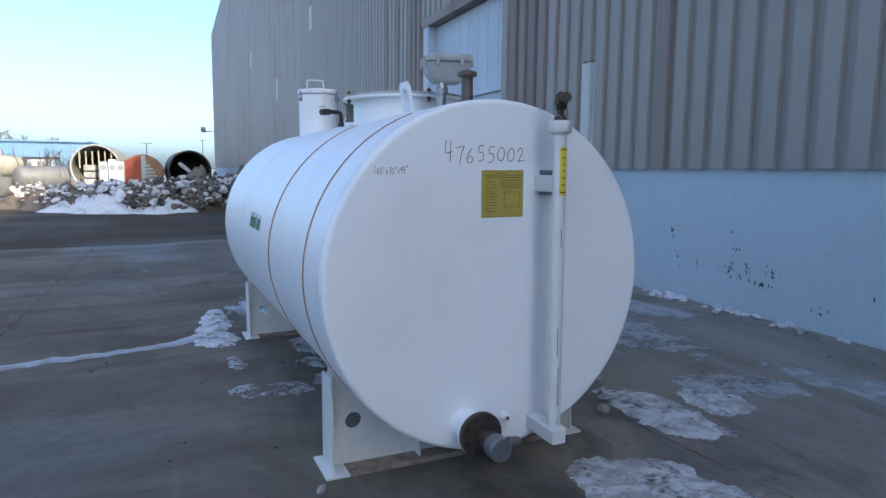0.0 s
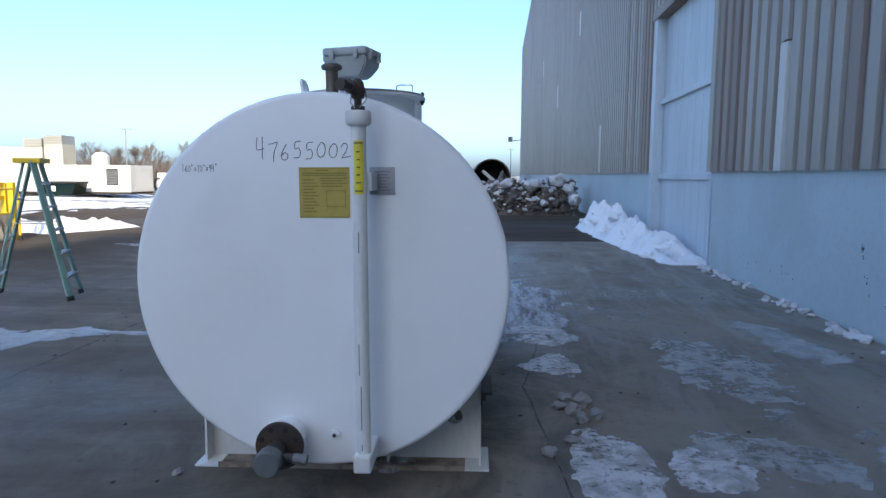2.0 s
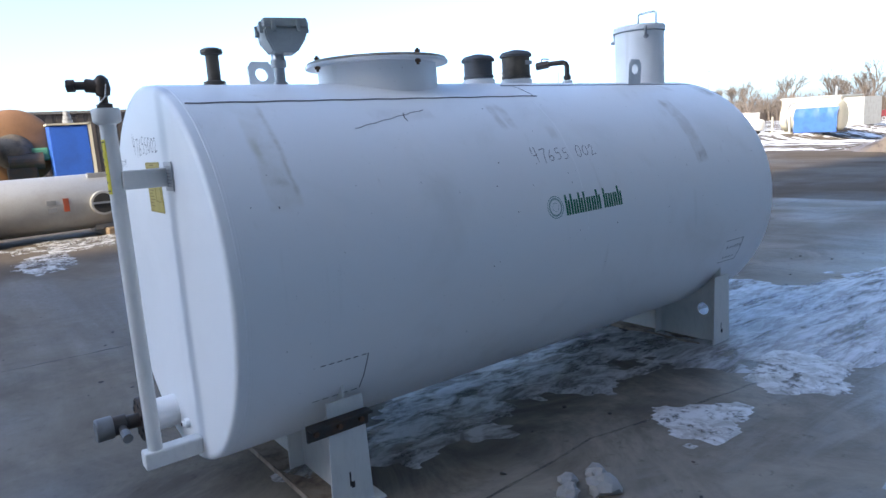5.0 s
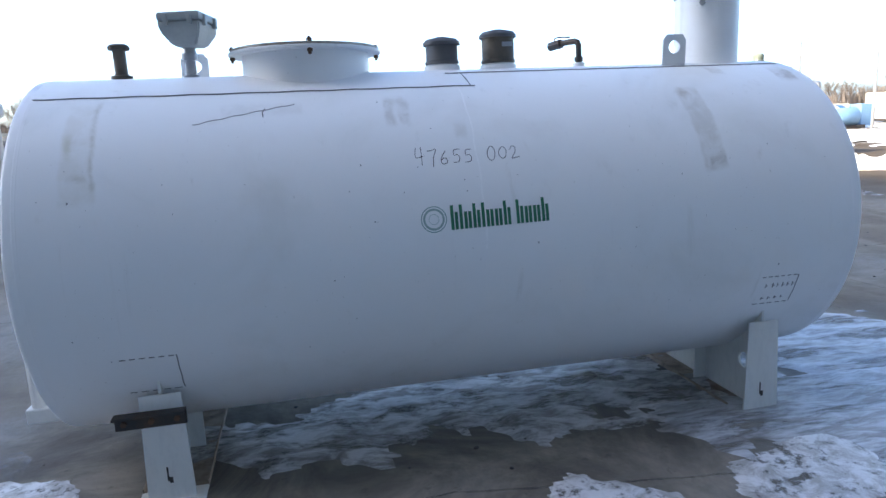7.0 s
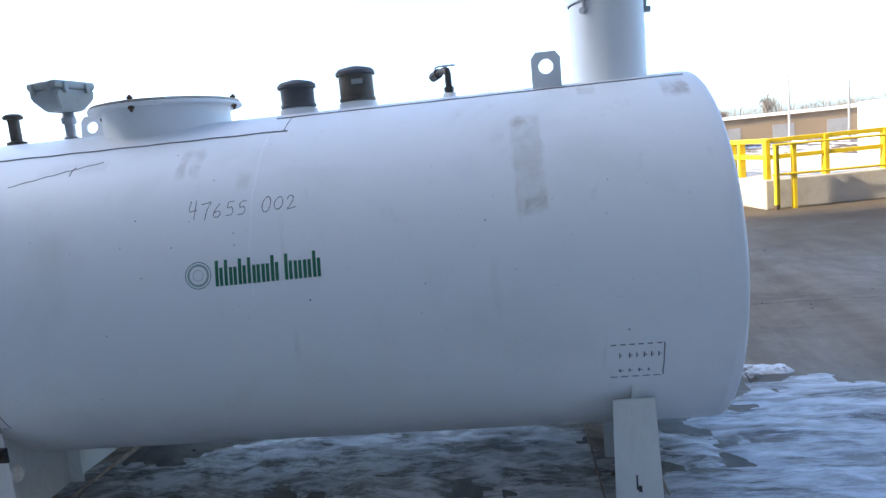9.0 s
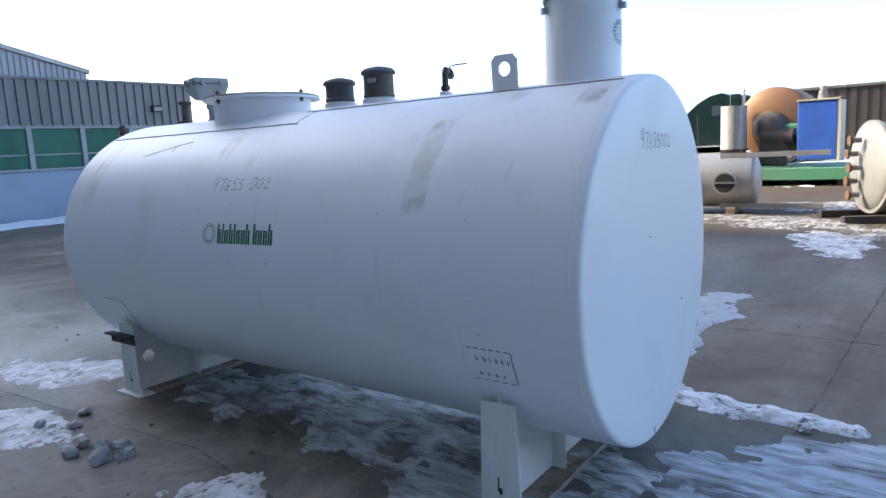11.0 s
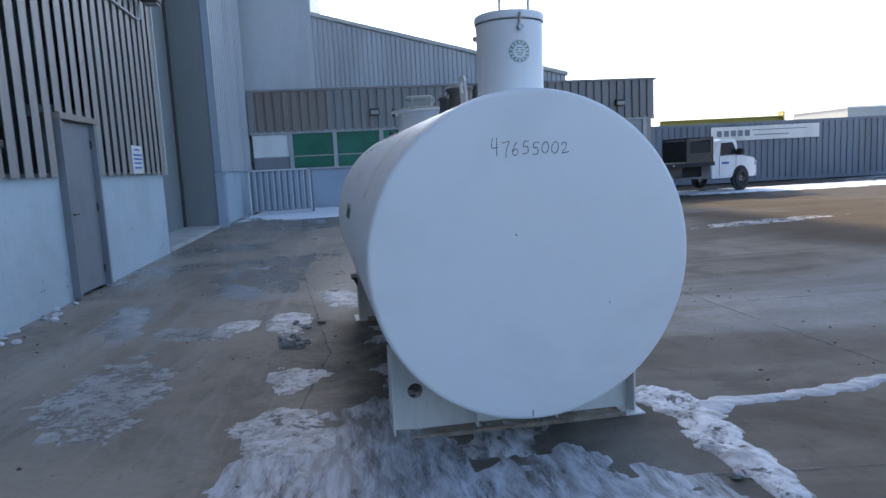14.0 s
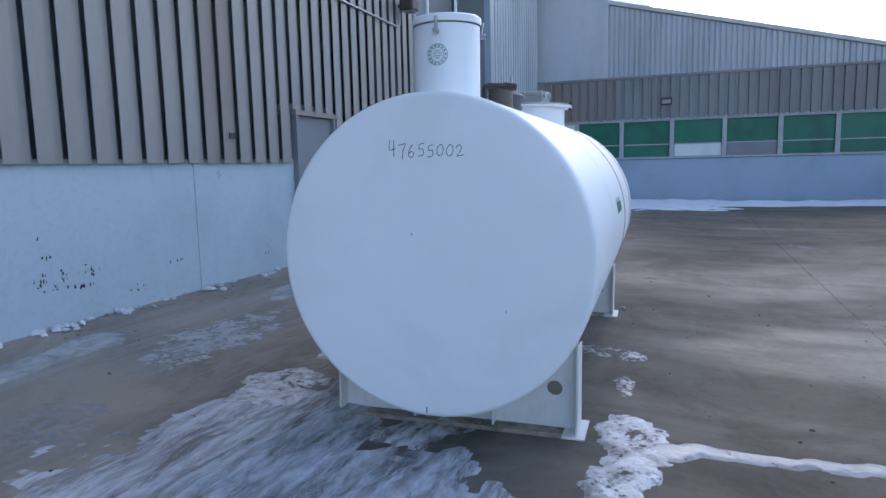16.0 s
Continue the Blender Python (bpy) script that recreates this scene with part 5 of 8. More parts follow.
    part("pipe_plug", L([(0.024, -0.01), (0.024, 0.022), (0.014, 0.024), (0.013, 0.034), (0, 0.034)], 16, Matrix.Translation((0.057, 0, 0.344)) @ Matrix.Rotation(radians(90), 4, 'X')), TANK, t, "small threaded plug", smooth=True)
    part("plug_core", L([(0.010, 0.034), (0.010, 0.037), (0, 0.037)], 12, Matrix.Translation((0.057, 0, 0.344)) @ Matrix.Rotation(radians(90), 4, 'X')), DARKSTEEL, t)

    # data label, maker's plate, writing
    lb = part("data_label", B(-0.088, 0.147, -0.003, -0.0005, 1.378, 1.610), LABELYEL, t, "faded yellow data label with brown print")
    bm = bmesh.new()
    bars = [(1.596, -0.01, 0.05), (1.583, -0.072, 0.14), (1.574, -0.072, 0.13)]
    for k in range(11):
        bars.append((1.553 - 0.0145 * k, -0.070, -0.020 + 0.012 * (k % 3)))
    for k in range(4):
        bars.append((1.560 - 0.012 * k, 0.012, 0.135 - 0.02 * (k % 2)))
    for z, a, b in bars:
        box(bm, a, b, -0.0042, -0.003, z - 0.0022, z + 0.0022)
    for a, b, z0, z1 in ((0.038, 0.128, 1.428, 1.431), (0.038, 0.128, 1.501, 1.504), (0.038, 0.041, 1.428, 1.504), (0.125, 0.128, 1.428, 1.504), (-0.078, 0.145, 1.381, 1.383), (-0.078, 0.145, 1.605, 1.607)):
        box(bm, a, b, -0.0042, -0.003, z0, z1)
    part("label_print", bm, LABELINK, lb)
    pl = part("data_plate", B(0.240, 0.357, -0.006, -0.002, 1.485, 1.610, bevel=0.001), STEEL, t, "small grey metal data plate")
    bm = bmesh.new()
    for k in range(7):
        box(bm, 0.262, 0.335 - 0.01 * (k % 2), -0.0072, -0.006, 1.503 + 0.014 * k, 1.507 + 0.014 * k)
    part("plate_print", bm, GREYDOOR, pl)

    head = lambda x0, z0, sgn, y: (lambda u, w: Vector((x0 + sgn * u, y, z0 + w)))
    scrawl("stock_number", "47655002", 0.085, 0.445, INK, t, head(-0.288, 1.648, 1, -0.0015), 0.0034, 11)
    scrawl("stock_number", "47655002", 0.078, 0.425, INK, t, head(0.224, 1.612, -1, TL + 0.0015), 0.0036, 12)
    scrawl("stock_number", "47655", 0.080, 0.281, INK, t, lambda u, w: on_shell(1.710 + u, 1.096 - 0.02 * u - w / TR, 0.0012), 0.0031, 13)
    scrawl("stock_number", "002", 0.080, 0.168, INK, t, lambda u, w: on_shell(2.047 + u, 1.089 - 0.02 * u - w / TR, 0.0012), 0.0031, 15)
    scrawl("size_note", '160"x70"x94"', 0.034, 0.170, INK, t, head(-0.638, 1.592, 1, -0.002), 0.0022, 14)

    # maker's mark on the side: a ring and upright green strokes
    def side_disc(bm, y, a, r0, r1, out):
        n = 36
        vs = []
        for i in range(n):
            th = 2 * math.pi * i / n
            vs.append([bm.verts.new(on_shell(y + r * math.cos(th), a - r * math.sin(th) / TR, out)) for r in (r0, r1)])
        for p, q in zip(vs, vs[1:] + vs[:1]):
            bm.faces.new((p[0], q[0], q[1], p[1]))
        return bm
    part("maker_ring", side_disc(bmesh.new(), 1.767, 1.380, 0.056, 0.060, 0.0012), EMBLEM, shell, "round green maker's emblem")
    part("maker_ring", side_disc(bmesh.new(), 1.767, 1.380, 0.040, 0.050, 0.0010), PALEGREEN, shell, "round green maker's emblem")
    part("maker_ring", side_disc(bmesh.new(), 1.767, 1.380, 0.022, 0.024, 0.0016), PALEGREEN, shell, "round green maker's emblem")
    # one plain block a stroke: (stem, gap, upper end, lower end), upright and condensed
    def mark(y, sgn, side, a_base, tilt):
        bm = bmesh.new()
        rows = [(2, 0.112, 0), (1, 0.112, 0), (2, 0.078, 0), (2, 0.112, 0), (1, 0.112, 0), (2, 0.078, 0), (2, 0.078, 0), (2, 0.112, 0), (0, 0, 0), (1.6, 0.112, 0), (2, 0.078, 0), (2, 0.078, 0), (2, 0.112, 0)]
        for n, up, dn in rows:
            if n == 0:
                y += sgn * 0.020
                continue
            for k in range(int(n + 0.5)):
                a = a_base - sgn * tilt * (y - 1.84)
                h = up if k == 0 else min(up, 0.080)
                y0, y1 = sorted((y, y + sgn * 0.0145))
                shell_strip(bm, y0, y1, side * (a - h / TR), side * (a + dn / TR), 0.0008, 0.001, 4)
                y += sgn * 0.0195
            y += sgn * 0.0025
        return bm
    part("maker_mark", mark(1.845, 1, 1, 1.440, 0.02), GREEN, shell, "green maker's mark")["kind"] = "stuff"
    part("maker_mark", mark(2.30, -1, -1, 1.440, 0.0), GREEN, shell, "green maker's mark")["kind"] = "stuff"
    return t


tank()


# ---- the yard: vessels, machines, buildings, far things ----
def cylinder_x(bm, x0, x1, r, z, n=40, dome=0.0, y=0.0):
    """A lying cylinder along x with domed ends."""
    prof = [(0, -dome)] if dome else [(0, 0)]
    if dome:
        prof += [(r * math.sin(radians(a)), -dome * math.cos(radians(a))) for a in (15, 30, 45, 60, 75)]
    prof += [(r, 0), (r, x1 - x0)]
    if dome:
        prof += [(r * math.sin(radians(a)), x1 - x0 + dome * math.cos(radians(a))) for a in (75, 60, 45, 30, 15)]
    prof += [(0, x1 - x0 + dome)]
    return lathe(bm, prof, n, Matrix.Translation((x0, y, z)) @ Matrix.Rotation(radians(90), 4, 'Y'))


def ring_x(bm, x, r0, r1, w, z, n=40):
    return lathe(bm, [(r0, 0), (r1, 0), (r1, w), (r0, w), (r0, 0)], n, Matrix.Translation((x, 0, z)) @ Matrix.Rotation(radians(90), 4, 'Y'))


def ribbed_vessel():
    """The stainless vessel with hoops, on a dark skid."""
    a, b = Vector((-11.38, 3.95, 0)), Vector((-12.61, 6.33, 0))
    d = b - a
    t = thing("process_vessel", "ribbed stainless process vessel lying on a dark steel skid", "vessel", a.x, a.y, ground_z(a.x, a.y), math.degrees(math.atan2(d.y, d.x)))
    n = d.length
    R0, Z = 0.80, 0.97
    part("body", cylinder_x(bmesh.new(), 0.05, n, R0, Z, 48, 0.16), DULL_STAINLESS, t, smooth=True)
    for k in range(7):
        part("hoop", ring_x(bmesh.new(), 0.12 + (n - 0.3) * k / 6, R0 - 0.02, R0 + 0.022, 0.04, Z), DARKSTEEL, t)
    part("rim", ring_x(bmesh.new(), 0.02, R0 - 0.04, R0 + 0.05, 0.07, Z), DULL_STAINLESS, t)
    part("skid_rail", B(-0.6, n + 0.7, -0.62, -0.46, 0.0, 0.14, bevel=0.01), DARKSTEEL, t)
    part("skid_rail", B(-0.6, n + 0.7, 0.46, 0.62, 0.0, 0.14, bevel=0.01), DARKSTEEL, t)
    for x in (0.3, n / 2, n - 0.3):
        part("cradle", prism(bmesh.new(), [(-0.6, 0.14), (0.6, 0.14), (0.6, 0.42), (0.35, 0.30), (0, 0.20), (-0.35, 0.30), (-0.6, 0.42)], -0.05, 0.05, m=Matrix.Translation((x, 0, 0)) @ Matrix.Rotation(radians(90), 4, 'Z')), DARKSTEEL, t)
    for x, ang, r in ((n - 0.75, 40, 0.17), (n * 0.4, 62, 0.15)):
        dv = Vector((0, -math.cos(radians(ang)), math.sin(radians(ang))))
        o = Vector((x, 0, Z)) + dv * (R0 - 0.03)
        nz = part("nozzle", R(o, o + dv * 0.05, r, 24), DULL_STAINLESS, t)
        part("opening", R(o + dv * 0.048, o + dv * 0.056, r * 0.88, 24), BLACK, nz, "dark open manhole")
    for k in range(5):
        z = Z + 0.5 - 0.25 * k
        o = Vector((-0.14, 0.1 * (k % 2), z))
        fit_ = part("end_nozzle", R(o, o + Vector((-0.16, 0, 0)), 0.05, 14), DULL_STAINLESS, t)
        part("flange", R(o + Vector((-0.16, 0, 0)), o + Vector((-0.20, 0, 0)), 0.09, 16), RUST, fit_)


ribbed_vessel()


def plain_vessel():
    """The plain stainless vessel with a side manhole, on timbers."""
    a, b = Vector((-11.95, -1.20, 0)), Vector((-12.40, 1.90, 0))
    d = b - a
    n = d.length
    t = thing("stainless_vessel", "plain stainless vessel with round side manhole, lying on timbers", "vessel", a.x, a.y, ground_z(a.x, a.y), math.degrees(math.atan2(d.y, d.x)))
    R0, Z = 0.57, 0.70
    part("body", cylinder_x(bmesh.new(), 0.15, n - 0.15, R0, Z, 48, 0.20), STAINLESS, t, smooth=True)
    o = Vector((n - 0.62, -R0 * 0.9, Z - 0.02))
    mh = part("manhole", R(o, o + Vector((0, -0.16, 0)), 0.24, 28), STAINLESS, t)
    part("opening", R(o + Vector((0, -0.155, 0)), o + Vector((0, -0.165, 0)), 0.20, 28), BLACK, mh)
    part("cross_bar", B(n - 0.85, n - 0.39, -R0 * 0.9 - 0.19, -R0 * 0.9 - 0.165, Z - 0.03, Z + 0.01), STEEL, mh)
    part("sticker", B(n - 1.33, n - 1.23, -R0 - 0.004, -R0 + 0.03, Z - 0.12, Z + 0.14), REDPAINT, t, "red warning sticker")
    for z in (Z + 0.03, Z - 0.12):
        part("plate", B(n - 1.62, n - 1.46, -R0 - 0.004, -R0 + 0.03, z, z + 0.09), GREYDOOR, t, "dull data plate")
    part("ladder_bracket", B(n - 0.75, n + 1.3, -0.30, -0.22, Z + R0 - 0.08, Z + R0 + 0.02), STAINLESS, t)
    part("ladder_bracket", B(n - 0.75, n + 1.2, -0.36, -0.28, 0.12, 0.22), STAINLESS, t)
    part("spout", R((0.0, 0, Z - 0.05), (-0.18, 0, Z - 0.08), 0.07, 16), STAINLESS, t)
    for x in (0.5, n - 0.5):
        tb = thing("timber_bearer", "weathered square timber under the vessel", "timber", *(t.matrix_basis @ Vector((x, 0, 0))), t.matrix_basis.to_euler().z * 180 / math.pi, group="timbers under the vessel")
        part("beam", B(-0.09, 0.09, -0.65, 0.65, 0, 0.15, bevel=0.01), TIMBER, tb)


plain_vessel()


def machine_skid():
    t = thing("machine_skid", "green machine skid with blue cabinet and rusty round tank end", "machine", -20.0, -0.2, ground_z(-20.0, -0.2), 0)
    t.matrix_basis = t.matrix_basis @ Matrix.Scale(1.33, 4)
    part("base_frame", B(-2.6, 0.2, 0.1, 2.4, 0.14, 0.42, bevel=0.02), MACHGREEN, t)
    part("base_frame", B(-2.5, 0.1, 0.2, 0.4, 0.0, 0.14), DARKSTEEL, t)
    part("base_frame", B(-2.5, 0.1, 2.0, 2.2, 0.0, 0.14), DARKSTEEL, t)
    part("base_frame", B(-2.4, 0.1, 2.95, 4.6, 0.16, 0.42, bevel=0.02), MACHGREEN, t)
    c = part("cabinet", B(-0.75, 0.0, 1.15, 1.95, 0.60, 1.92, bevel=0.02), BLUEPAINT, t, "blue painted cabinet")
    part("cabinet_frame", B(-0.78, 0.03, 1.96, 2.02, 0.55, 1.98), CREAM, c)
    part("cabinet_frame", B(-0.78, 0.03, 1.12, 2.02, 1.93, 1.97), CREAM, c)
    for k in range(3):
        part("beacon", R((-0.4, 1.6, 1.97 + 0.1 * k), (-0.4, 1.6, 2.06 + 0.1 * k), 0.11 - 0.02 * k, 16), GREYDOOR, c)
    bm = cylinder_x(bmesh.new(), -2.3, -0.85, 0.86, 1.50, 44, 0.22, y=0.5)
    part("round_tank", bm, CORTEN, t, "rusty brown domed tank end", smooth=True)
    part("end_dome", lathe(bmesh.new(), [(0, 0.30), (0.12, 0.29), (0.25, 0.24), (0.36, 0.14), (0.42, 0)], 32, Matrix.Translation((-0.66, 0.45, 1.38)) @ Matrix.Rotation(radians(90), 4, 'Y')), BRASS, t, smooth=True)
    part("drive", B(-0.75, -0.35, 0.25, 0.85, 0.45, 1.05, bevel=0.05), DARKSTEEL, t)
    part("drive", R((-0.5, 0.3, 1.15), (-0.5, 1.0, 1.15), 0.20, 20), DARKSTEEL, t)
    part("guard", B(-1.0, -0.5, 0.6, 1.14, 1.15, 1.45, bevel=0.04), MACHGREEN, t)
    part("stand_tank", R((-0.25, -0.3, 0.9), (-0.25, -0.3, 1.95), 0.30, 28), STAINLESS, t)
    part("stand", B(-0.5, 0.0, -0.55, -0.05, 0.0, 0.9, bevel=0.01), DARKSTEEL, t)


machine_skid()


def tractor():
    """The dark green road tractor, nose towards -y."""
    t = thing("truck_tractor", "dark green road tractor with sleeper cab", "truck", -37.5, -4.8, -0.1, 0)
    t.matrix_basis = t.matrix_basis @ Matrix.Diagonal((1.1, 1.0, 1.1, 1.0))
    bm = prism(bmesh.new(), [(0, 0.62), (0, 3.45), (-0.4, 3.6), (-1.0, 3.5), (-1.7, 3.15), (-2.2, 2.75), (-2.95, 1.95), (-3.0, 0.62)], -1.15, 1.15, m=Matrix.Rotation(radians(90), 4, 'Z'))
    part("cab", bm, DARKGREEN, t)
    part("hood", prism(bmesh.new(), [(-2.9, 0.55), (-2.9, 1.98), (-3.8, 1.78), (-4.5, 1.50), (-4.72, 1.1), (-4.75, 0.5)], -1.05, 1.05, m=Matrix.Rotation(radians(90), 4, 'Z')), DARKGREEN, t)
    part("side_window", prism(bmesh.new(), [(-2.72, 1.85), (-2.2, 2.50), (-1.75, 2.55), (-1.75, 1.85)], 1.15, 1.17, m=Matrix.Rotation(radians(90), 4, 'Z')), BOXGREY, t, "pale side window of the cab")
    for s in (-1, 1):
        part("mirror", B(s * 1.32 - 0.06, s * 1.32 + 0.06, -2.95, -2.85, 1.75, 2.35, bevel=0.03), BLACK, t)
    part("bumper", B(-1.12, 1.12, -4.86, -4.70, 0.38, 0.72, bevel=0.05), STEEL, t)
    part("headlight", B(0.72, 1.07, -4.70, -4.50, 0.95, 1.25, bevel=0.05), WHITEPAINT, t)
    part("door_line", B(1.148, 1.158, -1.70, -1.66, 0.8, 2.6), BLACK, t)
    part("side_stripe", B(1.148, 1.16, -2.6, 0.0, 0.92, 0.99), STEEL, t)
    part("side_window", B(1.145, 1.165, -0.9, -0.4, 2.5, 3.0, bevel=0.004), GLASS, t)
    part("fairing", B(-1.15, 1.17, 0.02, 0.55, 0.9, 3.5, bevel=0.06), DARKGREEN, t)
    part("exhaust", R((0.95, 0.7, 1.0), (0.95, 0.7, 3.7), 0.09, 14), STAINLESS, t)
    part("chassis", B(-0.5, 0.5, -4.6, 4.0, 0.65, 0.95), DARKSTEEL, t)
    part("tank_step", B(0.75, 1.15, -2.2, -0.2, 0.45, 1.0, bevel=0.1), STAINLESS, t)
    part("white_box", B(0.2, 1.1, 0.9, 1.9, 1.0, 2.3, bevel=0.02), WHITEPAINT, t)
    for y in (-3.9, 1.7, 3.0):
        for s in (-1, 1):
            w = part("wheel", lathe(bmesh.new(), [(0.28, -0.14), (0.48, -0.15), (0.52, -0.10), (0.52, 0.10), (0.48, 0.15), (0.28, 0.14)], 28, Matrix.Translation((s * 1.04, y, 0.52)) @ Matrix.Rotation(radians(90), 4, 'Y')), BLACK, t)
            part("rim", R((s * 1.00, y, 0.52), (s * 1.17, y, 0.52), 0.28, 20), STEEL, w)


tractor()


def brown_building():
    t = thing("dark_building", "long low dark brown building behind the yard", "building", -46, -0.7, -0.1, 0)
    part("wall", ribbed(bmesh.new(), 20.4, 0, 4.2, 0.6, 0.06, m=pose(0, -4.2, 0, 0, 0, 90)), BROWNBUILD, t)
    part("side_wall", B(-14, -0.2, -4.2, -4.0, 0, 4.1), BROWNBUILD, t)
    part("roof", B(-14, 0.15, -4.35, 16.3, 4.2, 4.36), ROOFTAR, t)


brown_building()


def pad_and_rails():
    t = thing("concrete_pad", "raised pale concrete loading pad, stained", "platform", kind="structure")
    part("slab", B(-19.5, -9.95, 6.9, 12.0, 0, 0.66, bevel=0.03), CONCRETE, t)
    g = thing("guard_rail", "heavy yellow guard rail on the pad's edge", "rail")
    y0, y1 = 7.0, 11.85
    for z in (1.50, 1.14):
        part("rail", B(-10.12, -10.02, y0, y1, z - 0.05, z + 0.05, bevel=0.008), YELLOW, g)
        part("rail", B(-16.2, -10.12, 6.97, 7.07, z - 0.05, z + 0.05, bevel=0.008), YELLOW, g)
    for k in range(5):
        y = y0 + (y1 - y0) * k / 4
        part("post", B(-10.15, -10.0, y - 0.05, y + 0.05, 0.66, 1.53, bevel=0.008), YELLOW, g)
    for x in (-11.3, -11.75, -12.9, -14.2, -16.1):
        part("post", B(x - 0.05, x + 0.05, 6.95, 7.09, 0.66, 1.53, bevel=0.008), YELLOW, g)
    for x in (-12.25, -12.85):
        part("post", B(x - 0.05, x + 0.05, 6.72, 6.82, 0.0, 1.50, bevel=0.008), YELLOW, g)
    part("post", B(-9.94, -9.80, y1 - 0.06, y1 + 0.08, 0.0, 1.55, bevel=0.008), YELLOW, g)
    h = thing("pipe_rail", "thin yellow pipe handrail beside the pad", "rail")
    for z in (1.38, 0.75):
        part("rail", R((-9.62, 6.9, z + 0.03), (-9.60, 11.7, z), 0.026, 10), YELLOW, h)
    for y in (6.95, 9.25, 11.65):
        p = part("post", R((-9.60, y, 0.10), (-9.60, y, 1.40), 0.03, 10), YELLOW, h)
        part("foot", R((-9.60, y, 0.0), (-9.60, y, 0.14), 0.055, 10), DARKSTEEL, p)
    for y in (7.0, 7.35):
        part("post", B(-9.72, -9.62, y - 0.04, y + 0.04, 0, 1.42, bevel=0.006), YELLOW, h)
    s = thing("grey_cloth", "crumpled grey sheet over the pad's edge", "sheet")
    bm = bmesh.new()
    n = 14
    rows = []
    for i in range(n + 1):
        y = 11.0 + 0.8 * i / n
        rows.append([bm.verts.new((-9.93 + 0.10 * (1 - j / 6) * (0.7 + 0.5 * math.sin(i * 1.4)) + 0.03, y + 0.02 * math.sin(j * 2 + i), 0.02 + 0.68 * j / 6)) for j in range(7)])
    for p, q in zip(rows, rows[1:]):
        for j in range(6):
            bm.faces.new((p[j], p[j + 1], q[j + 1], q[j]))
    part("cloth", bm, CONCRETE, s, smooth=True)
    place = Matrix.Translation((-11.0, 7.95, -0.21)) @ Matrix.Rotation(radians(7.3), 4, 'Z') @ Matrix.Diagonal((1, 1.0, 0.95, 1)) @ Matrix.Translation((9.95, -6.9, 0))
    for ob in (t, g, h, s):
        ob.matrix_basis = place


pad_and_rails()


def white_bin():
    t = thing("white_tank_box", "big white rectangular steel tank behind the pad", "tank", -18.7, 14.7, -0.21, 0)
    t.matrix_basis = t.matrix_basis @ Matrix.Scale(0.86, 4)
    part("body", B(-4.0, 0, 0, 2.7, 0.0, 2.55, bevel=0.03), WHITEPAINT, t)
    for y, z in ((0.95, 2.10), (1.0, 1.42), (0.25, 0.95), (0.25, 2.05), (1.6, 1.95), (0.3, 1.45), (1.65, 1.40)):
        part("port", R((0, y, z), (0.06, y, z), 0.085 if 0.9 < y < 1.1 else 0.045, 14), DARKSTEEL, t)
    for x in (-2.25, -1.8):
        part("port", R((x, 0, 1.85), (x, -0.03, 1.85), 0.045, 12), DARKSTEEL, t)
    part("hatch", lathe(bmesh.new(), [(0.4, 0), (0.4, 0.06), (0.15, 0.14), (0, 0.15)], 24, Matrix.Translation((-0.7, 1.2, 2.55))), DARKSTEEL, t)
    part("rib", B(-0.02, 0.03, 0.5, 1.8, 2.18, 2.22), STEEL, t)
    part("seam", B(-0.62, -0.58, -0.008, 0.0, 0.05, 2.5), FRAME, t)


white_bin()


def mixing_tank():
    t = thing("mixing_tank", "upright stainless mixing tank with a motor on its lid", "tank", -16.4, 15.95, -0.21)
    t.matrix_basis = t.matrix_basis @ Matrix.Scale(1.03, 4)
    R0, H = 1.06, 2.55
    part("shell", L([(R0, 0), (R0, H)], 64), DULL_STAINLESS, t, smooth=True)
    part("weld_band", L([(R0 + 0.001, 1.10), (R0 + 0.012, 1.105), (R0 + 0.012, 1.14), (R0 + 0.001, 1.145)], 64), STEEL, t)
    part("lid", L([(R0 + 0.06, 0), (R0 + 0.06, 0.05), (0.4, 0.12), (0, 0.13)], 64, Matrix.Translation((0, 0, H))), DARKSTEEL, t, smooth=True)
    part("bridge", B(-0.35, 0.35, -0.9, 0.5, H + 0.08, H + 0.26, bevel=0.02), DARKSTEEL, t)
    m = part("motor", L([(0.14, 0.26), (0.14, 0.34), (0.17, 0.36), (0.17, 0.62), (0.15, 0.66)], 20, Matrix.Translation((0, -0.25, H))), MOTORGREEN, t, "grey-green electric motor", smooth=True)
    part("fan_cover", L([(0.175, 0), (0.175, 0.10), (0.13, 0.16), (0, 0.17)], 20, Matrix.Translation((0, -0.25, H + 0.64))), MOTORGREEN, m)
    for k in range(10):
        a = 2 * math.pi * k / 10
        part("cooling_fin", B(0.165, 0.19, -0.008, 0.008, H + 0.38, H + 0.60, m=Matrix.Translation((0, -0.25, 0)) @ Matrix.Rotation(a, 4, 'Z')), MOTORGREEN, m)
    part("gearbox", B(-0.2, 0.2, -0.02, 0.35, H + 0.24, H + 0.46, bevel=0.04), MOTORGREEN, m)
    sp = part("spout", R((0.2, R0 - 0.1, H - 0.25), (0.3, R0 + 0.6, H - 0.33), 0.13, 18), STAINLESS, t)
    part("flange", R((0.3, R0 + 0.56, H - 0.325), (0.31, R0 + 0.64, H - 0.335), 0.21, 20), STEEL, sp)
    part("pipe_stub", R((0.4, 0.6, H), (0.4, 0.6, H + 0.35), 0.06, 12), STEEL, t)


mixing_tank()


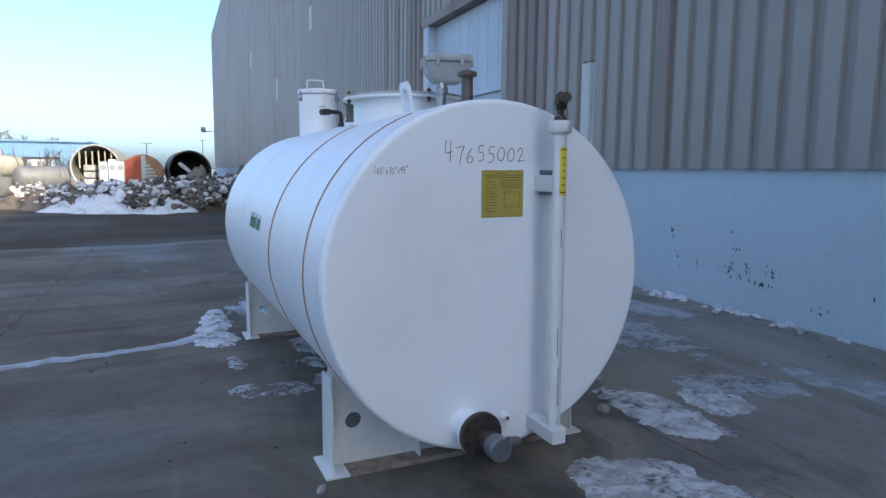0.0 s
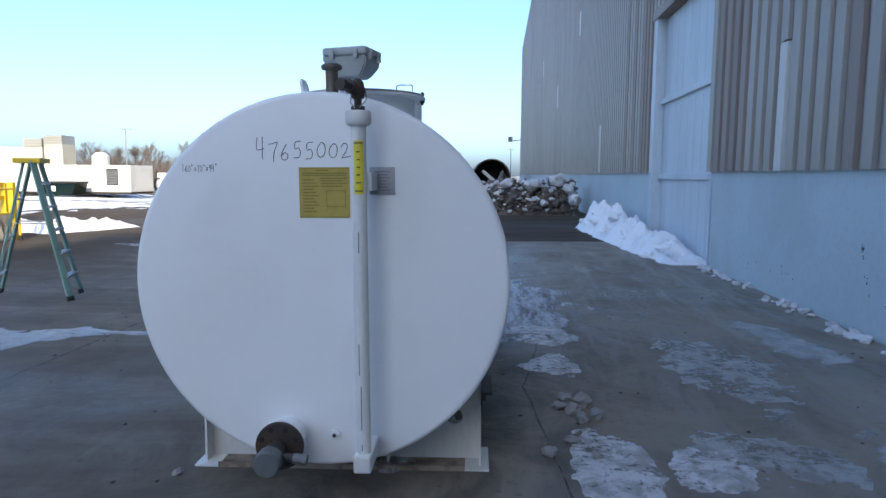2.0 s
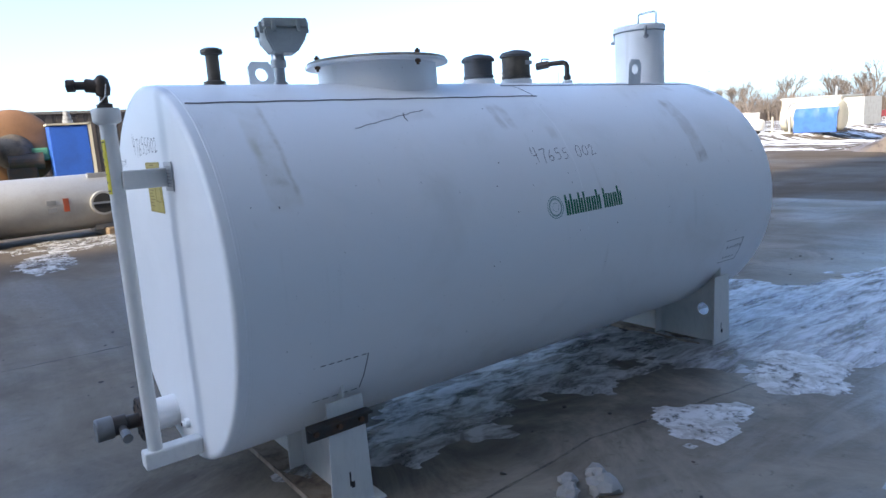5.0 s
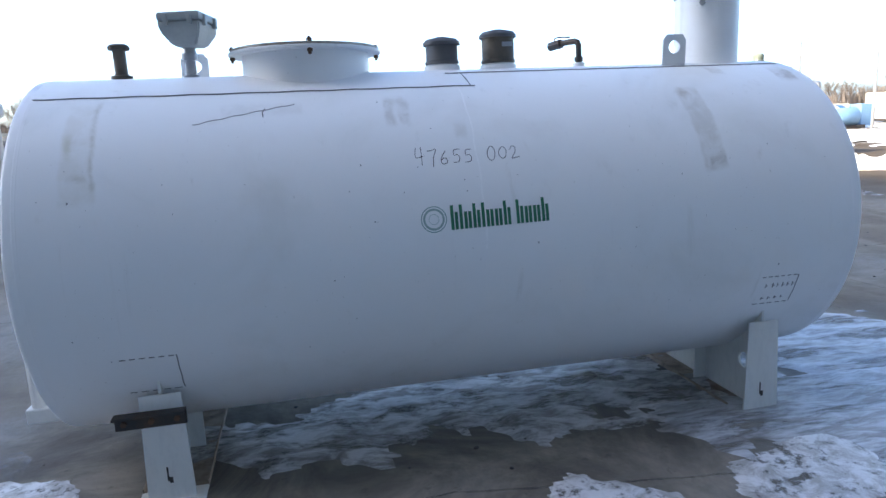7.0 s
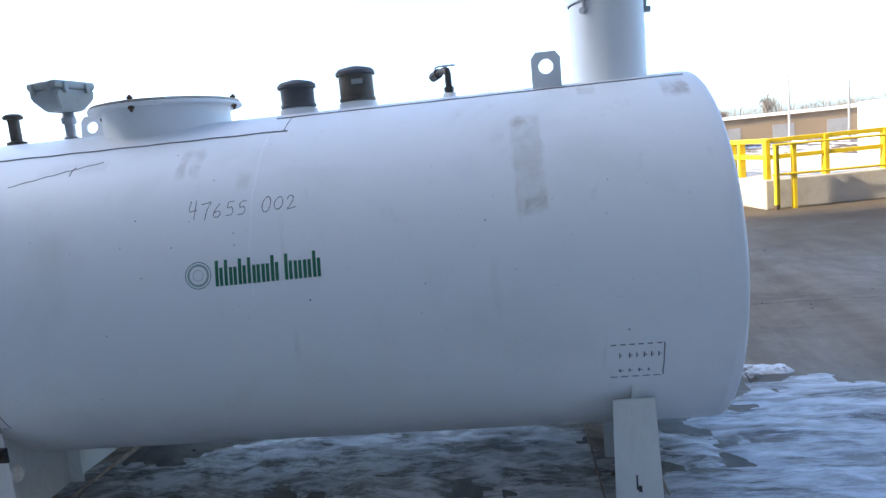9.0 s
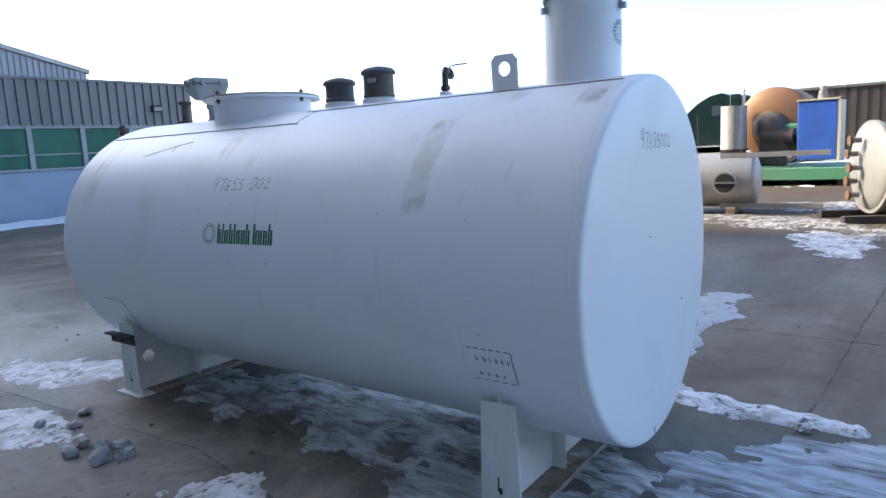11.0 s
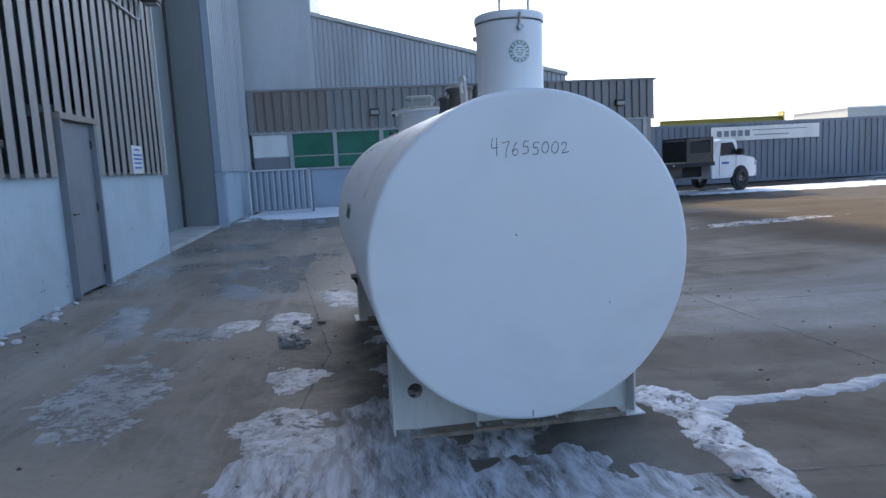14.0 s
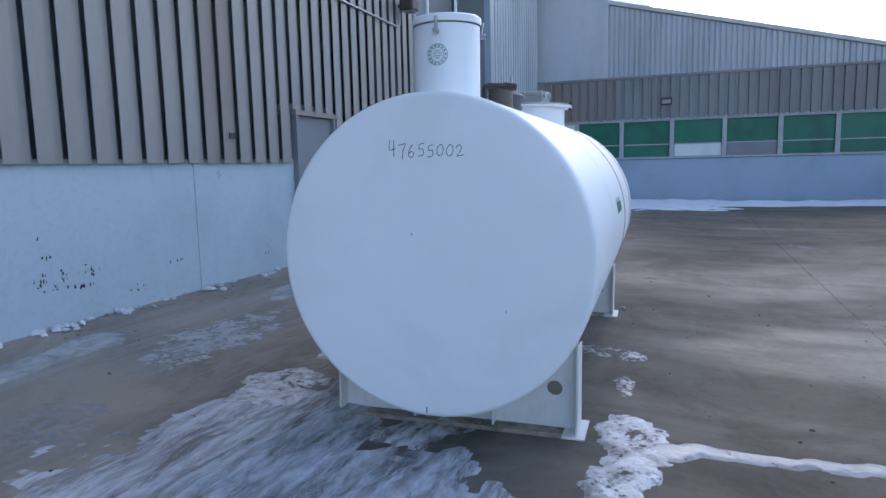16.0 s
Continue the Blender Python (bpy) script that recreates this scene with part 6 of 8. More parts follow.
def step_ladder():
    t = thing("step_ladder", "faded green fibreglass step ladder standing open", "ladder", 0, 0, 0)
    top = Vector((-5.22, 5.17, 1.78 - 0.11))
    f = [Vector((-4.57, 4.85, -0.11)), Vector((-4.78, 5.38, -0.11))]
    b = [Vector((-5.52, 4.70, -0.11)), Vector((-5.88, 5.30, -0.11))]
    side = (f[1] - f[0]).normalized()
    ft = [top - side * 0.16 + Vector((0.06, 0, 0)), top + side * 0.16 + Vector((0.06, 0, 0))]
    bt = [top - side * 0.15 - Vector((0.06, 0, 0)), top + side * 0.15 - Vector((0.06, 0, 0))]

    def stile(p, q, w):
        m = along(p, q)
        return B(-w / 2, w / 2, -0.015, 0.015, 0, (q - p).length, bevel=0.004, m=m)
    for p, q in zip(f, ft):
        s = part("front_stile", stile(p, q, 0.085), LADDERGREEN, t)
        part("foot", stile(p, p + (q - p) * 0.035, 0.10), DARKSTEEL, s)
    for p, q in zip(b, bt):
        s = part("rear_leg", stile(p, q, 0.055), LADDERGREEN, t)
        part("foot", stile(p, p + (q - p) * 0.035, 0.07), DARKSTEEL, s)
    for k in range(1, 6):
        u = k / 6.0
        p, q = f[0].lerp(ft[0], u), f[1].lerp(ft[1], u)
        bm = rod(bmesh.new(), p, q, 0.018, 8)
        box(bm, -0.045, 0.045, -0.012, 0.012, 0, (q - p).length, m=along(p, q))
        part("tread", bm, STEEL, t, "aluminium tread")
    for u in (0.18, 0.45, 0.72):
        part("brace", R(b[0].lerp(bt[0], u), b[1].lerp(bt[1], u), 0.014, 8), STEEL, t)
    part("top_cap", B(-0.16, 0.16, -0.22, 0.22, -0.03, 0.03, bevel=0.01, m=Matrix.Translation(top) @ Matrix.Rotation(math.atan2(side.y, side.x) - math.pi / 2, 4, 'Z')), YELLOW, t, "yellow plastic top cap")
    for p, q in ((f[0].lerp(ft[0], 0.55), b[0].lerp(bt[0], 0.55)), (f[1].lerp(ft[1], 0.55), b[1].lerp(bt[1], 0.55))):
        part("spreader", R(p, q, 0.008, 6), STEEL, t)


step_ladder()


# far things beyond the snow heap
def open_pipe(name, label, x, y, z, r, n, mat, inner, rz=0.0):
    """A big pipe end that faces the tank, open, with junk in it."""
    t = thing(name, label, "pipe", x, y, z - r, rz)
    m = Matrix.Translation((0, 0, r)) @ Matrix.Rotation(radians(-90), 4, 'X')
    part("shell", lathe(bmesh.new(), [(r * 0.93, n), (r * 0.93, 0.02), (r * 0.96, 0), (r, 0.02), (r, n)], 56, m), mat, t, smooth=True)
    part("back_plate", lathe(bmesh.new(), [(0, n - 0.1), (r * 0.94, n - 0.1), (r * 0.94, n), (0, n)], 40, m), inner, t)
    return t


cp = open_pipe("culvert_pipe", "very large rusty steel pipe, open end", 0.1, 62, 1.25, 1.88, 6.0, DARKSTEEL, BLACK, 4)
part("fallen_beam", B(-0.15, 0.15, 0.3, 0.6, 0, 3.4, m=Matrix.Translation((-0.9, 0, 2.6)) @ Matrix.Rotation(radians(130), 4, 'Y')), STEEL, cp)
part("fallen_crate", B(0.2, 1.0, 0.5, 1.3, 0.9, 1.6), GREYDOOR, cp)
ex = open_pipe("exchanger_shell", "large round exchanger shell with open framework", -7.6, 62, 1.5, 2.0, 7.0, DULLWHITE, RUST, -3)
for k in range(6):
    part("rib", B(-1.3 + 0.5 * k, -1.2 + 0.5 * k, 0.2, 0.35, 1.9, 3.4), DULLCREAM, ex)
for z in (0.5, 1.1, 1.7):
    for x in (-0.9, 0.2):
        part("block", B(x, x + 0.9, -0.3, 0.5, z, z + 0.5, bevel=0.06), DULLWHITE, ex)
pn = thing("pale_blue_cabinets", "pale blue steel cabinets with round dials", "cabinet", -6.2, 61.3, -1.2)
for x in (-0.7, 0.0, 0.6):
    c = part("cabinet", B(x - 0.32, x + 0.32, -0.3, 0.3, 0, 3.4 - 0.3 * abs(x), bevel=0.03), DOORBLUE, pn)
    part("dial", R((x, -0.3, 2.7), (x, -0.36, 2.7), 0.24, 20), GREYGLAZE, c)
rv = thing("red_vessel", "red and grey ribbed round vessel end", "vessel", -3.9, 62, -1.2)
part("shell", cylinder_x(bmesh.new(), 0, 5, 1.75, 2.15, 48, 0.1), CORTEN, rv, smooth=True).matrix_basis = Matrix.Rotation(radians(90), 4, 'Z')
for k in range(5):
    part("red_panel", B(-1.45 + 0.28 * k, -1.20 + 0.28 * k, -0.22, -0.12, 0.8, 3.35 + 0.1 * k, bevel=0.02), REDPAINT, rv)
for k in range(8):
    part("grey_fin", B(0.1, 1.4 - 0.02 * k * k, -0.24, -0.12, 1.0 + 0.3 * k, 1.2 + 0.3 * k, bevel=0.02), BOXGREY, rv)
part("post", B(-0.05, 0.3, -0.34, -0.2, 0.3, 3.8, bevel=0.02), BOXGREY, rv)


def far_tank(x, y, z, r, n, mat, rz, label):
    t = thing("stored_tank", label, "tank", x, y, z - r - 0.3, rz, group="stored tanks behind the heap")
    part("body", cylinder_x(bmesh.new(), 0, n, r, r + 0.3, 36, r * 0.45), mat, t, smooth=True)
    for k in (0.15, 0.85):
        part("band", ring_x(bmesh.new(), n * k, r - 0.02, r + 0.05, 0.12, r + 0.3), STEEL, t)
        part("cradle", B(n * k - 0.1, n * k + 0.3, -r * 0.8, r * 0.8, 0, 0.5), DARKSTEEL, t)
    part("nozzle", R((n * 0.5, 0, 2 * r + 0.2), (n * 0.5, 0, 2 * r + 0.7), 0.25, 16), mat, t)
    return t


far_tank(-16.0, 62, 1.5, 0.92, 2.8, DULLCREAM, 40, "cream horizontal tank with domed end")
far_tank(-15.6, 61, -0.3, 0.95, 3.0, DULL_STAINLESS, 60, "grey horizontal tank with flanged end")
far_tank(-13.2, 61.5, 0.55, 1.0, 3.4, DULL_STAINLESS, 30, "grey horizontal tank with domed end")


def blue_building():
    t = thing("blue_building", "long bright blue metal building with low roof", "building", -27.2, 96, -1.2, -3)
    part("wall", ribbed(bmesh.new(), 15.5, 0, 5.85, 0.5, 0.05), BLUEBUILD, t)
    part("plinth", B(0, 15.5, -0.12, 0.0, 0, 1.0), TIMBER, t)
    part("roof_edge", B(-0.2, 15.7, -0.3, 8, 5.85, 6.05), BLUEBUILD, t)
    part("end_wall", prism(bmesh.new(), [(0, 0), (0, 5.85), (3, 4.0), (3, 0)], 0, 8, m=Matrix.Translation((15.5, 0, 0))), BLUEBUILD, t)
    part("door", B(8.6, 11.6, -0.08, 0.02, 0, 3.6), DOORBLUE, t)
    part("door_head", B(8.2, 12.2, -0.25, 0.0, 3.7, 3.9), DARKSTEEL, t)


blue_building()


def louvred_container(x, y, n, h, rz):
    t = thing("white_container", "long white equipment container with louvred end bay", "container", x, y, 0, rz)
    part("shell", B(0, n, 0, 3.0, 0.15, h, bevel=0.03), WHITEPAINT, t)
    part("base", B(0.05, n - 0.05, 0.05, 2.95, 0, 0.16), DARKSTEEL, t)
    fr = part("louvre_frame", B(n - 1.78, n - 0.92, -0.05, 0.02, 0.65, h - 0.25), DARKSTEEL, t)
    for k in range(9):
        z = 0.72 + (h - 1.05) * k / 9
        part("slat", B(n - 1.74, n - 0.96, -0.10, -0.05, z, z + 0.05), GREYDOOR, fr)
    return t


louvred_container(-40.4, 42, 15.3, 2.05, -1)


def tarp_machine():
    t = thing("tarped_machine", "round cream machine half under a blue tarpaulin", "machine", -19.5, 46.5, 0, 0)
    part("drum", cylinder_x(bmesh.new(), -1.6, 2.0, 0.98, 1.05, 36, 0.1), CREAM, t, smooth=True)
    part("drum_band", ring_x(bmesh.new(), -1.2, 0.96, 1.04, 0.12, 1.05), STEEL, t)
    bm = bmesh.new()
    rows = []
    for i in range(15):
        x = -0.6 + 2.8 * i / 14
        rows.append([bm.verts.new((x, -1.03 * math.sin(a) - 0.05 - 0.05 * math.sin(3.1 * i + 5 * a) - 0.04 * math.sin(1.3 * i), 1.05 + 1.03 * math.cos(a) + (0.05 * math.sin(i * 2.2 + a * 4) if a > 1.7 else 0)) if a < 1.75 else
                                 (x, -1.06 - 0.05 * math.sin(3.1 * i + 9 * a), 0.86 - 0.82 * (a - 1.75) / 0.85)) for a in [0.95 + 1.65 * j / 10 for j in range(11)]])
    for p, q in zip(rows, rows[1:]):
        for j in range(10):
            bm.faces.new((p[j], p[j + 1], q[j + 1], q[j]))
    part("tarpaulin", bm, TARP, t, "blue tarpaulin", smooth=True)
    fr = part("frame", B(-2.1, -0.7, -1.3, -0.6, 0, 0.12), CREAM, t)
    for x in (-2.05, -0.85):
        part("leg", B(x, x + 0.1, -1.25, -1.15, 0.1, 1.2), CREAM, fr)
    part("wheel", ring_x(bmesh.new(), -1.5, 0.25, 0.42, 0.15, 0.65), DARKSTEEL, t)
    part("base", B(-1.6, 2.2, -1.0, 1.0, 0, 0.12), DARKSTEEL, t)
    w = thing("white_pipe_unit", "white piped unit of short cylinders", "machine", -25.4, 46.5, 0, 0)
    for x in (0.4, 1.9):
        part("drum", cylinder_x(bmesh.new(), x - 0.6, x + 0.6, 0.42, 0.62, 28, 0.08), WHITEPAINT, w, smooth=True)
        part("stand", B(x - 0.3, x + 0.3, -0.3, 0.3, 0, 0.3), DARKSTEEL, w)
    part("box", B(-0.6, 1.2, 0.6, 2.0, 0, 1.55, bevel=0.02), WHITEPAINT, w)
    part("fan_ring", ring_x(bmesh.new(), -0.35, 0.3, 0.5, 0.15, 0.66), DARKSTEEL, w)
    c = thing("cream_building", "small cream flat-roofed building", "building", -28.6, 60, 0, 0)
    part("wall", B(0, 5.0, 0, 4.0, 0, 2.5), CREAM, c)
    part("side_wall", B(5.0, 6.6, 0.6, 4.0, 0, 2.35), FRAME, c)
    part("roof_edge", B(-0.1, 5.1, -0.1, 4.1, 2.5, 2.62), FRAME, c)
    part("stack", R((4.2, 1.0, 2.6), (4.2, 1.0, 3.4), 0.09, 12), STEEL, c)


tarp_machine()


def hvac_and_bin():
    for x, h in ((-28.9, 3.25), (-27.55, 3.45)):
        t = thing("air_unit", "tall cream air-handling unit with louvred top", "air unit", (x - 0.9) * 1.42 + 0.9, 52.9, -0.1, 0, group="air units")
        t.matrix_basis = t.matrix_basis @ Matrix.Scale(1.42, 4)
        part("casing", B(0, 1.22, 0, 1.3, 0.1, h - 0.55, bevel=0.02), CREAM, t)
        part("base", B(0.05, 1.17, 0.05, 1.25, 0, 0.1), DARKSTEEL, t)
        hd = part("louvre_head", B(0.02, 1.2, 0.02, 1.28, h - 0.55, h), GREYGLAZE, t)
        for k in range(5):
            part("slat", B(0.0, 1.22, -0.03, 0.03, h - 0.50 + 0.1 * k, h - 0.46 + 0.1 * k), CREAM, hd)
        part("seam", B(-0.01, 1.23, -0.012, 0.0, h - 1.15, h - 1.10), FRAME, t)
    t = thing("waste_bin", "dark green steel waste skip with flat lid", "skip", -30.4, 40.3, -0.1, 0)
    t.matrix_basis = t.matrix_basis @ Matrix.Scale(1.17, 4)
    part("body", prism(bmesh.new(), [(0.2, 0.1), (2.0, 0.1), (2.2, 0.75), (0, 0.75)], -0.6, 0.6), DARKGREEN, t)
    part("lid", B(-0.05, 2.25, -0.65, 0.65, 0.75, 0.86, bevel=0.02), BLACK, t)
    part("label_plate", B(0.75, 1.0, -0.625, -0.60, 0.3, 0.6), WHITEPAINT, t)
    part("wheel", R((0.4, -0.5, 0.08), (0.4, -0.4, 0.08), 0.08), BLACK, t)
    t = thing("upright_silo", "pale grey upright cylinder tank", "tank", -36.2, 56.0, -0.1)
    t.matrix_basis = t.matrix_basis @ Matrix.Scale(1.42, 4)
    part("shell", L([(0.55, 0), (0.55, 2.2), (0.3, 2.45), (0, 2.5)], 28), CLAD_PALE, t, smooth=True)
    t = thing("grey_cabinet", "small pale grey cabinet", "cabinet", -35.0, 54.8, -0.1)
    t.matrix_basis = t.matrix_basis @ Matrix.Scale(1.42, 4)
    part("body", B(0, 1.0, 0, 0.8, 0, 1.05, bevel=0.03), CLAD_PALE, t)


hvac_and_bin()


def blue_machine():
    t = thing("blue_white_machine", "white and blue pump machine with round flanges", "machine", -33.2, 30.0, -0.1, 90)
    part("body", cylinder_x(bmesh.new(), 0.3, 3.2, 0.62, 0.75, 32, 0.15), WHITEPAINT, t, smooth=True)
    part("flange", ring_x(bmesh.new(), 1.6, 0.5, 0.72, 0.2, 0.85), STEEL, t)
    part("pump", cylinder_x(bmesh.new(), 2.2, 3.8, 0.55, 0.7, 28, 0.1, y=-0.9), BLUEBUILD, t, smooth=True)
    part("wheel", ring_x(bmesh.new(), 3.4, 0.2, 0.62, 0.2, 0.8), BLUEPAINT, t)
    part("cabinet", B(4.6, 5.6, -0.6, 0.5, 0, 1.45, bevel=0.03), BLUEBUILD, t)
    part("tank", B(2.6, 4.5, 0.2, 1.5, 0, 1.5, bevel=0.1), CREAM, t)
    part("base", B(0.2, 4.4, -1.2, 0.7, 0, 0.18), DARKSTEEL, t)
    b = thing("tan_building", "small tan and grey flat building far off", "building", -60, 68, 0)
    part("wall", B(0, 9, 0, 6, 0, 4.2), CREAM, b)
    part("band", B(4, 9.1, -0.1, 6, 2.6, 4.4), FRAME, b)


blue_machine()


# south-west: flat-bed truck, container, barriers
def flatbed():
    f, r = Vector((-14.53, -16.35, -0.1)), Vector((-10.35, -14.65, -0.1))
    d = f - r
    t = thing("flatbed_truck", "white pick-up truck with black flat-bed body", "truck", r.x, r.y, 0, math.degrees(math.atan2(d.y, d.x)))
    t.matrix_basis = t.matrix_basis @ Matrix.Diagonal((1, -1, 1, 1))
    W = d.length
    y0, y1 = -1.95, 0.12        # the wheels' near side lies at y = 0
    bm = prism(bmesh.new(), [(W - 1.75, 0.62), (W - 1.75, 1.15), (W - 1.62, 1.30), (W - 1.35, 1.84), (W - 1.15, 1.93), (W - 0.45, 1.93), (W - 0.25, 1.86), (W + 0.05 - 0.2, 1.32), (W + 0.2, 1.27), (W + 0.85, 1.18), (W + 1.0, 1.05), (W + 1.02, 0.60), (W + 0.9, 0.45), (W - 1.7, 0.45)], y0 + 0.05, y1 - 0.06)
    bmesh.ops.bevel(bm, geom=list(bm.edges), offset=0.03, segments=2, affect='EDGES')
    cab = part("cab", bm, TRUCKWHITE, t, smooth=True)
    part("side_window", prism(bmesh.new(), [(W - 1.25, 1.30), (W - 1.18, 1.78), (W - 0.50, 1.80), (W - 0.22, 1.33)], y1 - 0.062, y1 - 0.045), GLASS, cab)
    part("door_line", B(W - 1.30, W - 1.28, y1 - 0.062, y1 - 0.050, 0.55, 1.3), GREYDOOR, cab)
    part("door_line", B(W - 0.30, W - 0.28, y1 - 0.062, y1 - 0.050, 0.55, 1.3), GREYDOOR, cab)
    part("lettering_bar", B(W - 1.15, W - 0.72, y1 - 0.058, y1 - 0.048, 0.98, 1.06), BLUEPAINT, cab)
    part("mirror", B(W - 0.32, W - 0.14, y1 - 0.02, y1 + 0.22, 1.30, 1.55, bevel=0.03), BLACK, cab)
    part("arch", R((W, y1 - 0.10, 0.40), (W, y1 - 0.045, 0.40), 0.50, 28), BLACK, cab)
    part("bumper", B(W + 0.95, W + 1.08, y0 + 0.1, y1 - 0.1, 0.42, 0.68, bevel=0.03), STEEL, cab)
    part("headlight", B(W + 0.86, W + 1.03, y1 - 0.28, y1 - 0.055, 0.86, 1.05, bevel=0.02), GREYGLAZE, cab)
    bed = part("bed", B(-2.25, W - 1.85, y0 - 0.15, y1 + 0.15, 0.98, 1.12, bevel=0.01), DARKSTEEL, t, "black flat bed")
    part("side_rail", B(-2.25, W - 1.85, y1 + 0.15, y1 + 0.17, 0.96, 1.10), BLACK, bed)
    for x in (-1.9, -1.2, -0.5, 0.4):
        part("marker_light", B(x - 0.04, x + 0.04, y1 + 0.17, y1 + 0.185, 1.01, 1.06), CREAM, bed)
    hb = part("headboard", B(W - 1.95, W - 1.85, y0 - 0.1, y1 + 0.1, 1.12, 1.93), BLACK, bed)
    part("headboard_bar", B(W - 1.95, W - 1.85, y0 - 0.1, y1 + 0.1, 1.95, 2.03), DARKSTEEL, hb)
    for y in (y0 - 0.06, (y0 + y1) / 2, y1 + 0.06):
        part("headboard_bar", B(W - 1.95, W - 1.85, y - 0.04, y + 0.04, 1.45, 1.95), DARKSTEEL, hb)
    part("side_panel", B(W - 3.3, W - 2.0, y1 + 0.08, y1 + 0.10, 1.12, 1.86), BLACK, bed)
    part("side_board", prism(bmesh.new(), [(W - 3.35, 1.12), (W - 3.35, 1.95), (W - 1.95, 2.02), (W - 1.95, 1.12), (W - 2.05, 1.12), (W - 2.05, 1.92), (W - 3.2, 1.85), (W - 3.2, 1.45), (W - 2.05, 1.45), (W - 2.05, 1.12)], y1 + 0.06, y1 + 0.12), DARKSTEEL, bed)
    part("chassis", B(-2.0, W - 0.5, y0 + 0.5, y0 + 0.7, 0.55, 0.95), BLACK, t)
    part("chassis", B(-2.0, W - 0.5, y1 - 0.7, y1 - 0.5, 0.55, 0.95), BLACK, t)
    part("under_frame", prism(bmesh.new(), [(-2.2, 0.98), (-2.2, 0.80), (-1.2, 0.62), (1.0, 0.62), (1.0, 0.98)], y0 + 0.05, y1 + 0.05), DARKSTEEL, t)
    part("tool_box", B(-1.5, -0.6, y1 - 0.5, y1 - 0.02, 0.45, 0.92, bevel=0.02), DARKSTEEL, t)
    for x in (0.0, W):
        for y, s in ((0.0, 1), (-1.83, -1)):
            w = part("wheel", lathe(bmesh.new(), [(0.22, -0.12), (0.36, -0.13), (0.40, -0.09), (0.40, 0.09), (0.36, 0.13), (0.22, 0.12)], 28, Matrix.Translation((x, y, 0.40)) @ Matrix.Rotation(radians(90), 4, 'X')), BLACK, t)
            part("rim", L([(0, -0.06), (0.08, -0.08), (0.2, -0.04), (0.22, -0.09), (0.225, 0.09)], 20, Matrix.Translation((x, y, 0.40)) @ Matrix.Rotation(radians(-90 if s > 0 else 90), 4, 'X') @ Matrix.Rotation(math.pi, 4, 'X')), STEEL, w)


flatbed()


def slate_container():
    t = thing("slate_container", "long slate-blue ribbed storage container with white sign", "container", -13.1, -22.2, -0.06, 174.5)
    t.matrix_basis = t.matrix_basis @ Matrix.Diagonal((1.08, 1, 1.05, 1))
    n = 13.2
    part("side", ribbed(bmesh.new(), n, 0.15, 2.58, 0.28, 0.036, 0.5), SLATE, t)
    part("top_rail", B(0, n, -0.02, 2.4, 2.58, 2.70), SLATE, t)
    part("bottom_rail", B(0, n, -0.02, 2.4, 0, 0.15), SLATE, t)
    for x in (0.0, n - 0.15):
        part("corner_post", B(x, x + 0.15, -0.025, 0.12, 0, 2.70), SLATE, t)
    part("end", B(n - 0.1, n - 0.02, 0.1, 2.4, 0.1, 2.6), SLATE, t)
    part("core", B(0.05, n - 0.2, 0.06, 2.35, 0.1, 2.58), SLATE, t)
    sg = thing("white_sign", "white sign board with blue bars on the container", "sign", -16.6, -21.83, 1.92, 174.5)
    part("board", B(0, 5.3, -0.05, -0.02, 0, 0.66, bevel=0.004), WHITEPAINT, sg)
    for k in range(5):
        b = part("bar", B(0.28 + 0.34 * k, 0.52 + 0.34 * k, -0.058, -0.05, 0.20, 0.48), SLATE, sg)
    part("bar", B(2.1, 3.8, -0.058, -0.05, 0.20, 0.26), GREYGLAZE, sg)
    part("bar", B(2.0, 4.7, -0.058, -0.05, 0.44, 0.49), GREYGLAZE, sg)
    y = thing("yellow_beam", "long yellow steel beam lying on the container's roof", "beam", -15.0, -23.6, 2.775, 174.5)
    part("flange", B(0, 6.2, 0, 0.3, 0.0, 0.06), LABELYEL, y)
    part("web", B(0, 6.2, 0.13, 0.17, 0.06, 0.24), LABELYEL, y)
    part("flange", B(0, 6.2, 0, 0.3, 0.24, 0.30), LABELYEL, y)
    part("end_plate", B(6.2, 6.26, -0.1, 0.4, 0.0, 0.52), LABELYEL, y)


slate_container()


def barriers():
    for k in range(3):
        bars = GALV if k in (0, 3) else ZINC
        t = thing("barrier_panel", "galvanised crowd-barrier panel stacked by the wall", "barrier", 4.12 - 0.03 * k, -17.3 - 0.12 * k, -0.02, 4 + 1.0 * k, group="stacked barrier panels")
        w, h = -2.15, 1.62
        bm = pipe(bmesh.new(), [(0, 0, 0.02), (0, 0, h - 0.06), (-0.06, 0, h), (w + 0.06, 0, h), (w, 0, h - 0.06), (w, 0, 0.02)], 0.028, 8)
        part("frame", bm, bars, t)
        part("lower_bar", R((0, 0, 0.16), (w, 0, 0.16), 0.018, 8), STEEL, t)
        for i in range(9):
            x = w * (i + 1) / 10
            part("bar", R((x, 0, 0.16), (x, 0, h), 0.016, 6), bars, t)


barriers()


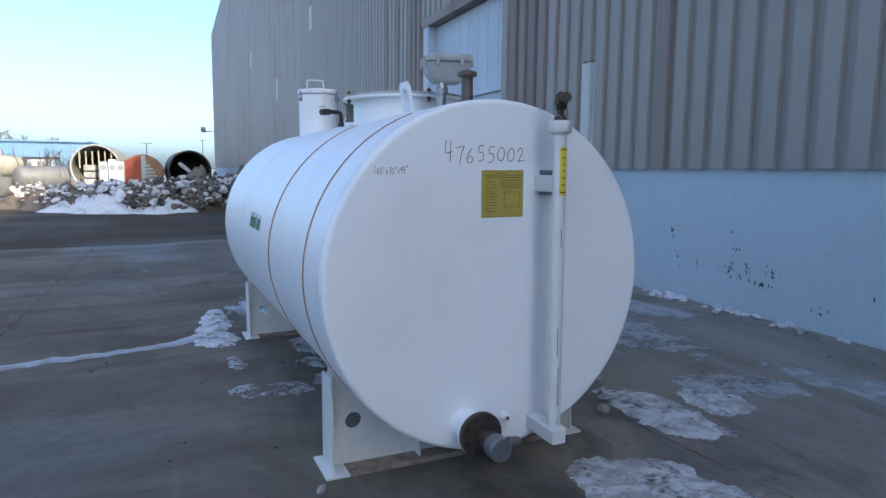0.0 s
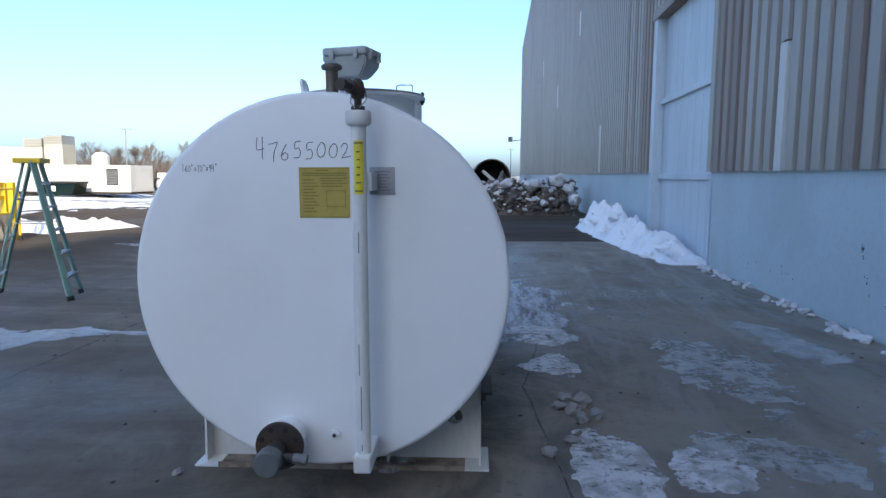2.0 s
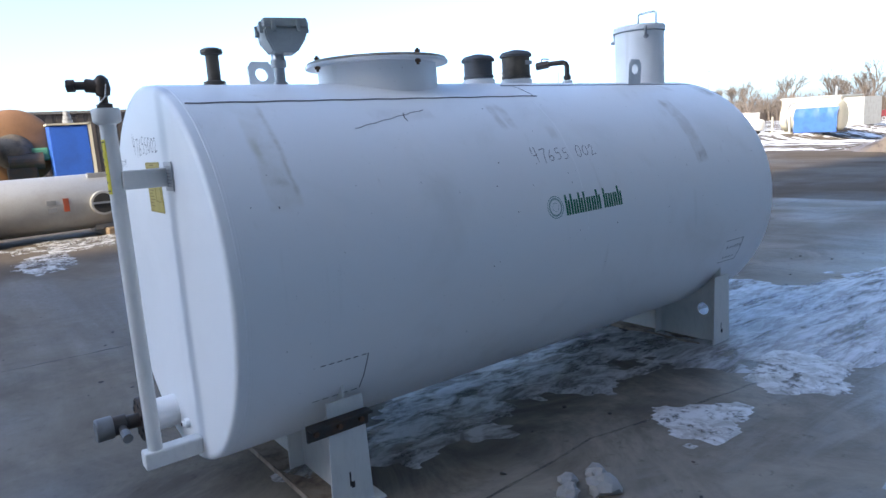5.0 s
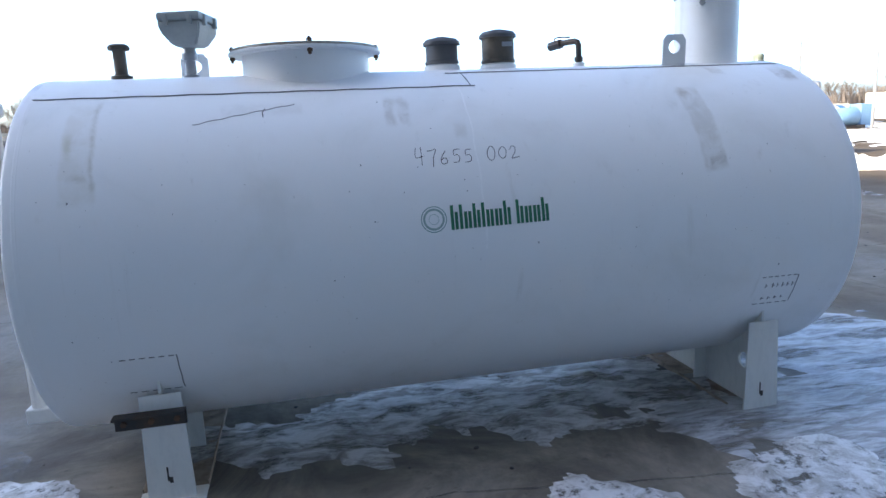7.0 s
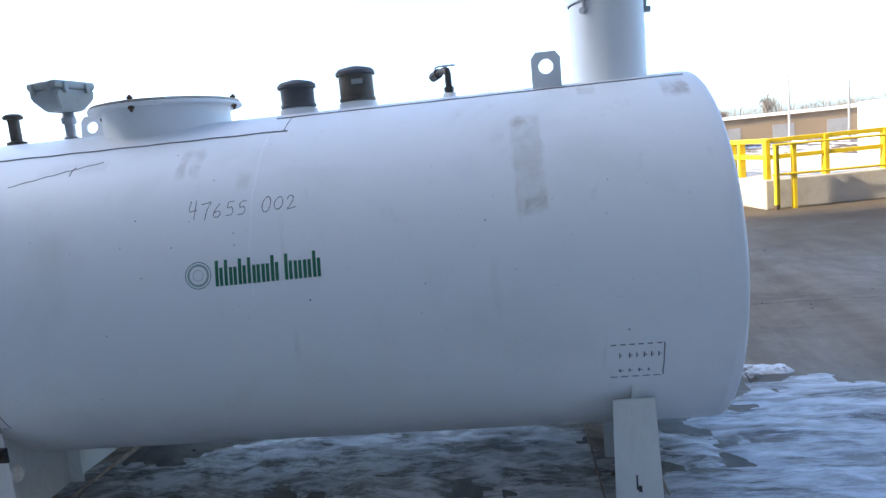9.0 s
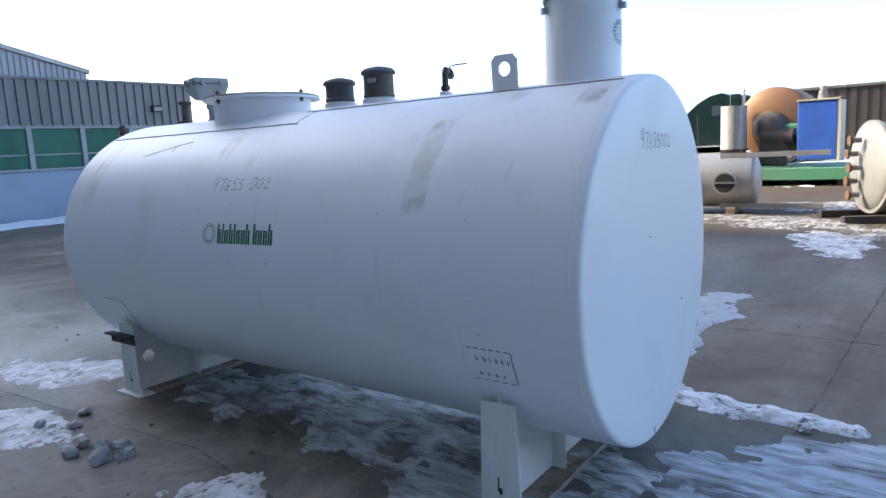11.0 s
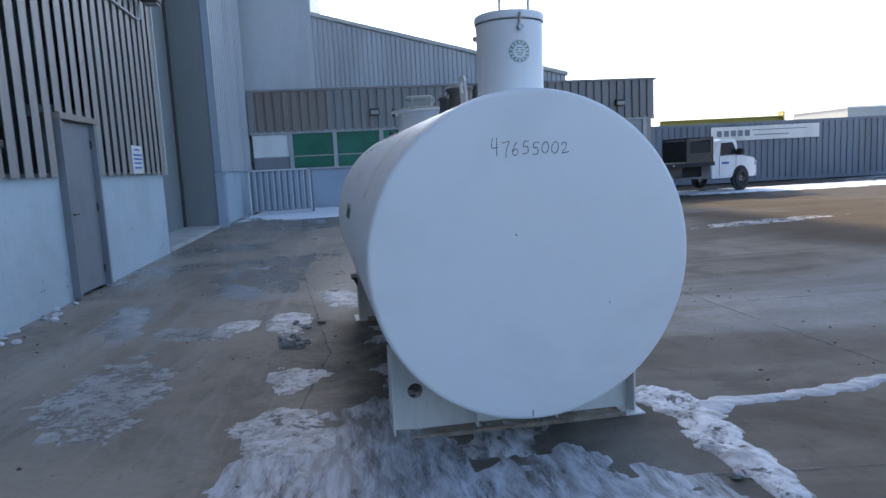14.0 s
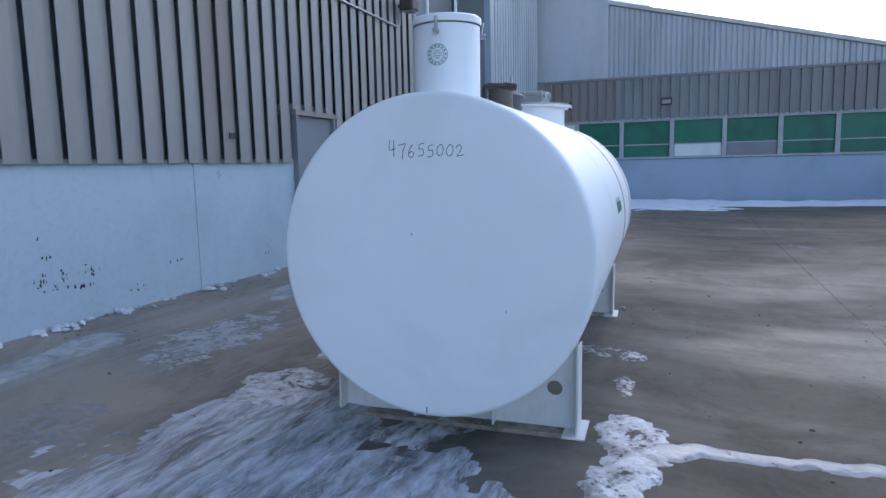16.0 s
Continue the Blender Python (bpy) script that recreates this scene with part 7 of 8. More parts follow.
# junk row, forklift, boom, far sheds
def junk_machine(x, y, s, kind, mat, rz):
    t = thing("scrap_machine", "worn industrial machine in the storage row", "machine", x, y, 0, rz, group="machines in the storage row")
    if kind == 0:
        part("drum", cylinder_x(bmesh.new(), -s, s, 0.55 * s, 0.75 * s, 24, 0.12 * s), mat, t, smooth=True)
        part("port", R((s * 1.1, 0, 0.75 * s), (s * 1.16, 0, 0.75 * s), 0.2 * s, 16), BLACK, t)
        for k in (-0.6, 0.6):
            part("leg", B(k * s - 0.08, k * s + 0.08, -0.4 * s, 0.4 * s, 0, 0.4 * s), DARKSTEEL, t)
    elif kind == 1:
        for k in (-1, 1):
            for j in (-1, 1):
                part("leg", rod(bmesh.new(), (k * 0.5 * s, j * 0.4 * s, 0), (k * 0.3 * s, j * 0.3 * s, 1.5 * s), 0.05 * s, 8), mat, t)
        part("deck", B(-0.5 * s, 0.5 * s, -0.45 * s, 0.45 * s, 0.75 * s, 0.83 * s), mat, t)
        part("hopper", L([(0.1 * s, 1.1 * s), (0.5 * s, 1.55 * s), (0.5 * s, 1.75 * s)], 20), mat, t)
    elif kind == 2:
        part("housing", B(-0.7 * s, 0.7 * s, -0.5 * s, 0.5 * s, 0.15 * s, 1.1 * s, bevel=0.12 * s), mat, t)
        part("motor", R((0, -0.2 * s, 1.1 * s), (0, 0.5 * s, 1.35 * s), 0.25 * s, 16), DARKSTEEL, t)
        part("wheel", ring_x(bmesh.new(), 0.7 * s, 0.15 * s, 0.5 * s, 0.15 * s, 0.6 * s), DARKSTEEL, t)
        part("base", B(-0.8 * s, 0.9 * s, -0.55 * s, 0.55 * s, 0, 0.15 * s), DARKSTEEL, t)
    else:
        part("tank", L([(0.5 * s, 0.3 * s), (0.5 * s, 1.5 * s), (0.3 * s, 1.7 * s), (0, 1.75 * s)], 22), mat, t, smooth=True)
        part("legs", B(-0.4 * s, 0.4 * s, -0.4 * s, 0.4 * s, 0, 0.3 * s), DARKSTEEL, t)
        part("elbow", pipe(bmesh.new(), [(0.2 * s, 0, 1.6 * s), (0.25 * s, 0, 1.95 * s), (0.45 * s, 0, 2.05 * s), (0.8 * s, 0, 2.0 * s)], 0.12 * s, 10), mat, t, smooth=True)


rj = random.Random(7)
JUNK = [CREAM, STEEL, GREYDOOR, DARKSTEEL, STAINLESS, GREYDOOR, BOXGREY, BOXGREY, STAINLESS, WHITEPAINT, DARKSTEEL, STEEL, CREAM, DARKSTEEL, GREYDOOR]
for i in range(120):
    u = i / 119
    x = -39.1 - 11.5 * u + rj.uniform(-0.6, 0.6) - 1.5 * (i % 3)
    y = -16.5 - 28.0 * u + rj.uniform(-0.4, 0.4)
    junk_machine(x, y, rj.uniform(0.5, 0.85) + 0.12 * (i % 3), rj.randrange(4), JUNK[rj.randrange(15)], rj.uniform(0, 180))
for i in range(14):
    junk_machine(-47 - 1.2 * i + rj.uniform(-1, 1), -18 - 3.0 * i, rj.uniform(0.8, 1.2), rj.randrange(4), JUNK[rj.randrange(8)], rj.uniform(0, 180))
for i, (x, y, m) in enumerate(((-45.1, -15.4, DOORBLUE), (-45.4, -13.6, BLUEPAINT), (-44.9, -11.7, DOORBLUE), (-45.5, -9.7, BLUEPAINT))):
    t = thing("blue_cabinet", "blue machine cabinet with a round opening", "machine", x, y, 0, group="blue cabinets")
    c = part("casing", B(-0.7, 0.7, -0.78, 0.70, 0.0, 2.05, bevel=0.03), m, t)
    if i % 2 == 0:
        part("fan", R((0.7, 0, 1.1), (0.73, 0, 1.1), 0.5, 20), BLACK, c)


def forklift():
    t = thing("forklift", "yellow forklift parked among machines", "forklift", -41.9, -32.9, 0, 30)
    part("body", B(-1.0, 0.8, -0.5, 0.5, 0.35, 1.0, bevel=0.12), YELLOW, t)
    part("counterweight", B(-1.4, -0.9, -0.5, 0.5, 0.4, 1.1, bevel=0.15), YELLOW, t)
    part("roof", B(-0.6, 0.6, -0.5, 0.5, 1.95, 2.02), DARKSTEEL, t)
    for x in (-0.55, 0.55):
        for y in (-0.45, 0.45):
            part("pillar", R((x, y, 1.0), (x, y, 1.96), 0.035, 8), DARKSTEEL, t)
    for y in (-0.35, 0.35):
        part("mast", B(0.85, 0.95, y - 0.05, y + 0.05, 0.1, 2.2), DARKSTEEL, t)
    for x in (-0.9, 0.6):
        for y in (-0.5, 0.5):
            part("wheel", R((x, y - 0.12, 0.35), (x, y + 0.12, 0.35), 0.35, 20), BLACK, t)
    b = thing("crane_boom", "pale yellow crane boom raised over the yard", "crane", -50.5, -16.5, 0)
    b.matrix_basis = b.matrix_basis @ Matrix.Scale(1.14, 4)
    part("boom", rod(bmesh.new(), (0, 0, 1.2), (0, 1.9, 4.2), 0.16, 8, 0.09), CREAM, b)
    part("jib", rod(bmesh.new(), (0, 1.85, 4.1), (0, 2.5, 4.3), 0.07, 8), DARKSTEEL, b)
    part("strut", rod(bmesh.new(), (0.2, 0.6, 1.0), (0.1, 1.2, 3.1), 0.06, 8), YELLOW, b)
    part("base", B(-0.8, 0.8, -1.0, 1.0, 0.3, 1.3, bevel=0.1), YELLOW, b)
    part("truck_base", B(-0.9, 0.9, -2.5, 1.5, 0, 0.35), BLACK, b)


forklift()

for x, y, w, d_, h, mat, lab in ((-95, -66, 12, 24, 4.2, CLAD_GREY, "long pale grey low building on the horizon"), (-92, -92, 10, 26, 4.8, CLAD_GREY, "pale grey warehouse on the horizon"), (-110, -120, 20, 16, 8.5, FRAME, "grey tall block on the horizon"),
                                 (-70, 30, 8, 20, 2.2, TIMBER, "low brown building on the horizon"), (-90, 60, 10, 30, 2.6, ROOFTAR, "low dark shed on the horizon")):
    t = thing("far_building", lab, "building", x, y, 0)
    part("wall", B(-w / 2, w / 2, -d_ / 2, d_ / 2, 0, h), mat, t)
    part("roof", B(-w / 2 - 0.3, w / 2 + 0.3, -d_ / 2 - 0.3, d_ / 2 + 0.3, h, h + 0.3), WHITEPAINT, t)
    for k in range(4):
        part("bay_door", B(w / 2, w / 2 + 0.05, -d_ / 2 + d_ * (k + 0.3) / 4, -d_ / 2 + d_ * (k + 0.7) / 4, 0, h * 0.6), GREYDOOR, t)

# parked pick-up far off
t = thing("maroon_pickup", "maroon pick-up truck parked far off", "truck", -25.5, 76, 0, 8)
part("body", prism(bmesh.new(), [(-2.6, 0.4), (-2.6, 1.0), (-0.6, 1.05), (-0.4, 1.65), (0.9, 1.65), (1.3, 1.05), (2.5, 0.95), (2.6, 0.4)], -0.9, 0.9), MAROON, t)
part("window", prism(bmesh.new(), [(-0.25, 1.08), (-0.15, 1.55), (0.75, 1.55), (1.05, 1.08)], -0.92, -0.90), GLASS, t)
for x in (-1.7, 1.7):
    for y in (-0.85, 0.85):
        part("wheel", R((x, y - 0.1, 0.38), (x, y + 0.1, 0.38), 0.38, 18), BLACK, t)

# light poles
for x, y, h, arms in ((-30, 28, 5.2, 1), (-30, 33, 5.4, 0), (-40, 18.8, 4.4, 0), (-40, 22.2, 3.9, 0), (-40, 26.8, 4.6, 0), (-4.5, 82, 6.2, 1), (3.0, 118, 8.0, 1), (-40, 47, 5.6, 1), (-36, 60, 6.0, 1)):
    t = thing("light_pole", "thin grey steel pole", "pole", x, y, ground_z(x, y), group="poles over the yard")
    part("shaft", R((0, 0, 0), (0, 0, h), 0.09, 8, 0.05), GREYDOOR, t)
    if arms:
        part("cross_arm", B(-0.6, 0.6, -0.04, 0.04, h - 0.12, h - 0.04), GREYDOOR, t)

# lamps on the hall's far corner
t = thing("corner_floodlight", "small floodlight on the hall's far corner", "lamp")
part("arm", R((4.34, 104.5, 7.2), (2.9, 104.5, 7.0), 0.06, 8), DARKSTEEL, t)
part("head", B(2.3, 3.0, 104.2, 104.8, 6.9, 7.7, bevel=0.05), GREYDOOR, t)


# what stands beyond the heap, moved out along the sight lines
FAR = Matrix.Translation((0.4, -2.8, 1.55)) @ Matrix.Scale(1.2, 4) @ Matrix.Translation((-0.4, 2.8, -1.55))
for ob in list(scene.objects):
    if ob.parent is None and ob.name.split(".")[0] in ("culvert_pipe", "exchanger_shell", "pale_blue_cabinets", "red_vessel", "stored_tank", "blue_building"):
        ob.matrix_basis = FAR @ ob.matrix_basis

# ---- bare trees ----
def bare_tree(x, y, h, seed, spread=0.62):
    rr = random.Random(seed)
    t = thing("bare_tree", "leafless grey-brown tree in winter", "tree", x, y, -0.2, group="bare trees on the horizon")
    trunk, twigs = bmesh.new(), bmesh.new()

    def stem(bm, a, b, r0, r1, n):
        lathe(bm, [(r0, 0), (r1, (b - a).length)], n, along(a, b))

    def grow(p, d, ln, r, depth):
        q = p + d * ln
        r = max(r, 0.013)
        stem(trunk if depth < 2 else twigs, p, q, r, r * 0.68, 6 if depth < 2 else 3)
        if depth >= 6:
            return
        for k in range(3 if depth < 5 else 2):
            nd = (d + Vector((rr.uniform(-1, 1), rr.uniform(-1, 1), rr.uniform(-0.25, 0.75))) * spread).normalized()
            grow(q - d * ln * rr.uniform(0, 0.6), nd, ln * rr.uniform(0.66, 0.86), r * 0.6, depth + 1)
    grow(Vector((0, 0, 0)), Vector((rr.uniform(-0.1, 0.1), rr.uniform(-0.1, 0.1), 1)).normalized(), h * 0.25, h * 0.022, 0)
    part("trunk", trunk, BARK, t)
    part("crown", twigs, BARK, t)["kind"] = "stuff"
    return t


rt = random.Random(31)
SPOTS = [(-66, 100, 9), (-60, 104, 9.5), (-55, 100, 9.0), (-49.5, 101, 11), (-46, 106, 10.5), (-37.5, 100, 10.5), (-33, 106, 9), (-30, 101, 10.5), (-27.5, 104, 11.5), (-70, 108, 9.5), (-42, 112, 9),
         (-41.5, 158, 15.5), (-37.5, 160, 14.0), (-45, 162, 13.5), (-24, 118, 10), (-19, 120, 8.5), (-84, 88, 9), (-90, 76, 8.5), (-96, 62, 9), (-80, -50, 8.5), (-80, -46, 9.0), (-78, -30, 9.5), (-84, -26, 10.0), (-82, -18, 9.5), (-88, -36, 9.0), (-92, -12, 8.5), (-90, -70, 10), (-98, -82, 11), (-95, 20, 9), (-98, 36, 8.5), (-92, -47, 5.5), (-91, -43, 6), (-93, -39, 5.5), (-92, -34, 6), (-94, -29, 5.5), (-93, -23, 6), (-96, -18, 5.5), (-90, -50, 6), (-90, -31, 5.5), (-92, -26, 6)]
MODELS = [bare_tree(x, y, h, 100 + k) for k, (x, y, h) in enumerate(SPOTS[:5])]
for k, (x, y, h) in enumerate(SPOTS[5:]):
    src = k % 5
    copy_thing(MODELS[src], pose(x, y, -0.2, 0, 0, rt.uniform(0, 360)) @ Matrix.Scale(h / SPOTS[src][2], 4))
for k in range(34):
    x, y = (rt.uniform(-112, -18), rt.uniform(112, 128)) if k % 2 else (rt.uniform(-132, -116), rt.uniform(-140, 110))
    copy_thing(MODELS[k % 5], pose(x, y, -0.2, 0, 0, rt.uniform(0, 360)) @ Matrix.Scale(rt.uniform(0.7, 1.0), 4))

# low brush on the horizon
bm = bmesh.new()
rb = random.Random(5)
for i in range(5200):
    if i % 2:
        x, y = rb.uniform(-125, -16), rb.uniform(112, 134)
    else:
        x, y = rb.uniform(-137, -112), rb.uniform(-150, 130)
    h = rb.uniform(1.5, 4.8)
    a = Vector((x, y, -0.2))
    b_ = a + Vector((rb.uniform(-0.8, 0.8), rb.uniform(-0.8, 0.8), h))
    lathe(bm, [(0.12, 0), (0.04, (b_ - a).length)], 3, along(a, b_))
    for k in range(4):
        c_ = a.lerp(b_, rb.uniform(0.3, 0.9))
        e_ = c_ + Vector((rb.uniform(-1.2, 1.2), rb.uniform(-1.2, 1.2), rb.uniform(0.3, 1.2)))
        lathe(bm, [(0.06, 0), (0.025, (e_ - c_).length)], 3, along(c_, e_))
tagged(part("far_brush", bm, BARK), "bare brown brush and scrub along the horizon", "brush", kind="stuff")


# ---- snow and ice ----
def snow_patch(name, cx, cy, rx, ry, rot, h, mat, seed, label, cell=0.05, ragged=0.9, gap=0.0):
    """A ragged low patch of snow or ice: a height field over an ellipse, broken up by noise."""
    c, s = math.cos(radians(rot)), math.sin(radians(rot))
    nx, ny = max(6, int(3.2 * rx / cell)), max(6, int(3.2 * ry / cell))
    bm = bmesh.new()
    grid = {}
    for i in range(nx + 1):
        for j in range(ny + 1):
            u, v = 1.6 * (-1 + 2 * i / nx), 1.6 * (-1 + 2 * j / ny)
            x, y = cx + c * u * rx - s * v * ry, cy + s * u * rx + c * v * ry
            p = Vector((x, y, seed * 3.7))
            f = 1 - math.sqrt(u * u + v * v) + ragged * (0.55 * noise.noise(p * 1.7) + 0.4 * noise.noise(p * 4.3) + 0.25 * noise.noise(p * 10.0)) - gap * max(0.0, noise.noise(p * 6.0))
            if f > 0:
                z = h * min(1.0, f * 2.2) ** 0.6 * (0.75 + 0.55 * noise.noise(p * 5.0) + 0.35 * noise.noise(p * 13.0))
                grid[i, j] = bm.verts.new((x, y, ground_z(x, y) + max(0.003, z)))
            else:
                if f > -0.30:
                    grid[i, j] = bm.verts.new((x, y, ground_z(x, y) - 0.004))
    for i in range(nx):
        for j in range(ny):
            q = [grid.get(k) for k in ((i, j), (i + 1, j), (i + 1, j + 1), (i, j + 1))]
            q = [v for v in q if v is not None]
            if len(q) >= 3 and any(v.co.z - ground_z(v.co.x, v.co.y) > 0 for v in q):
                bm.faces.new(q)
    for v in [v for v in bm.verts if not v.link_faces]:
        bm.verts.remove(v)
    if not bm.faces:
        bm.free()
        return None
    ob = part(name, bm, mat, smooth=True)
    return tagged(ob, label, "snow" if "snow" in name else "ice", kind="stuff")


def snow_trail(line, h, mat, seed, label, cell=0.03):
    """A ragged trail of snow along a line of (x, y, half width)."""
    xs, ys, wide = [p[0] for p in line], [p[1] for p in line], max(p[2] for p in line) * 1.6
    x0, x1, y0, y1 = min(xs) - wide, max(xs) + wide, min(ys) - wide, max(ys) + wide
    nx, ny = int((x1 - x0) / cell), int((y1 - y0) / cell)
    bm = bmesh.new()
    grid = {}
    for i in range(nx + 1):
        for j in range(ny + 1):
            q = Vector((x0 + (x1 - x0) * i / nx, y0 + (y1 - y0) * j / ny, 0))
            best = -9.0
            for (ax, ay, aw), (bx, by, bw) in zip(line, line[1:]):
                a, d = Vector((ax, ay, 0)), Vector((bx - ax, by - ay, 0))
                u = min(1.0, max(0.0, (q - a).dot(d) / d.length_squared))
                best = max(best, 1 - (q - a - d * u).length / (aw + (bw - aw) * u))
            p = Vector((q.x, q.y, seed * 3.7))
            f = best + 0.55 * noise.noise(p * 3.0) + 0.45 * noise.noise(p * 7.0) + 0.25 * noise.noise(p * 15.0)
            if f > -0.30:
                z = h * min(1.0, f * 2.0) ** 0.6 * (0.75 + 0.5 * noise.noise(p * 9.0) + 0.4 * noise.noise(p * 21.0)) if f > 0 else -0.004
                grid[i, j] = bm.verts.new((q.x, q.y, ground_z(q.x, q.y) + (max(0.003, z) if f > 0 else -0.004)))
    for i in range(nx):
        for j in range(ny):
            q = [grid.get(k) for k in ((i, j), (i + 1, j), (i + 1, j + 1), (i, j + 1))]
            q = [v for v in q if v is not None]
            if len(q) >= 3 and any(v.co.z - ground_z(v.co.x, v.co.y) > 0 for v in q):
                bm.faces.new(q)
    for v in [v for v in bm.verts if not v.link_faces]:
        bm.verts.remove(v)
    return tagged(part("snow_trail", bm, mat, smooth=True), label, "snow", kind="stuff")


ICY_SNOW = broken("icy_snow", (0.36, 0.37, 0.39), (0.26, 0.25, 0.24), 0.7, 0.30, 0.46, 0.92, 4.0, share=0.45, rough=0.35, bump=0.4)
CRUST = broken("snow_crust", (0.66, 0.66, 0.67), (0.26, 0.235, 0.21), 0.75, 0.37, 0.50, 0.95, 4.0, share=0.45, bump=0.8)
snow_trail([(-3.3, 3.42, 0.07), (-2.9, 3.43, 0.07), (-2.0, 3.55, 0.075), (-1.5, 3.60, 0.08), (-1.25, 3.75, 0.10)], 0.018, ICY_SNOW, 61, "narrow frozen trickle of white ice across the concrete", 0.02)
snow_trail([(-1.13, 3.36, 0.14), (-1.17, 3.8, 0.17), (-1.15, 4.1, 0.17), (-1.12, 4.45, 0.13), (-1.10, 4.78, 0.09)], 0.028, CRUST, 62, "ragged trail of crusted snow beside the tank", 0.025)
snow_trail([(-4.35, 3.25, 0.24), (-3.95, 3.05, 0.30), (-3.55, 3.42, 0.20), (-3.2, 3.42, 0.09)], 0.012, ICY_SNOW, 63, "white sheet of ice on the concrete", 0.04)

PATCHES = [
    # cx, cy, rx, ry, rot, height, ragged, material
    (-1.02, 1.95, 0.11, 0.16, 10, 0.02, 0.9, PATCH_SNOW), (-0.72, 1.86, 0.15, 0.13, 0, 0.02, 1.0, PATCH_SNOW), (-1.03, 2.65, 0.10, 0.20, 6, 0.02, 0.9, PATCH_SNOW), (-1.0, -1.8, 0.12, 0.08, 10, 0.008, 0.8, PATCH_ICE),
    (0.95, 4.95, 0.70, 1.70, -4, 0.022, 0.75, PACKED_SNOW), (0.15, 2.2, 0.45, 1.5, 4, 0.028, 0.8, STREAK_SNOW), (0.05, 5.0, 0.75, 0.7, 0, 0.025, 0.6, PACKED_SNOW),
    (0.82, -0.55, 0.26, 0.62, 12, 0.018, 0.9, CRUST), (0.45, -0.55, 0.35, 0.16, -15, 0.010, 0.9, PATCH_ICE), (1.50, 0.40, 0.20, 0.42, 5, 0.016, 0.9, CRUST), (2.02, 0.52, 0.20, 0.22, 0, 0.014, 0.9, CRUST),
    (2.2, -3.67, 0.34, 0.10, 5, 0.02, 0.7, PATCH_SNOW), (2.9, -3.6, 0.25, 0.08, 5, 0.015, 0.7, PATCH_ICE), (2.31, 4.54, 0.30, 0.35, 0, 0.012, 0.8, PATCH_ICE),
    (1.30, 2.36, 0.20, 0.28, 0, 0.018, 0.9, CRUST), (1.27, 3.55, 0.24, 0.50, 4, 0.018, 0.8, CRUST),
    (-8.9, 0.05, 1.0, 0.35, 0, 0.02, 0.7, PATCH_SNOW), (-8.4, 3.8, 1.1, 0.4, 20, 0.03, 0.8, CRUST), (-11.0, 1.0, 0.7, 1.6, 0, 0.04, 0.9, PATCH_SNOW), (-12.9, -3.1, 1.6, 0.8, 0, 0.02, 0.9, PATCH_SNOW), (-10.6, 3.0, 0.7, 0.9, 0, 0.04, 0.9, PATCH_SNOW),
    (-9.6, 5.2, 0.8, 1.3, 10, 0.05, 0.8, PATCH_SNOW), (-13.6, 3.6, 0.9, 1.6, 0, 0.05, 0.9, PATCH_SNOW), (-8.5, -6.0, 1.6, 0.3, 10, 0.02, 0.8, PATCH_SNOW), (-6.0, -7.5, 1.2, 0.2, 5, 0.015, 0.8, PATCH_ICE), (-7.4, 11.4, 0.6, 0.2, 0, 0.02, 0.7, PATCH_SNOW),
    (-3.2, -6.2, 0.6, 0.24, 0, 0.012, 1.0, PATCH_ICE), (-2.4, 8.6, 0.45, 0.15, 0, 0.012, 0.6, PATCH_ICE),
]
for i, (cx, cy, rx, ry, rot, h, rag, mat) in enumerate(PATCHES):
    thin = mat is PATCH_ICE
    snow_patch("ice_patch" if thin else "snow_patch", cx, cy, rx * 1.15, ry * 1.15, rot, h, mat, i + 1,
               "thin grey ice on the concrete" if thin else "trodden patch of old snow on the concrete", 0.03 if max(rx, ry) < 1.4 else 0.05, rag)
# glazed patches in the lane
LANE = [(2.42, 0.62, 0.50, 0.28, -28, GLAZED_SNOW), (3.25, 0.10, 0.20, 0.90, 13, GLAZE), (2.67, 2.45, 0.36, 0.80, 6, GLAZED_SNOW), (3.55, 3.4, 0.25, 0.7, 6, GLAZE), (2.3, -1.6, 0.25, 0.6, 20, GLAZE)]
for i, (cx, cy, rx, ry, rot, mat) in enumerate(LANE):
    snow_patch("ice_patch", cx, cy, rx * 1.15, ry * 1.15, rot, 0.010, mat, 40 + i, "glazed grey ice on the lane's concrete" if mat is GLAZE else "icy trodden snow in the lane", 0.03, 0.9)
# strips of snow along the shed, in the yard and far off
snow_patch("snow_strip", 0.8, -16.6, 3.6, 2.0, 0, 0.06, CLEAN_SNOW, 71, "trodden snow in front of the shed wall", 0.12, 0.7)
snow_patch("snow_strip", -18.0, -16.6, 9.0, 1.5, -2, 0.05, CLEAN_SNOW, 72, "strip of snow in front of the container", 0.2, 0.6)
snow_patch("snow_strip", -22.0, 36.0, 16.0, 1.6, 2, 0.12, CLEAN_SNOW, 73, "long strip of clean snow across the yard", 0.35, 0.5)
snow_patch("snow_strip", -20.0, 28.0, 10.0, 0.8, 4, 0.05, CLEAN_SNOW, 74, "thin strip of snow across the yard", 0.25, 0.8)
snow_patch("snow_strip", -30.0, -13.0, 4.0, 9.0, -25, 0.08, CLEAN_SNOW, 75, "strip of snow before the machine row", 0.3, 0.7)
snow_patch("snow_strip", -30.0, 3.0, 9.0, 5.0, 0, 0.08, CLEAN_SNOW, 76, "patchy snow behind the vessels", 0.3, 0.9)
snow_patch("snow_strip", -26.0, 27.0, 8.0, 5.0, 10, 0.10, CLEAN_SNOW, 77, "patchy snow in the yard", 0.3, 0.9)


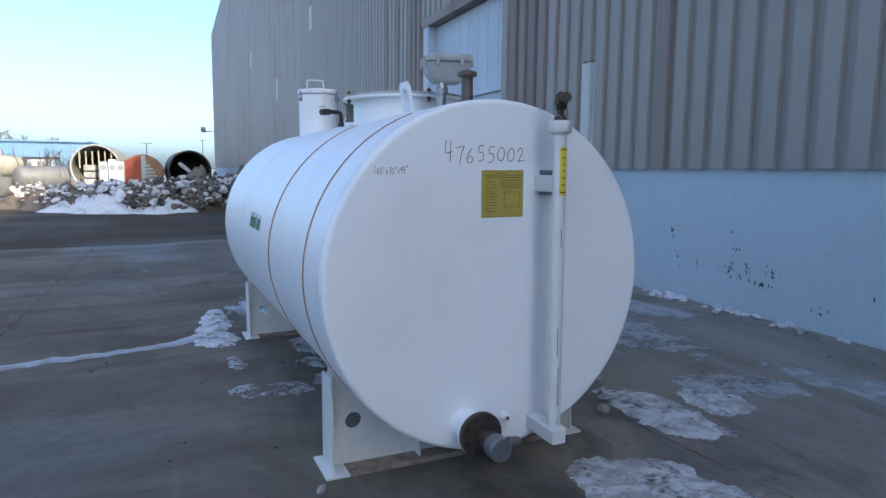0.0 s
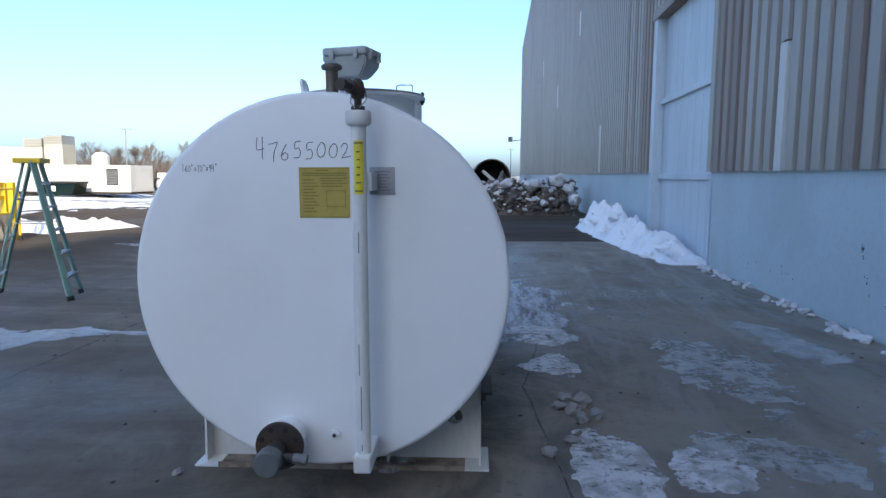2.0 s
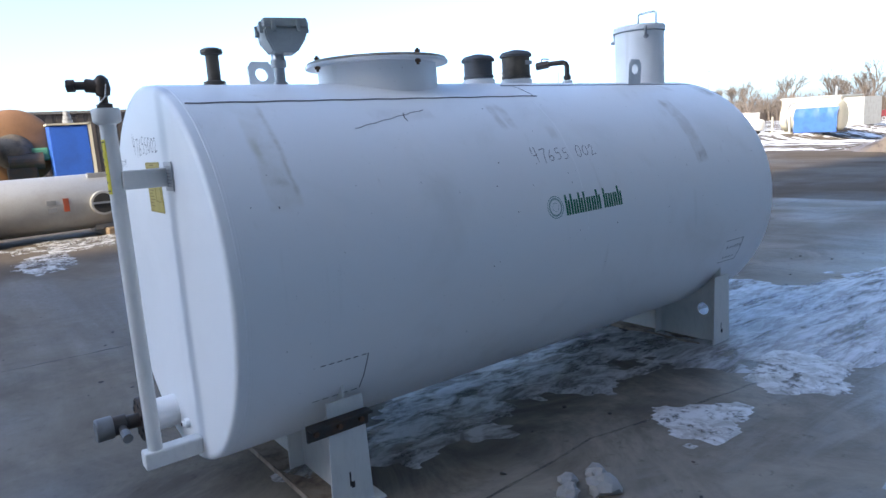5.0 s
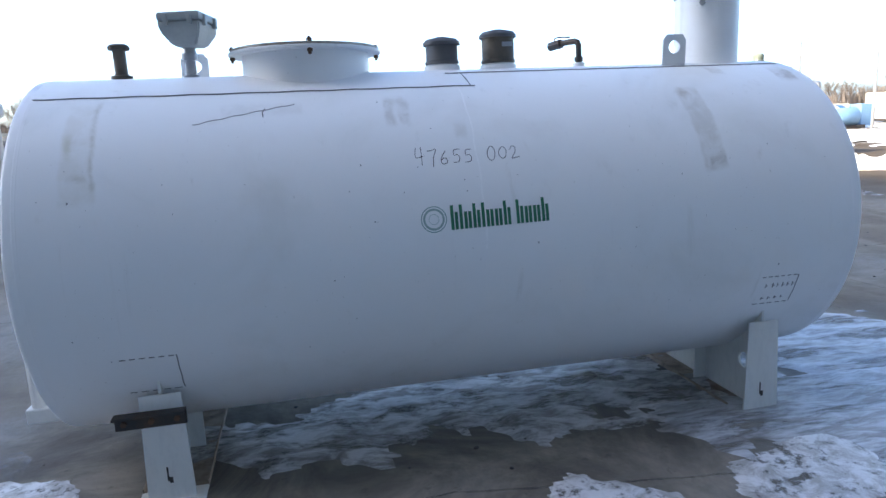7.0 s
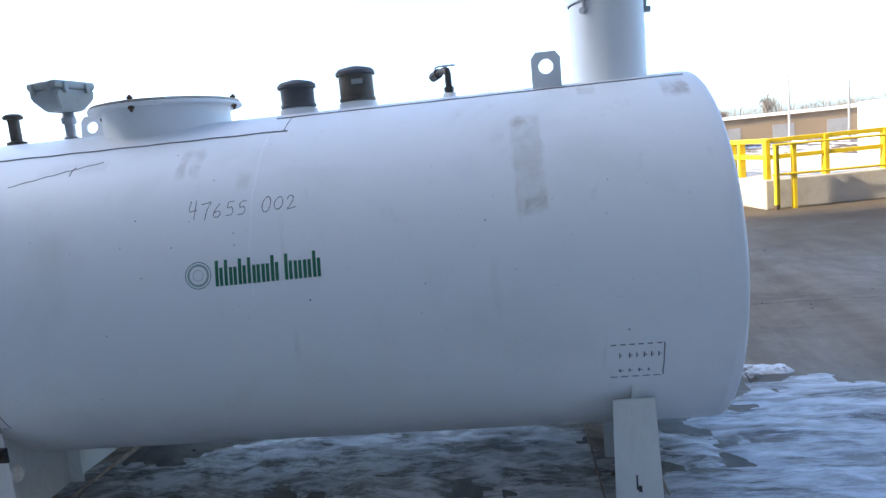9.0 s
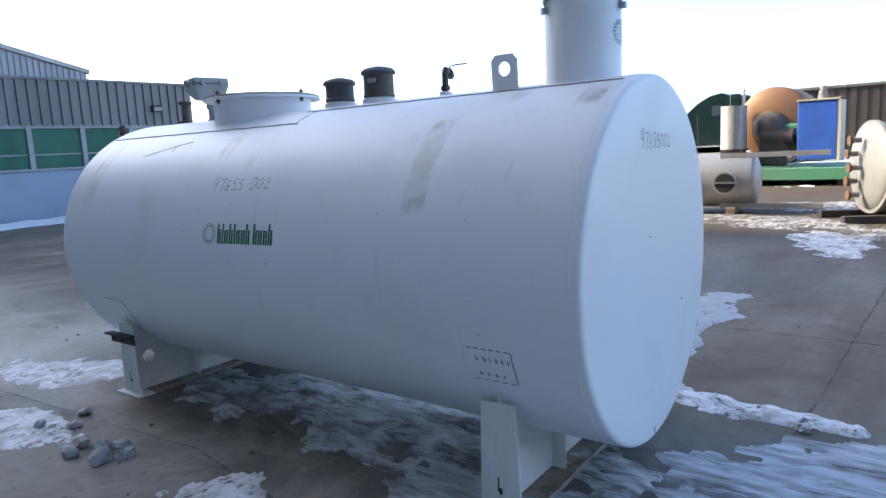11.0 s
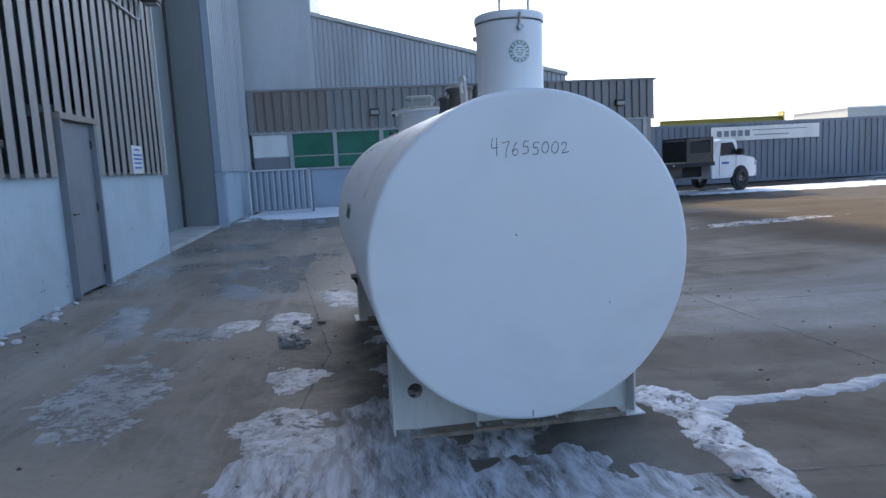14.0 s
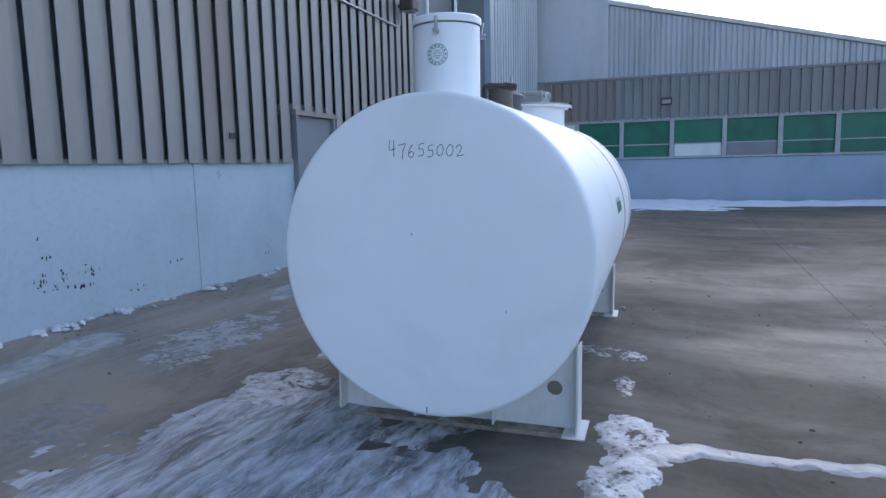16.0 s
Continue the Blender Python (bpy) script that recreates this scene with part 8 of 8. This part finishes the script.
ico = bmesh.new()
bmesh.ops.create_icosphere(ico, subdivisions=2, radius=1.0)
ico.verts.index_update()
ICO_V = [v.co.copy() for v in ico.verts]
ICO_F = [[v.index for v in f.verts] for f in ico.faces]
ico.free()


def chunk(bm, x, y, z, s, rr, flat=0.7):
    """One broken lump of ice."""
    m = Matrix.Translation((x, y, z)) @ Matrix.Rotation(rr.uniform(0, 6.28), 4, 'Z') @ Matrix.Rotation(rr.uniform(-0.5, 0.5), 4, 'X') @ Matrix.Diagonal((s * rr.uniform(0.7, 1.2), s * rr.uniform(0.7, 1.2), s * flat * rr.uniform(0.7, 1.1), 1))
    vs = [bm.verts.new(m @ (p * (1 + rr.uniform(-0.28, 0.22)))) for p in ICO_V]
    for f in ICO_F:
        bm.faces.new([vs[k] for k in f])


def bank(name, label, line, width, h0, h1, mat, seed, cell=0.12, rough=0.35):
    """A heaped bank along a line of points; height goes from h0 to h1."""
    pts = [Vector((*p, 0)) for p in line]
    bm = bmesh.new()
    rows = []
    total = sum((b - a).length for a, b in zip(pts, pts[1:]))
    n, k = int(total / cell), int(width * 2 / cell)
    for i in range(n + 1):
        d = total * i / n
        for a, b in zip(pts, pts[1:]):
            seg = (b - a).length
            if d <= seg + 1e-6:
                break
            d -= seg
        p = a.lerp(b, min(1, d / seg))
        o = (b - a).normalized().cross(Vector((0, 0, 1)))
        t = i / n
        end = min(1, 6 * t, 6 * (1 - t)) ** 0.5
        row = []
        for j in range(k + 1):
            v = -1 + 2 * j / k
            q = p + o * v * width * (0.85 + 0.3 * noise.noise(Vector((i * 0.11, seed, 0))))
            w = Vector((q.x, q.y, seed))
            prof = max(0.0, 1 - abs(v) ** 1.6)
            z = (h0 + (h1 - h0) * t) * end * prof * (0.85 + rough * noise.noise(w * 1.3) + rough * 0.8 * noise.noise(w * 3.1) + rough * 0.4 * noise.noise(w * 8.0))
            row.append(bm.verts.new((q.x, q.y, ground_z(q.x, q.y) + max(-0.01, z) - 0.005)))
        rows.append(row)
    for p, q in zip(rows, rows[1:]):
        for j in range(k):
            bm.faces.new((p[j], p[j + 1], q[j + 1], q[j]))
    return tagged(part(name, bm, mat, smooth=True), label, "snow", kind="stuff")


bank("snow_strip", "low ridge of white snow along the workshop", [(4.1, -18.6), (-5.0, -18.6), (-13.2, -18.9)], 1.4, 0.13, 0.16, CLEAN_SNOW, 33, 0.12, 0.4)
bank("snow_bank", "clean white snow bank against the hall's freight door", [(4.25, 8.7), (4.0, 11.0), (3.75, 14.0), (3.6, 17.0)], 0.55, 0.36, 0.90, CLEAN_SNOW, 3, 0.06, 0.85)
rn = random.Random(6)
for k in range(26):
    bm = bmesh.new()
    u = rn.random()
    chunk(bm, 0, 0, 0, rn.choice((0.07, 0.09, 0.12, 0.17)) * (0.7 + 0.6 * u), rn, 0.75)
    o = part("snow_lump", bm, CLEAN_SNOW, smooth=True)
    w = rn.random()
    o.location = (4.12 - 0.55 * u - 0.42 * w, 9.0 + 7.6 * u, ground_z(4, 9) + 0.03 + (0.30 + 0.45 * u) * (1 - w) ** 1.2)
    tagged(o, "clean lump of snow on the bank by the freight door", "snow lump", group="lumps on the snow bank")
bank("snow_heap", "dirty heap of snow and rubble across the lane", [(4.1, 24.0), (1.5, 24.6), (-2.0, 25.0), (-5.0, 26.6), (-8.5, 29.0)], 1.7, 1.45, 0.75, DIRTY_SNOW, 8, 0.12, 0.5)
bank("snow_heap", "heap of clean snow at the pad's corner", [(-12.4, 14.7), (-11.7, 15.8), (-11.0, 17.2)], 0.8, 0.5, 0.32, CLEAN_SNOW, 12, 0.08, 0.6)
bank("snow_heap", "low heap of clean snow beside the pad", [(-12.6, 15.0), (-15.0, 16.6), (-17.0, 17.0)], 0.9, 0.45, 0.3, CLEAN_SNOW, 14, 0.1, 0.6)

bank("snow_heap", "white snow pushed up at the dirty heap's end", [(-0.6, 23.6), (-2.2, 23.9), (-3.8, 24.5), (-5.8, 26.0)], 1.15, 0.60, 0.45, SNOW, 17, 0.09, 0.95)
rc = random.Random(21)
for name, count, mat, label in (("heap_lumps", 460, LUMP_SNOW, "broken white ice lumps in the dirty heap"), ("heap_clods", 760, CLOD, "frozen brown clods in the dirty heap")):
    bm = bmesh.new()
    for i in range(count):
        u = rc.random() if mat is LUMP_SNOW else 0.62 * rc.random() ** 1.2
        x = 3.9 - 11.5 * u
        yb = 22.75 + (1.0 * u if u < 0.6 else 0.6 + 9.0 * (u - 0.6))
        w = rc.random() ** (0.6 if mat is LUMP_SNOW else 1.0)
        chunk(bm, x, yb + 1.75 * w, (1.42 - 0.65 * u) * w ** 0.8 + rc.uniform(-0.08, 0.10), rc.choice((0.04, 0.05, 0.07, 0.09, 0.11, 0.14)) * rc.uniform(0.8, 1.3), rc)
    tagged(part(name, bm, mat), label, "ice" if mat is LUMP_SNOW else "clods", kind="stuff")
for i, (x, y, z, s) in enumerate(((3.2, 23.9, 1.35, 0.42), (2.2, 23.7, 1.15, 0.34), (1.2, 23.6, 1.2, 0.28), (2.6, 22.9, 0.45, 0.25), (0.2, 23.4, 0.75, 0.24), (3.8, 23.0, 0.6, 0.36), (-1.2, 24.0, 0.9, 0.26), (3.6, 23.4, 1.0, 0.30))):
    bm = bmesh.new()
    chunk(bm, x, y, z, s * 0.95, rc, 0.75)
    tagged(part("ice_block", bm, LUMP_SNOW), "large broken block of snow on the heap", "ice block", group="blocks on the heap")

# lumps by the tank and along the foot of the hall's wall
for i, (x, y, s) in enumerate(((1.36, 1.30, 0.06), (1.44, 1.45, 0.075), (1.33, 1.52, 0.055), (1.50, 1.22, 0.06), (1.40, 1.15, 0.05), (1.28, 1.38, 0.05), (-0.95, 4.6, 0.04), (1.15, 0.62, 0.05), (1.30, 0.80, 0.045), (1.42, 0.58, 0.04), (-0.83, 0.22, 0.03))):
    bm = bmesh.new()
    chunk(bm, 0, 0, s * 0.4, s, rc, 0.75)
    o = part("ice_lump", bm, ICE_GREY)
    o.location = (x, y, ground_z(x, y))
    tagged(o, "small broken lump of grey ice on the ground", "ice lump", group="ice lumps by the tank")
bm = bmesh.new()
for i in range(150):
    y = rc.uniform(1.2, 8.4) if i < 120 else rc.uniform(-1.5, 1.2)
    if noise.noise(Vector((0, y * 1.3, 4.0))) < -0.02 and i % 4:
        continue
    chunk(bm, 4.40 - abs(rc.gauss(0, 0.12)), y, -0.005, rc.uniform(0.02, 0.075), rc, 0.6)
tagged(part("wall_foot_snow", bm, LUMP_SNOW), "crumbs of old snow along the wall's foot", "snow", kind="stuff")
bm = bmesh.new()
for i in range(260):
    x, y = rc.uniform(-6, 4.3), rc.uniform(-2.5, 9)
    chunk(bm, x, y, ground_z(x, y) + 0.002, rc.uniform(0.006, 0.018), rc, 0.5)
tagged(part("grit", bm, DARKSTEEL), "scattered dark grit and small stones", "grit", kind="stuff")

# cracks and joints in the slab
bm = bmesh.new()
rk = random.Random(4)


def crack(pts, w):
    pts = [Vector((*p, 0)) for p in pts]
    line = []
    for a, b in zip(pts, pts[1:]):
        n = max(2, int((b - a).length / 0.12))
        for i in range(n):
            p = a.lerp(b, i / n)
            line.append(p + Vector((rk.uniform(-1, 1), rk.uniform(-1, 1), 0)) * w * 0.4)
    prev = None
    w *= 0.55
    for a, b in zip(line, line[1:]):
        o = (b - a).normalized().cross(Vector((0, 0, 1))) * w * rk.uniform(0.4, 1.0)
        cur = (bm.verts.new((b.x + o.x, b.y + o.y, ground_z(b.x, b.y) + 0.0055)), bm.verts.new((b.x - o.x, b.y - o.y, ground_z(b.x, b.y) + 0.0055)))
        if prev:
            bm.faces.new((prev[0], cur[0], cur[1], prev[1]))
        prev = cur


for pts, w in (([(-3.1, 12.5), (-3.12, 4.6), (-3.08, 0.9), (-3.1, -6.0), (-3.15, -16.0)], 0.026), ([(-6.5, 4.7), (-3.1, 4.6), (-0.5, 4.55)], 0.022), ([(-3.05, 0.9), (-4.6, 0.85), (-7.0, 0.9)], 0.022), ([(-8, -3.3), (-3.1, -3.2), (0.2, -3.3), (4.2, -3.3)], 0.014), ([(1.55, -3), (1.2, 0.4), (1.05, 1.8), (1.3, 3.6), (1.1, 6.5)], 0.020), ([(4, 6.3), (1.4, 6.1), (-2.5, 6.4)], 0.012)):
    crack(pts, w)
tagged(part("slab_cracks", bm, CRACK), "dark cracks and joints in the concrete", "crack", kind="stuff")

# flaked paint and gouges on the hall's base wall
bm = bmesh.new()
rw = random.Random(9)
for y, z, n, sy, sz in ((2.78, 0.45, 14, 0.10, 0.08), (2.53, 0.47, 10, 0.07, 0.10), (2.21, 0.50, 9, 0.09, 0.08), (2.35, 0.36, 12, 0.28, 0.03), (2.76, 0.88, 2, 0.03, 0.02), (2.68, 0.68, 4, 0.05, 0.03), (3.76, 0.82, 8, 0.03, 0.12), (3.60, 0.45, 4, 0.04, 0.08), (3.3, 0.42, 5, 0.03, 0.12), (0.9, 0.42, 5, 0.22, 0.02), (-0.9, 0.3, 4, 0.05, 0.12), (-1.6, 0.32, 3, 0.05, 0.1), (-4.4, 0.7, 4, 0.25, 0.01), (-6.2, 0.2, 8, 0.2, 0.06), (1.6, 0.22, 5, 0.1, 0.06), (0.05, 1.45, 4, 0.1, 0.08), (5.4, 0.35, 6, 0.3, 0.15), (6.6, 0.3, 6, 0.4, 0.15)):
    for k in range(n):
        a, b = y + rw.gauss(0, sy * 0.6), z + rw.gauss(0, sz * 0.6)
        w, h = rw.uniform(0.004, 0.016), rw.uniform(0.006, 0.028)
        vs = [bm.verts.new((WX - 0.0025, a + w * math.cos(q) * rw.uniform(0.6, 1.2), b + h * math.sin(q) * rw.uniform(0.6, 1.2))) for q in (0, 1.05, 2.1, 3.14, 4.2, 5.2)]
        bm.faces.new(vs)
tagged(part("wall_gouges", bm, DARKSTEEL), "dark flakes and gouges in the blue paint", "wear", kind="stuff")
